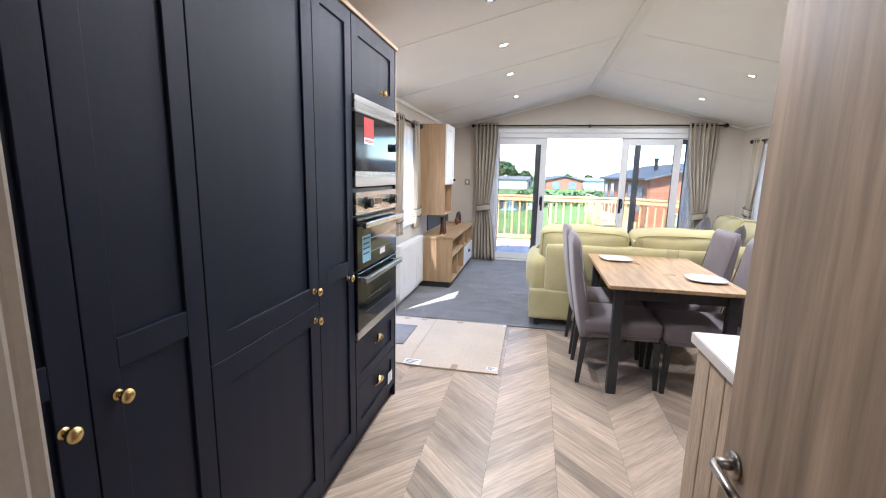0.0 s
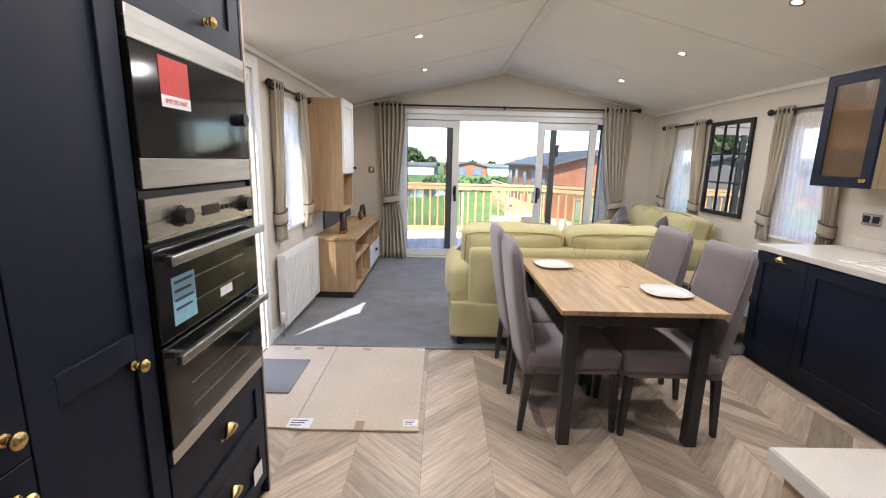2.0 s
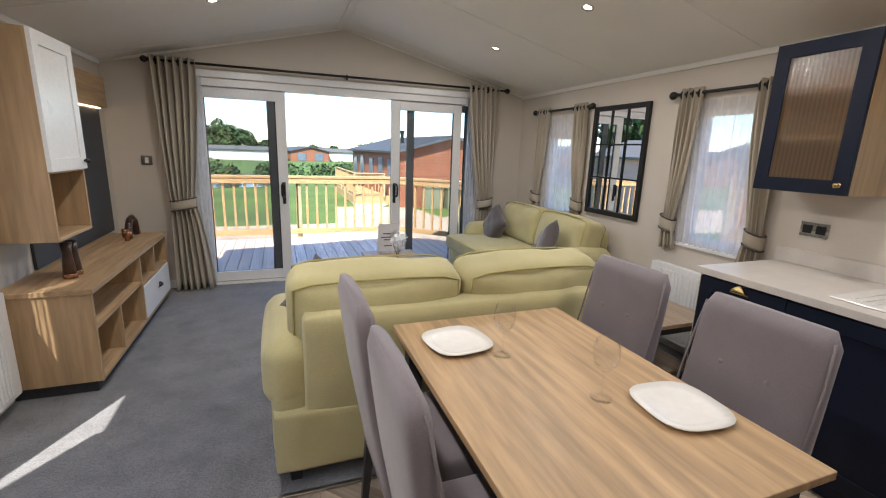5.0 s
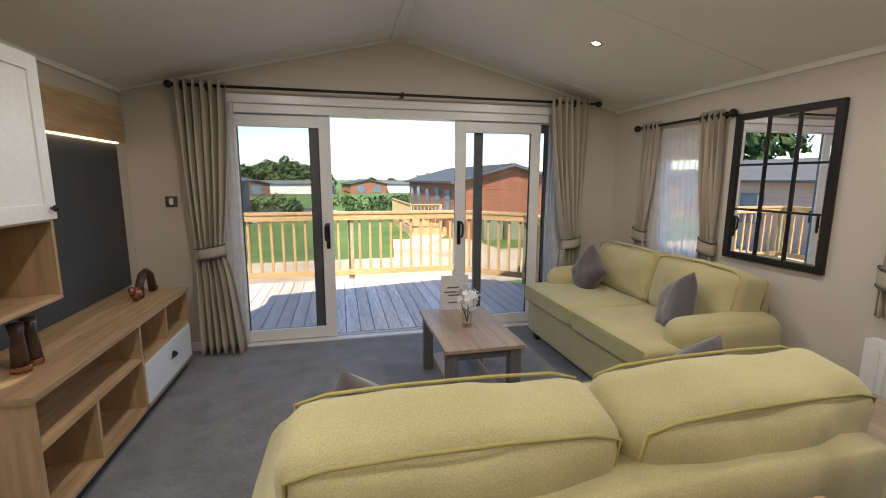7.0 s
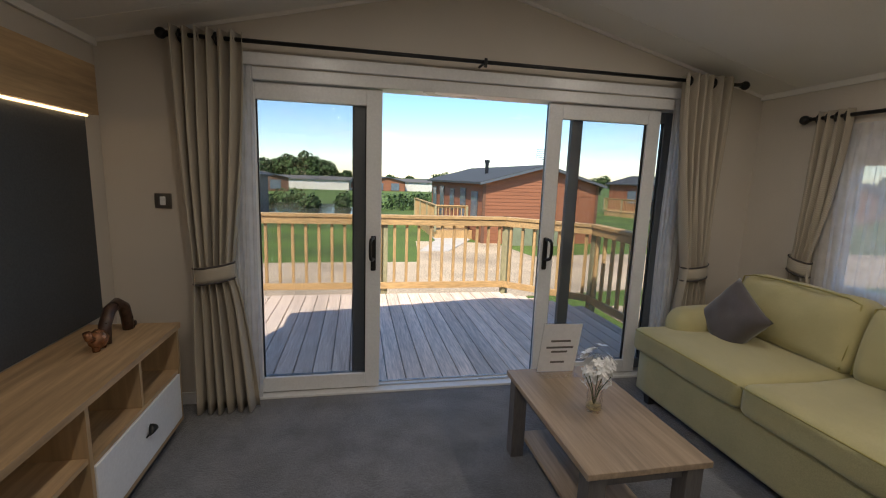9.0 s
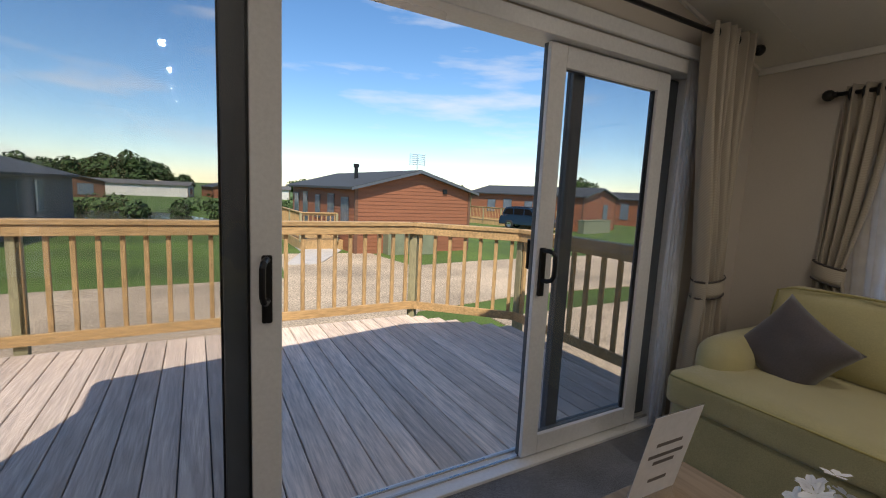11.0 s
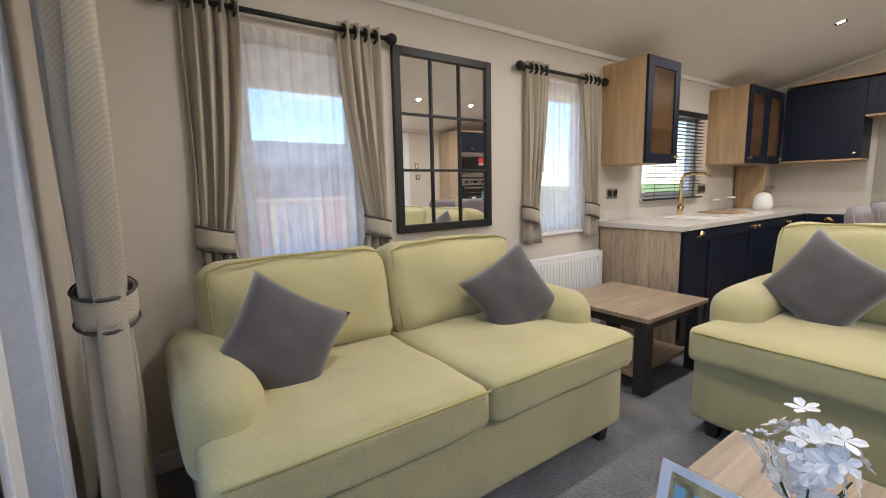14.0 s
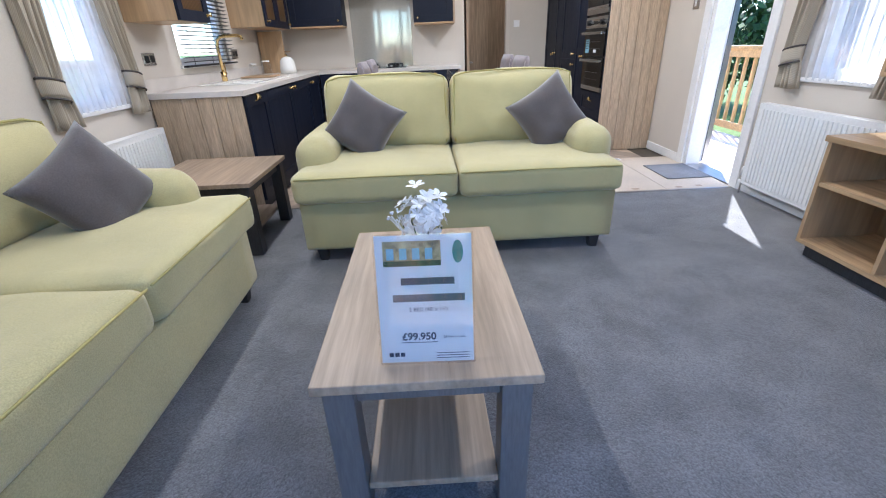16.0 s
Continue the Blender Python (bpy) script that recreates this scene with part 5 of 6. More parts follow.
def dining_chair():
    """Faces +x; the back legs stand at x = 0."""
    c = thing("dining_chair", (0, 0, 0), "mauve-grey upholstered high-back dining chair with dark legs", "chair", "chairs round the dining table")
    part("seat", moved(soft(0.52, 0.45, 0.11, 0.035, puff=(0, 0, 0.012)), Matrix.Translation((0.25, 0, 0.425))), M_chair, c, smooth=True)
    part("seat_rail", box(0.02, 0.49, -0.205, 0.205, 0.345, 0.38, 0.006), M_chair, c)
    bm = bmesh.new()
    rings, n = [], 20
    for i in range(15):
        k = i / 14
        z = 0.34 + 0.70 * k
        xo = 0.02 - 0.115 * k ** 1.5 - 0.025 * math.sin(math.pi * k)
        w = 0.215 - 0.012 * k - (0.02 * ((k - 0.93) / 0.07) if k > 0.93 else 0)
        t = 0.042 - 0.012 * k - (0.015 * ((k - 0.93) / 0.07) if k > 0.93 else 0)
        ring = []
        for j in range(n):
            a = 2 * math.pi * j / n
            cx, cy = math.cos(a), math.sin(a)
            ring.append(bm.verts.new((xo + t * math.copysign(abs(cx) ** 0.45, cx) + 0.012 * (1 - abs(cy)) * (1 if cx > 0 else 0), w * math.copysign(abs(cy) ** 0.30, cy), z)))
        rings.append(ring)
    for p, q in zip(rings, rings[1:]):
        for j in range(n):
            bm.faces.new((p[j], p[(j + 1) % n], q[(j + 1) % n], q[j]))
    bm.faces.new(rings[0]); bm.faces.new(rings[-1])
    b = part("backrest", bm, M_chair, c, smooth=True)
    for y in (-0.075, 0.075):
        part("button", ball((-0.030, y, 0.835), 0.012, squash=(0.6, 1, 1)), M_chair, b, smooth=True)
    for sg in (-1, 1):
        part("piping", tube([(0.045, sg * 0.212, 0.42), (0.0, sg * 0.212, 0.66), (-0.05, sg * 0.207, 0.88), (-0.075, sg * 0.196, 1.01)], 0.004), M_chair, b, smooth=True)
    for x, lean in ((0.01, -0.03), (0.48, 0.015)):
        for y in (-0.195, 0.195):
            bm = prism([(x - 0.020, y - 0.020), (x + 0.020, y - 0.020), (x + 0.020, y + 0.020), (x - 0.020, y + 0.020)], 0.001, 0.345)
            for v in bm.verts:
                if v.co.z < 0.01:
                    v.co.x, v.co.y = x + lean + (v.co.x - x) * 0.65, y + (v.co.y - y) * 0.65
            part("leg", bm, M_darkwood, c, "black tapered wooden leg")
    return c


ch = dining_chair()
ch.matrix_basis = pose(0.405, 3.29, 0)
copy_thing(ch, pose(0.395, 3.80, 0, rz=1))
copy_thing(ch, pose(1.43, 3.26, 0, rz=180))
copy_thing(ch, pose(1.43, 3.84, 0, rz=181))


def dinner_plate(x, y, rz):
    bm = bmesh.new()
    n = 32
    rings = []
    for f, z in ((0.0, 0.006), (0.6, 0.006), (0.72, 0.009), (1.0, 0.018), (1.0, 0.015), (0.7, 0.003), (0.0, 0.0015)):
        ring = []
        for k in range(n):
            a = 2 * math.pi * k / n
            r = 0.125 / (abs(math.cos(a)) ** 3.2 + abs(math.sin(a)) ** 3.2) ** (1 / 3.2) * f + 1e-4
            ring.append(bm.verts.new((r * math.cos(a), r * math.sin(a), z)))
        rings.append(ring)
    for p, q in zip(rings, rings[1:]):
        for k in range(n):
            bm.faces.new((p[k], p[(k + 1) % n], q[(k + 1) % n], q[k]))
    ob = solo("dinner_plate", bm, M_ceramic, "square white dinner plate on the dining table", "plate", "plates on the dining table", smooth=True)
    ob.matrix_basis = pose(x, y, TZ + 0.0005, rz=rz)


dinner_plate(0.715, 3.86, 8)
dinner_plate(1.19, 3.25, -6)


def wine_glass(x, y):
    bm = lathe([(0.0, 0.001), (0.034, 0.001), (0.034, 0.003), (0.006, 0.008), (0.004, 0.02), (0.004, 0.085), (0.012, 0.095), (0.032, 0.115), (0.040, 0.145), (0.039, 0.17), (0.034, 0.195), (0.0325, 0.195), (0.037, 0.17), (0.038, 0.145), (0.030, 0.117), (0.0, 0.10)], n=28)
    ob = solo("wine_glass", bm, M_drink, "clear stemmed wine glass on the dining table", "glass", "wine glasses", smooth=True)
    ob.matrix_basis = pose(x, y, TZ)


wine_glass(0.84, 3.72)
wine_glass(1.00, 3.37)


# ---- low tables ----
def low_table(name, x0, x1, y0, y1, z, wood, label):
    t = thing(name, ((x0 + x1) / 2, (y0 + y1) / 2, 0.01), label, "table")
    part("tabletop", box(x0, x1, y0, y1, z - 0.026, z, 0.003), M_oak_grey, t)
    for x in (x0 + 0.055, x1 - 0.055):
        for y in (y0 + 0.055, y1 - 0.055):
            part("leg", box(x - 0.036, x + 0.036, y - 0.036, y + 0.036, 0.0105, z - 0.027, 0.003), wood, t)
        part("apron", box(x - 0.012, x + 0.012, y0 + 0.092, y1 - 0.092, z - 0.085, z - 0.027), wood, t)
    for y in (y0 + 0.055, y1 - 0.055):
        part("apron", box(x0 + 0.092, x1 - 0.092, y - 0.012, y + 0.012, z - 0.085, z - 0.027), wood, t)
    part("lower_shelf", box(x0 + 0.092, x1 - 0.092, y0 + 0.03, y1 - 0.03, 0.10, 0.122, 0.003), M_oak_grey, t)
    return t


low_table("coffee_table", 0.834, 1.354, 5.82, 6.685, 0.476, M_greywood, "oak-topped coffee table with grey legs and lower shelf")
low_table("side_table", 2.08, 2.76, 4.30, 5.00, 0.47, M_darkwood, "square oak-topped side table with charcoal legs")

# price card in a clear stand
sg = thing("price_sign", (1.09, 6.62, 0.476), "printed price card in a clear stand on the coffee table", "sign")
q = Matrix.Translation((1.09, 6.625, 0.4775)) @ pose(0, 0, 0, 0, 0, 178) @ pose(0, 0, 0, 78, 0, 0)   # card plane: x right, y up, z to the reader


def card(x0, x1, y0, y1, z0, z1):
    return moved(box(x0, x1, y0, y1, z0, z1), q)


part("sheet", card(-0.105, 0.105, 0.004, 0.301, 0, 0.001), M_paper, sg)
cv = part("cover", card(-0.109, 0.109, 0.0, 0.305, 0.003, 0.0045), M_glass, sg, "clear acrylic cover")
cv.visible_shadow = False
part("foot", moved(box(-0.109, 0.109, -0.002, 0.001, -0.075, 0.004), q @ pose(0, 0.003, 0, 12, 0, 0)), M_drink, sg)
ph = part("photo", card(-0.088, 0.038, 0.232, 0.288, 0.001, 0.0016), M_tan, sg, "small printed photo of a building")
part("photo_lawn", card(-0.088, 0.038, 0.232, 0.244, 0.0017, 0.002), M_leaf, ph)
for k in range(4):
    part("photo_window", card(-0.08 + k * 0.028, -0.064 + k * 0.028, 0.247, 0.272, 0.0017, 0.002), M_blue, ph)
part("emblem", moved(prism([(0.075 + 0.012 * math.cos(a * 0.5236), 0.262 + 0.026 * math.sin(a * 0.5236)) for a in range(12)], 0.001, 0.0016), q), M_green, sg)
part("name_bar", card(-0.052, 0.066, 0.189, 0.205, 0.001, 0.0016), M_ink, sg)
part("name_bar", card(-0.072, 0.088, 0.150, 0.167, 0.001, 0.0016), M_ink, sg)
for words, size, x, y, bold in (("2 BED (40' x 14')", 0.0125, 0.006, 0.131, 0.0), ("£99,950", 0.024, -0.018, 0.066, 0.0006), ("28 Heath Lake", 0.0085, 0.062, 0.064, 0.0)):
    text("lettering", words, size, q @ Matrix.Translation((x, y, 0.0015)), M_ink, sg, bold)
part("underline", card(-0.06, 0.024, 0.0515, 0.053, 0.001, 0.0016), M_ink, sg)
for k in range(3):
    part("mark", card(-0.088 + 0.013 * k, -0.078 + 0.013 * k, 0.018, 0.028, 0.001, 0.0016), M_ink, sg)
for k in range(3):
    part("small_print", card(0.02, 0.095, 0.012 + k * 0.006, 0.0135 + k * 0.006, 0.001, 0.0016), M_ink, sg)
for y, w in ((0.197, 0.055), (0.158, 0.075), (0.131, 0.045), (0.066, 0.04)):
    part("back_print", card(-w, w, y - 0.006, y + 0.006, -0.0008, -0.0001), M_greywood, sg)

# flowers
fl = thing("flower_vase", (1.09, 6.23, 0.476), "clear glass vase with white artificial blossoms", "vase")
part("vase", lathe([(0.0, 0.001), (0.034, 0.001), (0.036, 0.01), (0.036, 0.11), (0.033, 0.11), (0.033, 0.012), (0, 0.012)], (1.09, 6.23, 0.476)), M_drink, fl, smooth=True)
part("pebbles", lathe([(0.0, 0.013), (0.032, 0.013), (0.032, 0.03), (0, 0.034)], (1.09, 6.23, 0.476)), M_tan, fl)
rng = random.Random(4)
bm = bmesh.new()
for i in range(46):
    a, h = rng.uniform(0, 6.283), rng.uniform(-0.9, 1)
    r = rng.uniform(0.55, 1.1)
    c = Vector((1.085, 6.225, 0.685)) + Vector((math.cos(a) * math.sqrt(1 - h * h) * 0.066, math.sin(a) * math.sqrt(1 - h * h) * 0.066, h * 0.095)) * r
    d = (c - Vector((1.085, 6.225, 0.66))).normalized()
    u = d.orthogonal().normalized()
    w = d.cross(u)
    th = rng.uniform(0, 6.28)
    tip = rng.uniform(0.022, 0.031)
    for k in range(5):
        e = math.cos(th + k * 1.2566) * u + math.sin(th + k * 1.2566) * w
        f = d.cross(e)
        wd = tip * 0.34
        lift = tip * rng.uniform(0.1, 0.35)
        m0, m1 = c + e * tip * 0.55 + f * wd + d * lift * 0.6, c + e * tip * 0.55 - f * wd + d * lift * 0.6
        t0, t1 = c + e * tip * 0.92 + f * wd * 0.6 + d * lift, c + e * tip * 0.92 - f * wd * 0.6 + d * lift
        v0, v1, v2, v3, v4, v5 = [bm.verts.new(p) for p in (c, m0, t0, c + e * tip * 1.05 + d * lift * 0.8, t1, m1)]
        bm.faces.new((v0, v1, v2, v3)); bm.faces.new((v0, v3, v4, v5))
part("blossom", bm, M_petal, fl, "loose bunch of five-petalled white blossoms")
bm = bmesh.new()
for i in range(7):
    a = i * 0.9
    tube([(1.09, 6.23, 0.50), (1.09 + 0.02 * math.cos(a), 6.23 + 0.02 * math.sin(a), 0.58), (1.09 + 0.06 * math.cos(a), 6.225 + 0.06 * math.sin(a), 0.66)], 0.002, bm, 5)
part("stems", bm, M_leaf, fl)
bm = bmesh.new()
for i in range(12):
    a = rng.uniform(-0.6, 0.8)
    tube([(1.11, 6.22, 0.60), (1.15 + 0.02 * a, 6.22 + 0.03 * a, 0.66), (1.16 + 0.04 * a, 6.22 + 0.06 * a, 0.69 + 0.02 * a)], 0.001, bm, 4)
    ball((1.16 + 0.04 * a + rng.uniform(-0.02, 0.02), 6.22 + 0.06 * a, 0.69 + 0.02 * a + rng.uniform(-0.02, 0.02)), 0.004, bm, n=6)
part("sprig", bm, M_petal, fl, "sprig of tiny white buds")

# ---- media wall ----
MX, MY0, MY1, MZ = -0.945, 5.31, 7.10, 0.66
tv = thing("media_unit", (-1.17, 6.2, 0.01), "low oak media unit with open shelves and a white drawer", "media unit")
part("plinth", box(XL + 0.016, MX - 0.04, MY0 + 0.03, MY1 - 0.02, 0.0105, 0.085), M_darkwood, tv, "dark recessed plinth")
part("top", box(XL + 0.016, MX + 0.012, MY0 - 0.012, MY1 + 0.006, MZ - 0.03, MZ, 0.002), M_oak_y, tv)
part("bottom", box(XL + 0.016, MX, MY0 + 0.022, MY1 - 0.022, 0.086, 0.108), M_oak_y, tv)
for a, b in ((MY0, MY0 + 0.022), (6.245, 6.267), (MY1 - 0.022, MY1)):
    part("side", box(XL + 0.016, MX, a, b, 0.086, MZ - 0.031, 0.001), M_oak, tv)
part("back", box(XL + 0.016, XL + 0.024, MY0 + 0.022, MY1 - 0.022, 0.108, MZ - 0.031), M_oak, tv)
part("shelf", box(XL + 0.025, MX - 0.004, MY0 + 0.023, 6.244, 0.405, 0.425), M_oak_y, tv)
part("divider", box(XL + 0.025, MX - 0.004, 5.74, 5.76, 0.109, 0.404), M_oak, tv)
part("shelf", box(XL + 0.025, MX - 0.004, 6.268, MY1 - 0.023, 0.375, 0.395), M_oak_y, tv)
part("divider", box(XL + 0.025, MX - 0.004, 6.66, 6.68, 0.396, MZ - 0.031), M_oak, tv)
dr = part("drawer", box(MX - 0.3, MX + 0.004, 6.272, MY1 - 0.026, 0.112, 0.372, 0.003), M_white, tv, "white drawer front")
cup_pull((MX + 0.005, 6.70, 0.25), "x", 1, dr, M_black, 0.075)

uc = thing("tv_wall_cabinet", (-1.22, 5.57, 0.93), "tall oak wall cabinet with a white door and open niche", "wall cabinet")
UX = -1.06
for a, b in ((5.33, 5.35), (5.785, 5.805)):
    part("side", box(XL + 0.002, UX, a, b, 0.93, 2.03, 0.002), M_oak, uc)
for z0, z1 in ((0.93, 0.952), (1.30, 1.32), (2.01, 2.03)):
    part("shelf", box(XL + 0.002, UX, 5.351, 5.784, z0, z1), M_oak_y, uc)
part("back", box(XL + 0.002, XL + 0.012, 5.351, 5.784, 0.953, 2.009), M_oak, uc)
d = shaker("door", "x", UX, 5.33, 5.805, 1.31, 2.03, 1, uc, M_white, 0.07)
part("knob", ball((UX + 0.04, 5.765, 1.36), 0.016), M_black, d, "small black knob", smooth=True)
part("knob_stem", rod((UX + 0.02, 5.765, 1.36), (UX + 0.04, 5.765, 1.36), 0.007), M_black, d)
tp = thing("media_backboard", (XL, 6.5, 0.66), "slate grey wall panel under a lit oak beam", "wall panel")
part("board", box(XL + 0.002, XL + 0.018, 5.81, 7.25, 0.665, 1.752), M_tvpanel, tp)
part("beam", box(XL + 0.002, XL + 0.075, 5.81, 7.27, 1.765, 2.02, 0.002), M_oak_y, tp, "oak beam with a hidden light strip")
part("light_strip", box(XL + 0.022, XL + 0.032, 5.83, 7.25, 1.755, 1.764), M_led, tp, "warm glowing light strip")


# ornaments on the media unit
el = thing("elephant_ornament", (-1.15, 6.95, MZ), "arched brown and copper ceramic ornament on the media unit", "ornament")
part("arch", tube([(-1.15, 6.80, MZ + 0.004), (-1.15, 6.81, MZ + 0.09), (-1.15, 6.86, MZ + 0.15), (-1.15, 6.93, MZ + 0.165), (-1.15, 6.99, MZ + 0.13), (-1.15, 7.01, MZ + 0.07), (-1.15, 7.02, MZ + 0.004)], 0.028), M_brown, el, smooth=True)
bm = ball((-1.14, 6.73, MZ + 0.055), 0.05, squash=(0.8, 1, 0.9))
tube([(-1.14, 6.70, MZ + 0.06), (-1.14, 6.66, MZ + 0.08), (-1.14, 6.65, MZ + 0.11)], 0.016, bm)
rod((-1.14, 6.71, MZ + 0.001), (-1.14, 6.71, MZ + 0.05), 0.016, bm); rod((-1.14, 6.76, MZ + 0.001), (-1.14, 6.76, MZ + 0.05), 0.016, bm)
part("copper_figure", bm, M_copper, el, smooth=True)
part("small_block", box(-1.17, -1.13, 7.04, 7.07, MZ + 0.001, MZ + 0.035, 0.008), M_brown, el)
vs = thing("twin_ornament", (-1.13, 5.62, MZ), "brown ceramic twin-legged ornament with copper feet", "ornament")
for y in (5.58, 5.66):
    part("leg", lathe([(0, 0.03), (0.035, 0.03), (0.030, 0.09), (0.024, 0.16), (0.03, 0.22), (0.0, 0.225)], (-1.13, y, MZ)), M_brown, vs, smooth=True)
    part("foot", lathe([(0, 0.001), (0.036, 0.002), (0.038, 0.02), (0.034, 0.031)], (-1.13, y, MZ)), M_copper, vs, smooth=True)
# framed window-style mirror
mr = thing("wall_mirror", (XR, 5.665, 0.95), "black framed window-pane mirror on the cream wall", "mirror")
y0, y1, z0, z1 = 5.32, 6.01, 0.95, 1.952
XMF = XR - 0.03
for a, b in ((y0, y0 + 0.045), (y1 - 0.045, y1)):
    part("frame", box(XMF, XR - 0.001, a, b, z0, z1, 0.004), M_black, mr)
for a, b in ((z0, z0 + 0.045), (z1 - 0.045, z1)):
    part("frame", box(XMF, XR - 0.001, y0 + 0.045, y1 - 0.045, a, b, 0.004), M_black, mr)
part("mirror_glass", box(XR - 0.014, XR - 0.004, y0 + 0.04, y1 - 0.04, z0 + 0.04, z1 - 0.04), M_mirror, mr)
for k in (1, 2):
    yy = y0 + 0.045 + (y1 - y0 - 0.09) * k / 3
    part("glazing_bar", box(XR - 0.026, XR - 0.0145, yy - 0.007, yy + 0.007, z0 + 0.045, z1 - 0.045, 0.002), M_black, mr)
    zz = z0 + 0.045 + (z1 - z0 - 0.09) * k / 3
    part("glazing_bar", box(XR - 0.027, XR - 0.0145, y0 + 0.045, y1 - 0.045, zz - 0.007, zz + 0.007, 0.002), M_black, mr)


def radiator(wall, out, y0, y1, z0, z1, label):
    r = thing("radiator", (wall, (y0 + y1) / 2, z0), label, "radiator")

    def bx(d0, d1, a, b, c, d, bev=0.0, bm=None):
        lo, hi = sorted((wall + out * d0, wall + out * d1))
        return box(lo, hi, a, b, c, d, bev, bm)
    fp = part("front_panel", bx(0.085, 0.095, y0, y1, z0, z1, 0.004), M_white, r)
    k = int((y1 - y0 - 0.06) / 0.033)
    for i in range(k):
        a = y0 + 0.035 + i * 0.033
        part("rib", bx(0.0945, 0.101, a, a + 0.02, z0 + 0.03, z1 - 0.03, 0.003), M_white, fp)
    part("back_panel", bx(0.035, 0.045, y0, y1, z0, z1, 0.004), M_white, r)
    for a in (y0, y1 - 0.008):
        part("side_cover", bx(0.030, 0.096, a - 0.001, a + 0.009, z0 + 0.01, z1 + 0.004, 0.002), M_white, r)
    part("top_grille", bx(0.030, 0.096, y0, y1, z1 - 0.001, z1 + 0.006, 0.002), M_white, r)
    for a in (y0 + 0.2, y1 - 0.2):
        part("wall_bracket", bx(0.0, 0.034, a, a + 0.03, z0 + 0.1, z1 - 0.1), M_white, r)
    x = wall + out * 0.065
    bm = rod((x, y0 - 0.03, 0.012), (x, y0 - 0.03, z0 + 0.05), 0.007)
    rod((x, y0 - 0.03, z0 + 0.05), (x, y0, z0 + 0.05), 0.009, bm)
    part("pipe", bm, M_chrome, r, smooth=True)
    part("valve", lathe([(0, -0.01), (0.018, -0.01), (0.02, 0.05), (0.014, 0.06), (0, 0.06)], (x, y0 - 0.03, z0 + 0.06), 16), M_white, r, "white thermostatic valve head", smooth=True)


radiator(XL, 1, 4.31, 5.26, 0.10, 0.68, "white panel radiator under the west window")
radiator(XR, -1, 4.22, 5.02, 0.10, 0.68, "white panel radiator under the east window")

# ---- on the floor ----
cb = thing("cardboard_sheet", (-0.77, 3.58, 0), "flattened cardboard box protecting the entrance floor", "cardboard")
part("panel", box(-1.385, -0.862, 3.06, 4.115, 0.003, 0.013, 0.002), M_card, cb)
part("panel", box(-0.858, -0.172, 3.05, 4.115, 0.003, 0.014, 0.002), M_card, cb)
for x, y, w, h in ((-0.62, 4.07, 0.06, 0.04), (-0.98, 4.07, 0.05, 0.04), (-0.50, 3.09, 0.05, 0.08), (-1.15, 4.06, 0.05, 0.04)):
    part("tape", box(x - w / 2, x + w / 2, y - h / 2, y + h / 2, 0.0142, 0.0148), M_tape, cb, "strip of brown tape")
for x, y, w, h in ((-0.83, 3.10, 0.13, 0.09), (-0.22, 3.12, 0.08, 0.06), (-0.2, 4.08, 0.05, 0.03)):
    s = part("label", box(x - w / 2, x + w / 2, y - h / 2, y + h / 2, 0.0150, 0.0154), M_paper, cb, "white printed label")
    for k in range(3):
        part("print_bar", box(x - w * 0.4, x + w * (0.1 + 0.1 * k), y - h * 0.3 + k * h * 0.25, y - h * 0.2 + k * h * 0.25, 0.0155, 0.0158), M_ink, s)
solo("doormat", box(-1.385, -0.995, 3.40, 3.86, 0.0155, 0.024, 0.003), M_doormat, "small grey bristle doormat on the cardboard", "doormat")
solo("kitchen_mat", box(1.955, 2.345, 2.15, 2.83, 0.0005, 0.008, 0.003), M_blackmat, "black rubber mat beside the sink unit", "mat")

# ---- outdoors: ground ----
bm = bmesh.new()
bmesh.ops.create_grid(bm, x_segments=1, y_segments=1, size=1500)
bmesh.ops.translate(bm, verts=bm.verts, vec=(0, 0, ZG))
setting("ground", bm, M_grass, "mown green lawn reaching to the horizon", "ground")
setting("road", prism([(-40, 10.0), (2.0, 11.2), (4.0, 14.0), (7.5, 14.5), (14, 14.2), (60, 9), (60, 18), (14, 19.8), (9.2, 19.6), (6.3, 19.2), (5.9, 22.4), (2.5, 22.8), (2.0, 18.2), (-40, 17.4)], ZG - 0.05, ZG + 0.02), M_gravel, "pale pea-gravel site road", "road")
setting("footpath", prism([(2.3, 20.2), (3.4, 20.2), (5.0, 23.2), (4.4, 30), (3.6, 30), (3.4, 23)], ZG - 0.03, ZG + 0.05), M_path, "pale concrete path by the neighbouring lodge", "path")
setting("water", prism([(-30, 34), (-8, 31), (-1, 33), (1.5, 38), (-2, 46), (-16, 50), (-34, 46)], ZG - 0.05, ZG + 0.03), M_water, "still brown pond beyond the lawn", "pond")

# ---- deck and its railing ----


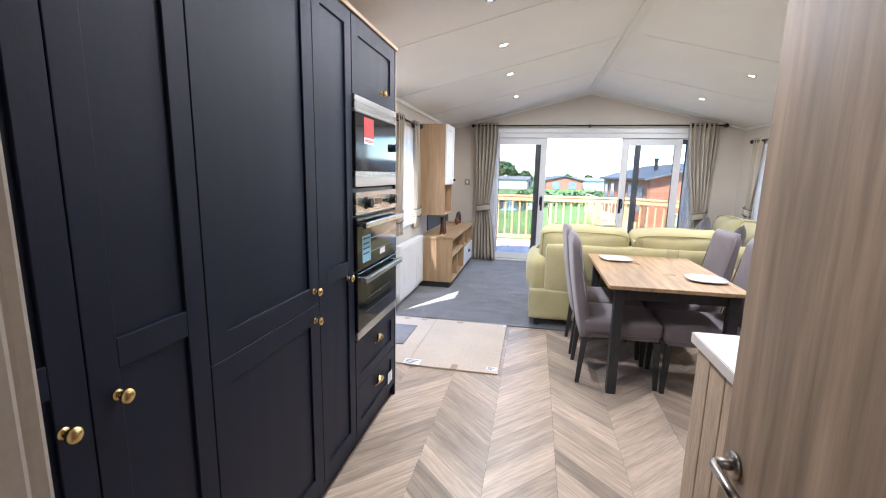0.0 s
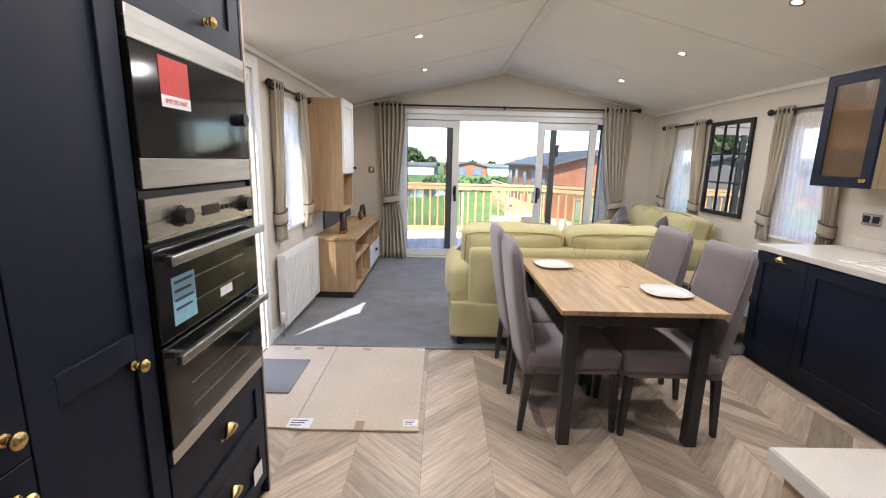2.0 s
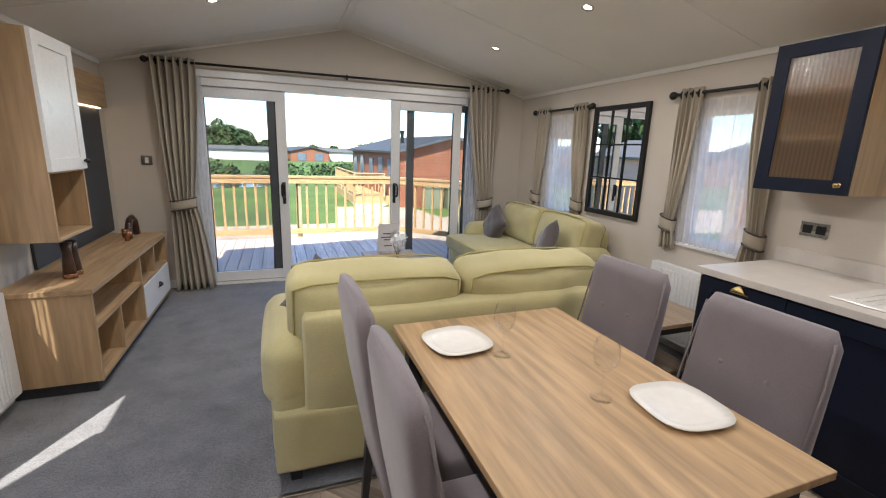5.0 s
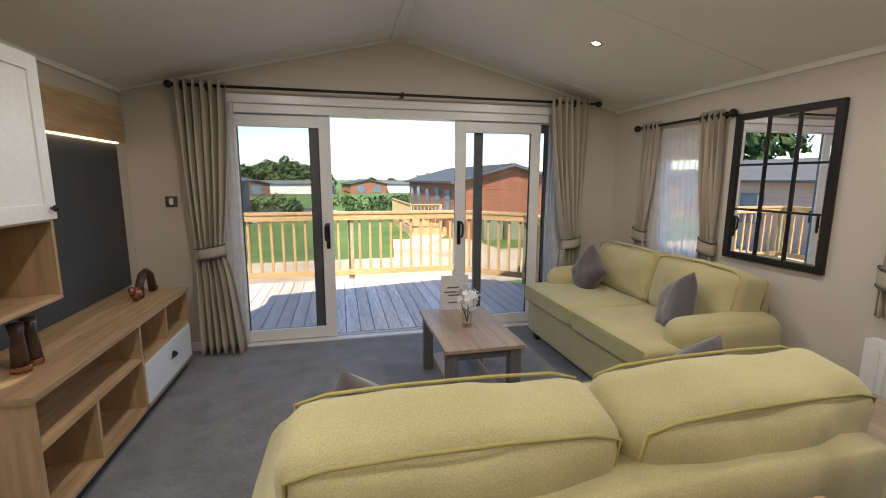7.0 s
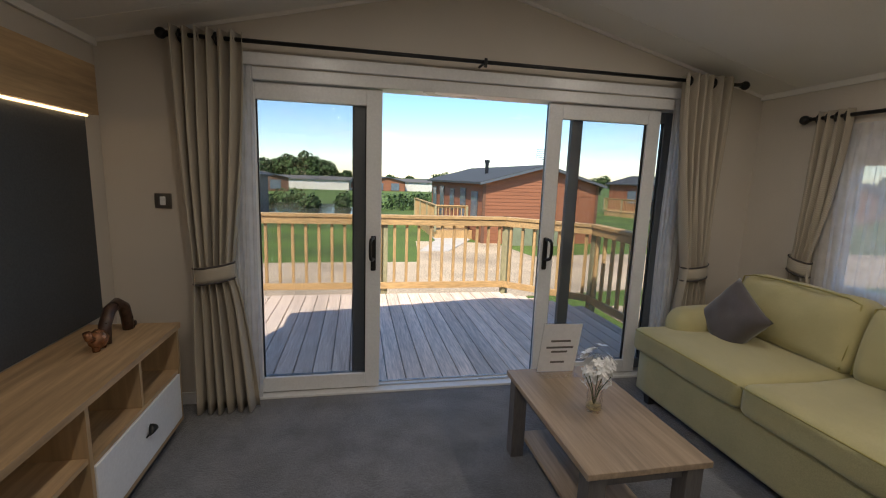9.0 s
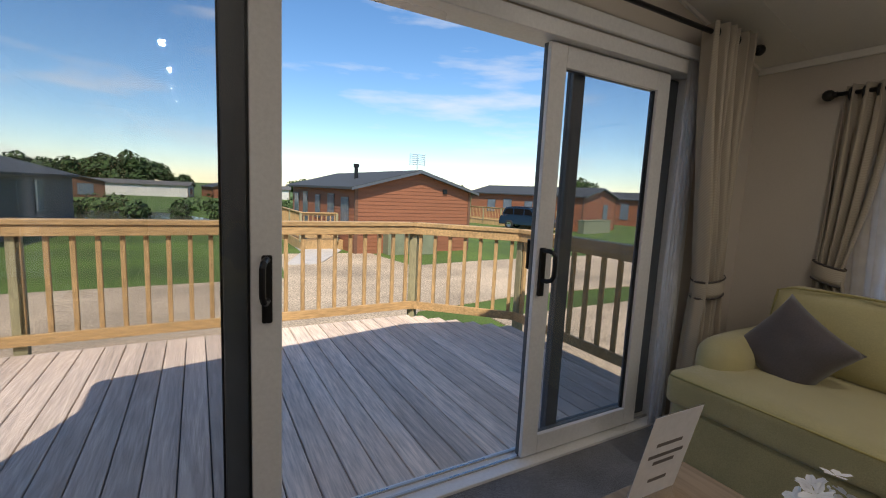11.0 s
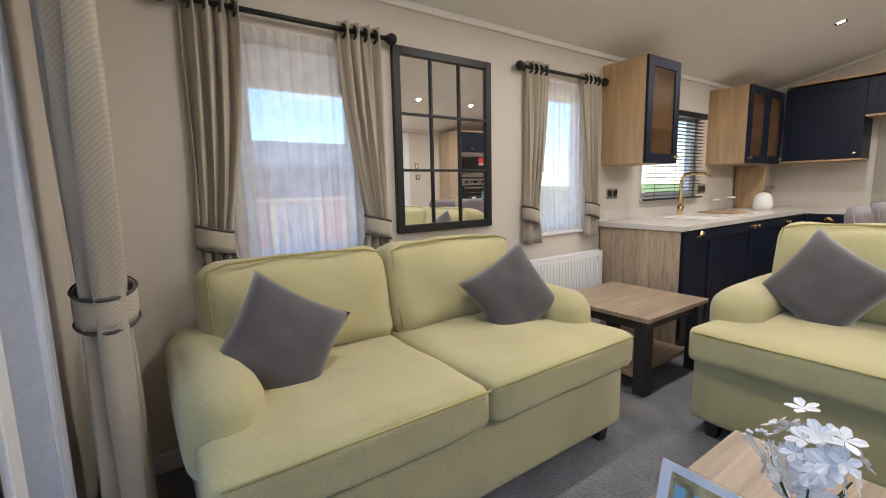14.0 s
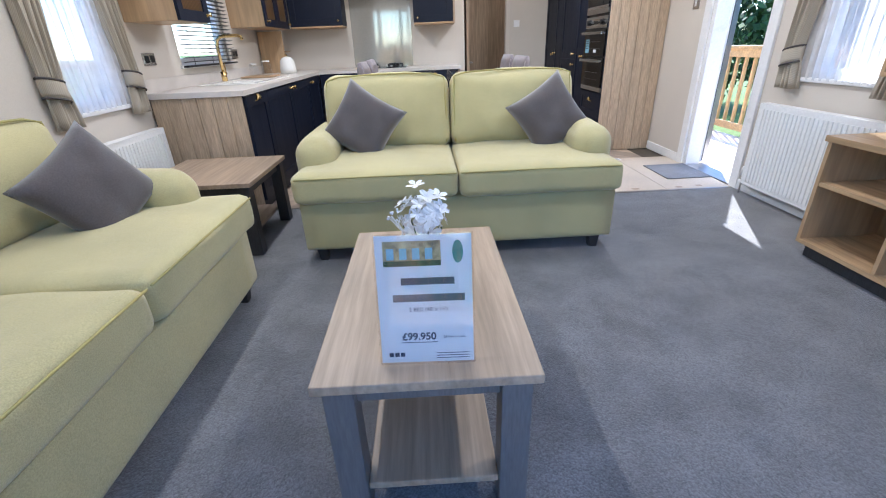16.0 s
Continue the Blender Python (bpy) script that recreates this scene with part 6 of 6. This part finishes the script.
def railing(name, pts, z, label, group=""):
    """A timber balustrade along the points, standing on height z."""
    r = thing(name, (pts[0][0], pts[0][1], z), label, "railing", group)
    for i, (a, b) in enumerate(zip(pts, pts[1:])):
        a, b = Vector((*a, 0)), Vector((*b, 0))
        L = (b - a).length
        q = Matrix.Translation((a.x, a.y, z)) @ Matrix.Rotation(math.atan2(b.y - a.y, b.x - a.x), 4, "Z")
        part("top_rail", moved(box(-0.03, L + 0.03, -0.06, 0.06, 1.045, 1.09, 0.006), q), M_timber_x, r)
        part("upper_rail", moved(box(0.0, L, -0.045, -0.01, 0.955, 1.044, 0.004), q), M_timber_x, r)
        part("bottom_rail", moved(box(0.0, L, -0.045, -0.01, 0.07, 0.16, 0.004), q), M_timber_x, r)
        n = max(1, round(L / 2.0))
        for k in range(n + (1 if i == len(pts) - 2 else 0)):
            part("post", moved(box(L * k / n - 0.045, L * k / n + 0.045, -0.009, 0.08, -0.10, 1.044, 0.005), q), M_post, r)
        m = int(L / 0.165)
        me = None
        for k in range(m):
            x = (k + 0.5) * L / m
            o = part("baluster", moved(box(-0.019, 0.019, -0.009, 0.029, 0.075, 1.040, 0.004, seg=1), Matrix.Translation((0, 0, 0))), M_timber, r) if me is None else new("baluster", me)
            if me is None:
                me = o.data
                me.transform(Matrix.Translation(ORIGIN[r.name]) @ Matrix.Translation((0, 0, 0)))
            o.parent = r
            o.matrix_basis = Matrix.Translation(-ORIGIN[r.name]) @ q @ Matrix.Translation((x, 0, 0))
    return r


RAIL_Y = 10.46
railing("deck_railing", [(-3.05, -3.0), (-3.05, RAIL_Y), (2.12, RAIL_Y), (3.02, 9.62), (3.02, 7.70)], ZD, "new orange timber deck railing with square balusters")
bm = prism([(-3.0, -3.0), (XL - 0.2, -3.0), (XL - 0.2, 7.6), (2.95, 7.6), (2.95, 9.55), (2.05, 10.38), (-3.0, 10.38)], ZG, ZD - 0.03)
setting("deck_base", bm, M_darkwood, "dark framed underside of the timber deck", "deck")

# lodge skirt under the walls
setting("wall_skirt", box(XL - 0.1, XR + 0.1, -1.9, YD + 0.1, ZG, -0.081), M_clad_d, "brown skirting below the lodge floor", "wall")

# ---- neighbouring lodges ----


def lodge(at, rz, W, L, eave, ridge, clad, label, side_windows=(), gable_windows=(), flue=False, roofmat=M_roof, drop=0.0):
    """A park lodge: its gable faces -y locally, its length runs along +y; built at the origin and then placed."""
    h = thing("lodge", (0, 0, 0), label, "lodge", "park lodges")
    hw = W / 2
    courses = int(eave / 0.15)
    for nm, x0, x1 in (("wall", -hw, -hw + 0.1), ("wall", hw - 0.1, hw)):
        s = -1 if x0 < 0 else 1
        xi, xo = (x1, x0) if s < 0 else (x0, x1)
        outline = [(xi, 0.0)]
        for k in range(courses):
            outline += [(xo + s * 0.014, eave * k / courses), (xo, eave * (k + 1) / courses - 0.004)]
        outline.append((xi, eave))
        bm = prism(outline, 0, L, "y")
        part(nm, bm, clad, h)
    for nm, y0, s in (("gable_wall", 0.0, -1), ("gable_wall", L, 1)):
        bm = bmesh.new()
        def half(zz):
            return hw if zz <= eave else hw * (ridge - zz) / (ridge - eave)
        rows, z = [], 0.0
        while z < ridge - 0.02:
            z1 = min(z + 0.15, ridge - 0.02)
            for zz, d in ((z, 0.016), (z1 - 0.003, 0.002)):
                rows.append([bm.verts.new((-half(zz), y0 + s * d, zz)), bm.verts.new((half(zz), y0 + s * d, zz))])
            z = z1
        for a, b in zip(rows, rows[1:]):
            bm.faces.new((a[0], a[1], b[1], b[0]))
        back = [bm.verts.new((x, y0 - s * 0.08, zz)) for x, zz in ((-hw, 0), (hw, 0), (hw, eave), (0, ridge - 0.02), (-hw, eave))]
        bm.faces.new(back)
        bm.faces.new((rows[0][0], rows[0][1], back[1], back[0]))
        part(nm, bm, clad, h)
    o = 0.3
    for s in (-1, 1):
        sl = (ridge - eave) / hw
        part("roof", prism([(0, ridge), (s * (hw + o), eave - o * sl), (s * (hw + o), eave - o * sl + 0.10), (0, ridge + 0.12)], -o, L + o, "y"), roofmat, h)
        part("fascia", prism([(0, ridge - 0.02), (s * (hw + o), eave - o * sl - 0.02), (s * (hw + o), eave - o * sl + 0.08), (0, ridge + 0.09)], -o - 0.03, -o - 0.002, "y"), M_grey, h)
    for s in (-1, 1):
        part("corner_post", box(s * hw - 0.06, s * hw + 0.06, -0.04, 0.05, 0, eave), M_clad_d, h)

    def win(x, y, w, z0, z1, face):
        if face == "y":
            f = part("window", box(x - w / 2, x + w / 2, -0.05, -0.02, z0, z1), M_grey, h)
            part("pane", box(x - w / 2 + 0.06, x + w / 2 - 0.06, -0.056, -0.051, z0 + 0.06, z1 - 0.06), M_pane, f)
        else:
            lo, hi = sorted((face * (hw + 0.02), face * (hw + 0.05)))
            f = part("window", box(lo, hi, y - w / 2, y + w / 2, z0, z1), M_grey, h)
            lo, hi = sorted((face * (hw + 0.051), face * (hw + 0.056)))
            part("pane", box(lo, hi, y - w / 2 + 0.06, y + w / 2 - 0.06, z0 + 0.06, z1 - 0.06), M_pane, f)
            part("curtain", box(lo - 0.001 * face, hi + 0.001 * face, y - w / 2 + 0.06, y - w / 4, z0 + 0.06, z1 - 0.06), M_clad_w, f)
    for y, w, z0, z1, face in side_windows:
        win(0, y, w, z0, z1, face)
    for x, w, z0, z1 in gable_windows:
        win(x, 0, w, z0, z1, "y")
    if flue:
        bm = rod((-hw * 0.55, 3.2, eave), (-hw * 0.55, 3.2, ridge + 0.25), 0.09)
        rod((-hw * 0.55, 3.2, ridge + 0.22), (-hw * 0.55, 3.2, ridge + 0.36), 0.13, bm)
        part("flue", bm, M_black, h)
        bm = rod((0, 0.1, ridge), (0, 0.1, ridge + 0.75), 0.025)
        for k in range(6):
            rod((-0.35, 0.1, ridge + 0.35 + k * 0.08), (0.35, 0.1, ridge + 0.35 + k * 0.08), 0.012, bm)
        rod((-0.35, 0.1, ridge + 0.3), (-0.35, 0.1, ridge + 0.8), 0.015, bm); rod((0.35, 0.1, ridge + 0.3), (0.35, 0.1, ridge + 0.8), 0.015, bm)
        part("aerial", bm, M_chrome, h, "silver television aerial")
        part("vent", box(hw * 0.5 - 0.1, hw * 0.5 + 0.1, -0.07, -0.02, eave - 0.1, eave + 0.1), M_black, h)
    h.matrix_basis = pose(at[0], at[1], ZG - drop, rz=rz)
    ORIGIN[h.name] = Vector((0, 0, 0))
    return h


SW = ((1.2, 0.9, 0.95, 2.2, -1), (3.0, 0.9, 0.6, 2.3, -1), (5.0, 0.8, 1.1, 2.2, -1), (7.2, 0.9, 0.6, 2.3, -1), (9.0, 0.9, 1.1, 2.2, -1))
lodge((7.95, 22.4), 3, 5.35, 10.0, 2.60, 3.32, M_clad, "red cedar clad park lodge with a dark roof and aerial", SW, (), True)
lodge((29.3, 31.3), 17, 6.2, 11.5, 2.75, 3.45, M_clad, "red cedar park lodge with a long veranda side", SW, ((1.0, 0.9, 0.9, 2.2),), False)
lodge((43.5, 35.0), 17, 6.2, 11.5, 2.75, 3.45, M_clad, "red cedar park lodge farther along the road", SW, ((-1.0, 0.9, 0.9, 2.2), (1.2, 0.9, 0.9, 2.2)))
lodge((-9.6, 25.0), -4, 6.0, 11.0, 2.55, 3.3, M_clad_g, "grey clad park lodge beside the pond", ((2.2, 0.9, 0.9, 2.3, 1), (6.5, 0.9, 0.9, 2.3, 1)), ((-1.5, 1.2, 0.6, 2.3),))
lodge((-13.6, 74.0), 20, 7.0, 9.0, 2.6, 3.4, M_clad_d, "brown park lodge with a raised veranda across the pond", (), ((-2.0, 1.8, 0.9, 2.3), (1.6, 1.6, 0.9, 2.3)), drop=0.6)
lodge((5.6, 88.0), 10, 7.0, 9.0, 2.6, 3.4, M_clad, "red lodge far beyond the pond", (), ((-1.5, 1.6, 0.9, 2.3), (1.6, 1.6, 0.9, 2.3)), drop=0.8)
lodge((-1.0, 88.0), 80, 4.2, 13.0, 2.6, 3.1, M_clad_w, "cream static caravan in the distance", ((2.5, 1.2, 1.2, 2.3, 1), (6.0, 1.2, 1.2, 2.3, 1), (9.5, 1.2, 1.2, 2.3, 1)), ((0, 1.5, 1.2, 2.3),), roofmat=M_clad_g, drop=0.8)
lodge((15.0, 92.0), 80, 4.2, 11.0, 2.6, 3.1, M_clad_w, "cream static caravan in the distance", ((2.5, 1.2, 1.2, 2.3, 1), (6.0, 1.2, 1.2, 2.3, 1)), ((0, 1.5, 1.2, 2.3),), roofmat=M_clad_g, drop=0.8)
lodge((13.2, -2.6), 2, 6.0, 12.0, 2.9, 3.6, M_clad, "red cedar lodge next door across a strip of gravel", SW, ((0, 1.6, 0.8, 2.2),))
lodge((-14.0, 11.0), -8, 5.5, 11.0, 2.7, 3.5, M_clad_p, "beige lodge with a grey roof across the road", ((3.0, 0.9, 1.0, 2.2, 1), (7.0, 0.9, 1.0, 2.2, 1)), ((0, 1.5, 0.8, 2.2),), roofmat=M_clad_g)
lodge((58.0, 34.0), 17, 6.2, 11.5, 2.75, 3.45, M_clad, "red cedar park lodge at the end of the row", SW, ((-1.0, 0.9, 0.9, 2.2), (1.2, 0.9, 0.9, 2.2)))
lodge((50.0, 16.0), 60, 6.2, 11.5, 2.75, 3.45, M_clad, "red cedar park lodge across the gravel road", SW, ((0, 1.2, 0.9, 2.2),))
setting("neighbour_gravel", prism([(4.6, -8), (9.6, -8), (9.8, 13), (5.2, 13)], ZG - 0.05, ZG + 0.025), M_gravel, "pale gravel between the lodges", "road")
railing("veranda_railing", [(4.9, 23.6), (3.5, 23.6), (3.4, 30.0)], ZG + 0.45, "orange timber railing beside the neighbouring lodge")
setting("veranda_deck", prism([(3.45, 23.65), (5.2, 23.65), (4.8, 30), (3.4, 30)], ZG, ZG + 0.40), M_timber, "timber side deck of the neighbouring lodge", "deck")
railing("veranda_railing", [(25.2, 32.0), (23.6, 32.2), (21.4, 39.5)], ZG + 0.45, "orange timber railing along a far veranda")
setting("veranda_deck_far", prism([(23.7, 32.2), (26.0, 31.5), (23.2, 41), (21.5, 39.5)], ZG, ZG + 0.40), M_timber, "timber veranda deck of a far lodge", "deck")
railing("veranda_railing", [(9.15, -4.5), (9.15, 9.0)], -0.03, "orange timber railing along the veranda next door")
setting("veranda_deck_next", box(9.1, 9.8, -4.55, 9.05, ZG, -0.04), M_timber, "timber veranda deck of the lodge next door", "deck")
for x, y in ((8.0, 21.95), (6.9, 22.05), (25.8, 29.2), (27.8, 29.8)):
    gb = thing("gas_box", (x, y, ZG), "sage green gas bottle housing beside a lodge", "storage box", "gas bottle housings")
    part("body", box(x - 0.8 if x > 20 else x - 0.45, x + 0.8 if x > 20 else x + 0.45, y - 0.3, y + 0.3, ZG, ZG + 0.95, 0.01), M_bin, gb)
    part("lid", box(x - 0.84 if x > 20 else x - 0.49, x + 0.84 if x > 20 else x + 0.49, y - 0.34, y + 0.34, ZG + 0.951, ZG + 1.02, 0.02), M_bin, gb)


def car(at, rz):
    c = thing("car", (0, 0, 0), "dark blue estate car parked on the gravel", "car")
    low = [(-2.25, 0.35), (-2.28, 0.75), (-2.15, 1.02), (-1.0, 1.08), (0.9, 1.05), (2.0, 0.92), (2.22, 0.70), (2.22, 0.35)]
    bm = prism(low, -0.9, 0.9, "y")
    bmesh.ops.bevel(bm, geom=bm.edges[:], offset=0.05, segments=2, affect="EDGES")
    part("body", bm, M_car, c)
    bm = prism([(-2.1, 1.05), (-1.85, 1.62), (-1.5, 1.72), (0.2, 1.70), (0.95, 1.06)], -0.76, 0.76, "y")
    bmesh.ops.bevel(bm, geom=bm.edges[:], offset=0.05, segments=2, affect="EDGES")
    part("cabin", bm, M_car, c)
    for s in (-1, 1):
        for pts in ([(-1.95, 1.14), (-1.75, 1.55), (-1.15, 1.60), (-1.15, 1.14)], [(-1.07, 1.14), (-1.07, 1.61), (-0.30, 1.61), (-0.30, 1.14)], [(-0.22, 1.14), (-0.22, 1.60), (0.15, 1.58), (0.65, 1.14)]):
            part("window", prism(pts, s * 0.755, s * 0.768, "y"), M_oven, c)
        for x in (-1.4, 1.35):
            w = part("tyre", moved(lathe([(0.2, -0.1), (0.33, -0.1), (0.35, -0.05), (0.35, 0.05), (0.33, 0.1), (0.2, 0.1)], n=24), Matrix.Translation((x, s * 0.83, 0.35)) @ pose(0, 0, 0, 90, 0, 0)), M_tyre, c, smooth=True)
            part("rim", moved(lathe([(0, -0.06), (0.2, -0.09), (0.2, 0.09), (0, 0.06)], n=20), Matrix.Translation((x, s * 0.83, 0.35)) @ pose(0, 0, 0, 90, 0, 0)), M_steel, w)
        part("headlight", box(2.10, 2.24, s * 0.62 - 0.15, s * 0.62 + 0.15, 0.70, 0.84, 0.02), M_chrome, c)
    part("windscreen", prism([(0.30, 1.62), (0.88, 1.10), (0.90, 1.12), (0.32, 1.64)], -0.68, 0.68, "y"), M_oven, c)
    part("roof_rack", box(-1.4, 0.0, -0.62, 0.62, 1.725, 1.76, 0.01), M_black, c)
    c.matrix_basis = pose(at[0], at[1], ZG + 0.02, rz=rz)
    return c


car((22.6, 32.2), -60)

# ---- trees and hedges ----


def crown_mesh(name, clumps, leaves, size, seed, zmin=0.0):
    r = random.Random(seed)
    vs, fs = [], []
    for (cx, cy, cz, rad) in clumps:
        for i in range(leaves):
            d = Vector((r.gauss(0, 1), r.gauss(0, 1), r.gauss(0, 0.8))).normalized() * rad * (0.6 + 0.45 * r.random())
            p = Vector((cx, cy, cz)) + d
            if p.z < zmin:
                continue
            n1 = (d.normalized() + 0.7 * Vector((r.uniform(-1, 1), r.uniform(-1, 1), r.uniform(-1, 1)))).normalized()
            u = n1.orthogonal().normalized()
            w = n1.cross(u)
            s = size * r.uniform(0.6, 1.3)
            k = len(vs)
            vs += [p - u * s, p + w * s * 0.6, p + u * s, p - w * s * 0.6]
            fs.append((k, k + 1, k + 2, k + 3))
    me = bpy.data.meshes.new(name)
    me.from_pydata([tuple(v) for v in vs], [], fs)
    me.materials.append(M_foliage)
    return me


def tree(seed, height, spread, leaves, size):
    r = random.Random(seed)
    t = thing("tree", (0, 0, 0), "broad leafy green tree in full summer leaf", "tree", "distant trees")
    bm = rod((0, 0, 0), (0, 0, height * 0.55), 0.035 * height, None, 0.018 * height, 10)
    part("trunk", bm, M_bark, t)
    clumps = []
    for i in range(14):
        a, h = r.uniform(0, 6.28), r.uniform(0.32, 0.92)
        e = spread * (1 - abs(h - 0.55)) * r.uniform(0.3, 0.75)
        c = (e * math.cos(a), e * math.sin(a), height * h)
        clumps.append((*c, spread * r.uniform(0.28, 0.45)))
        if i < 6:
            part("limb", rod((0, 0, height * 0.35), c, 0.012 * height, None, 0.004 * height, 6), M_bark, t)
    o = new("crown", crown_mesh("crown", clumps, leaves, size, seed))
    o.parent = t
    return t


t1, t2 = tree(11, 8.0, 5.5, 160, 0.42), tree(12, 6.5, 4.6, 160, 0.40)
t1.matrix_basis, t2.matrix_basis = pose(-13, 104, ZG - 2.0), pose(-20, 100, ZG - 1.5)
r = random.Random(9)
for x, y, s in ((-7.5, 102, 0.95), (-16, 106, 1.0), (-24, 103, 0.9), (-3, 108, 0.75), (-29, 105, 0.9), (-35, 100, 1.0), (8.5, 110, 0.62), (12.5, 112, 0.60), (20, 108, 0.62), (26, 112, 0.6), (70, 110, 0.5), (-44, 95, 1.0), (-55, 85, 1.1), (-20, 45, 1.1), (-28, 36, 1.2), (-34, 24, 1.2), (-25, 60, 1.2), (40, 120, 0.5), (-48, 60, 1.2), (-24, 8, 1.0), (-23, 18, 0.9), (85, 60, 0.8), (92, 45, 0.9), (88, 30, 0.8), (95, 18, 0.9), (80, 80, 0.8), (60, 105, 0.7)):
    copy_thing(t1 if r.random() < 0.5 else t2, pose(x, y, ZG, rz=r.uniform(0, 360)) @ Matrix.Diagonal((s, s, s * (0.72 if y > 90 else 1.0), 1)))
cl = []
for i in range(90):
    y = -20 + i * 0.30
    cl.append((-9.5 + r.uniform(-1.2, 1.2), y + r.uniform(-0.4, 0.4), ZG + r.uniform(0.5, 4.6), r.uniform(0.7, 1.3)))
hg = new("hedge", crown_mesh("hedge", cl, 260, 0.13, 77, ZG))
tagged(hg, "tall dense green hedge beyond the entrance deck", "hedge", kind="stuff")
cl = [(r.uniform(-8, 14), r.uniform(40, 50), ZG + 0.4, r.uniform(0.6, 1.2)) for i in range(34)]
hg = new("reeds", crown_mesh("reeds", cl, 120, 0.18, 78, ZG))
tagged(hg, "rough green scrub around the pond", "shrubs", kind="stuff")

# ---- many small pieces: deck boards, floor planks ----
DW = 0.15
deck = setting("deck", box(-3.0, -2.99, -3.0, -2.99, ZD - 0.03, ZD - 0.02), M_deck, "weathered timber deck of long grooved boards", "deck")
shared = {}


def deck_board(x, ya, yb, mesh_key):
    if mesh_key not in shared:
        L = yb - ya
        bm = box(-DW / 2 + 0.004, DW / 2 - 0.004, -L / 2, L / 2, -0.028, 0.0, 0.004, seg=1)
        shared[mesh_key] = mesh_of(bm, "deck_board", M_deck)
    o = new("deck_board", shared[mesh_key])
    o.parent = deck
    o.location = (x, (ya + yb) / 2, ZD)


i = 0
x = -2.955
while x < 3.0:
    ye = 10.42 if x < 2.05 else 10.42 - (x - 2.05) * 0.92
    ya = 7.56 if x > XL - 0.15 else -3.0
    deck_board(x, ya, ye, "long" if ya < 3 else ("mid" if x < 2.05 else i))
    x += DW
    i += 1

# chevron vinyl planks, in columns along y
CW = 0.343                                   # column width
WIDTHS = (0.24, 0.115, 0.20, 0.16, 0.255, 0.13)   # plank widths along y
floor_ob = bpy.data.objects["floor"]
made = {}
for s in (1, -1):
    for pw in WIDTHS:
        g, h = 0.0007, CW / 2
        pts = [(-h + g, -h * s), (h - g, h * s), (h - g, h * s + pw - 2 * g), (-h + g, -h * s + pw - 2 * g)]
        made[s, pw] = mesh_of(moved(prism(pts, -0.003, 0.0), Matrix.Rotation(radians(-45 * s), 4, "Z")), "floor_plank", M_plank)
rng = random.Random(21)
col, x = 0, -1.174 + CW / 2
while x - CW / 2 < 2.36:
    s = 1 if col % 2 else -1
    y = 0.08 - 0.05 * (col % 3)
    while y < 4.3:
        pw = rng.choice(WIDTHS)
        if y > 1.0 or x < 0.7:
            o = new("floor_plank", made[s, pw])
            o.parent = floor_ob
            o.matrix_basis = Matrix.Translation((x, y, 0.0)) @ Matrix.Rotation(radians(45 * s), 4, "Z")
        y += pw
    x += CW
    col += 1
setting("hall_floor", box(XL, 0.5, -1.6, 0.05, -0.003, -0.0005), M_plank, "plain vinyl floor in the hall", "floor")
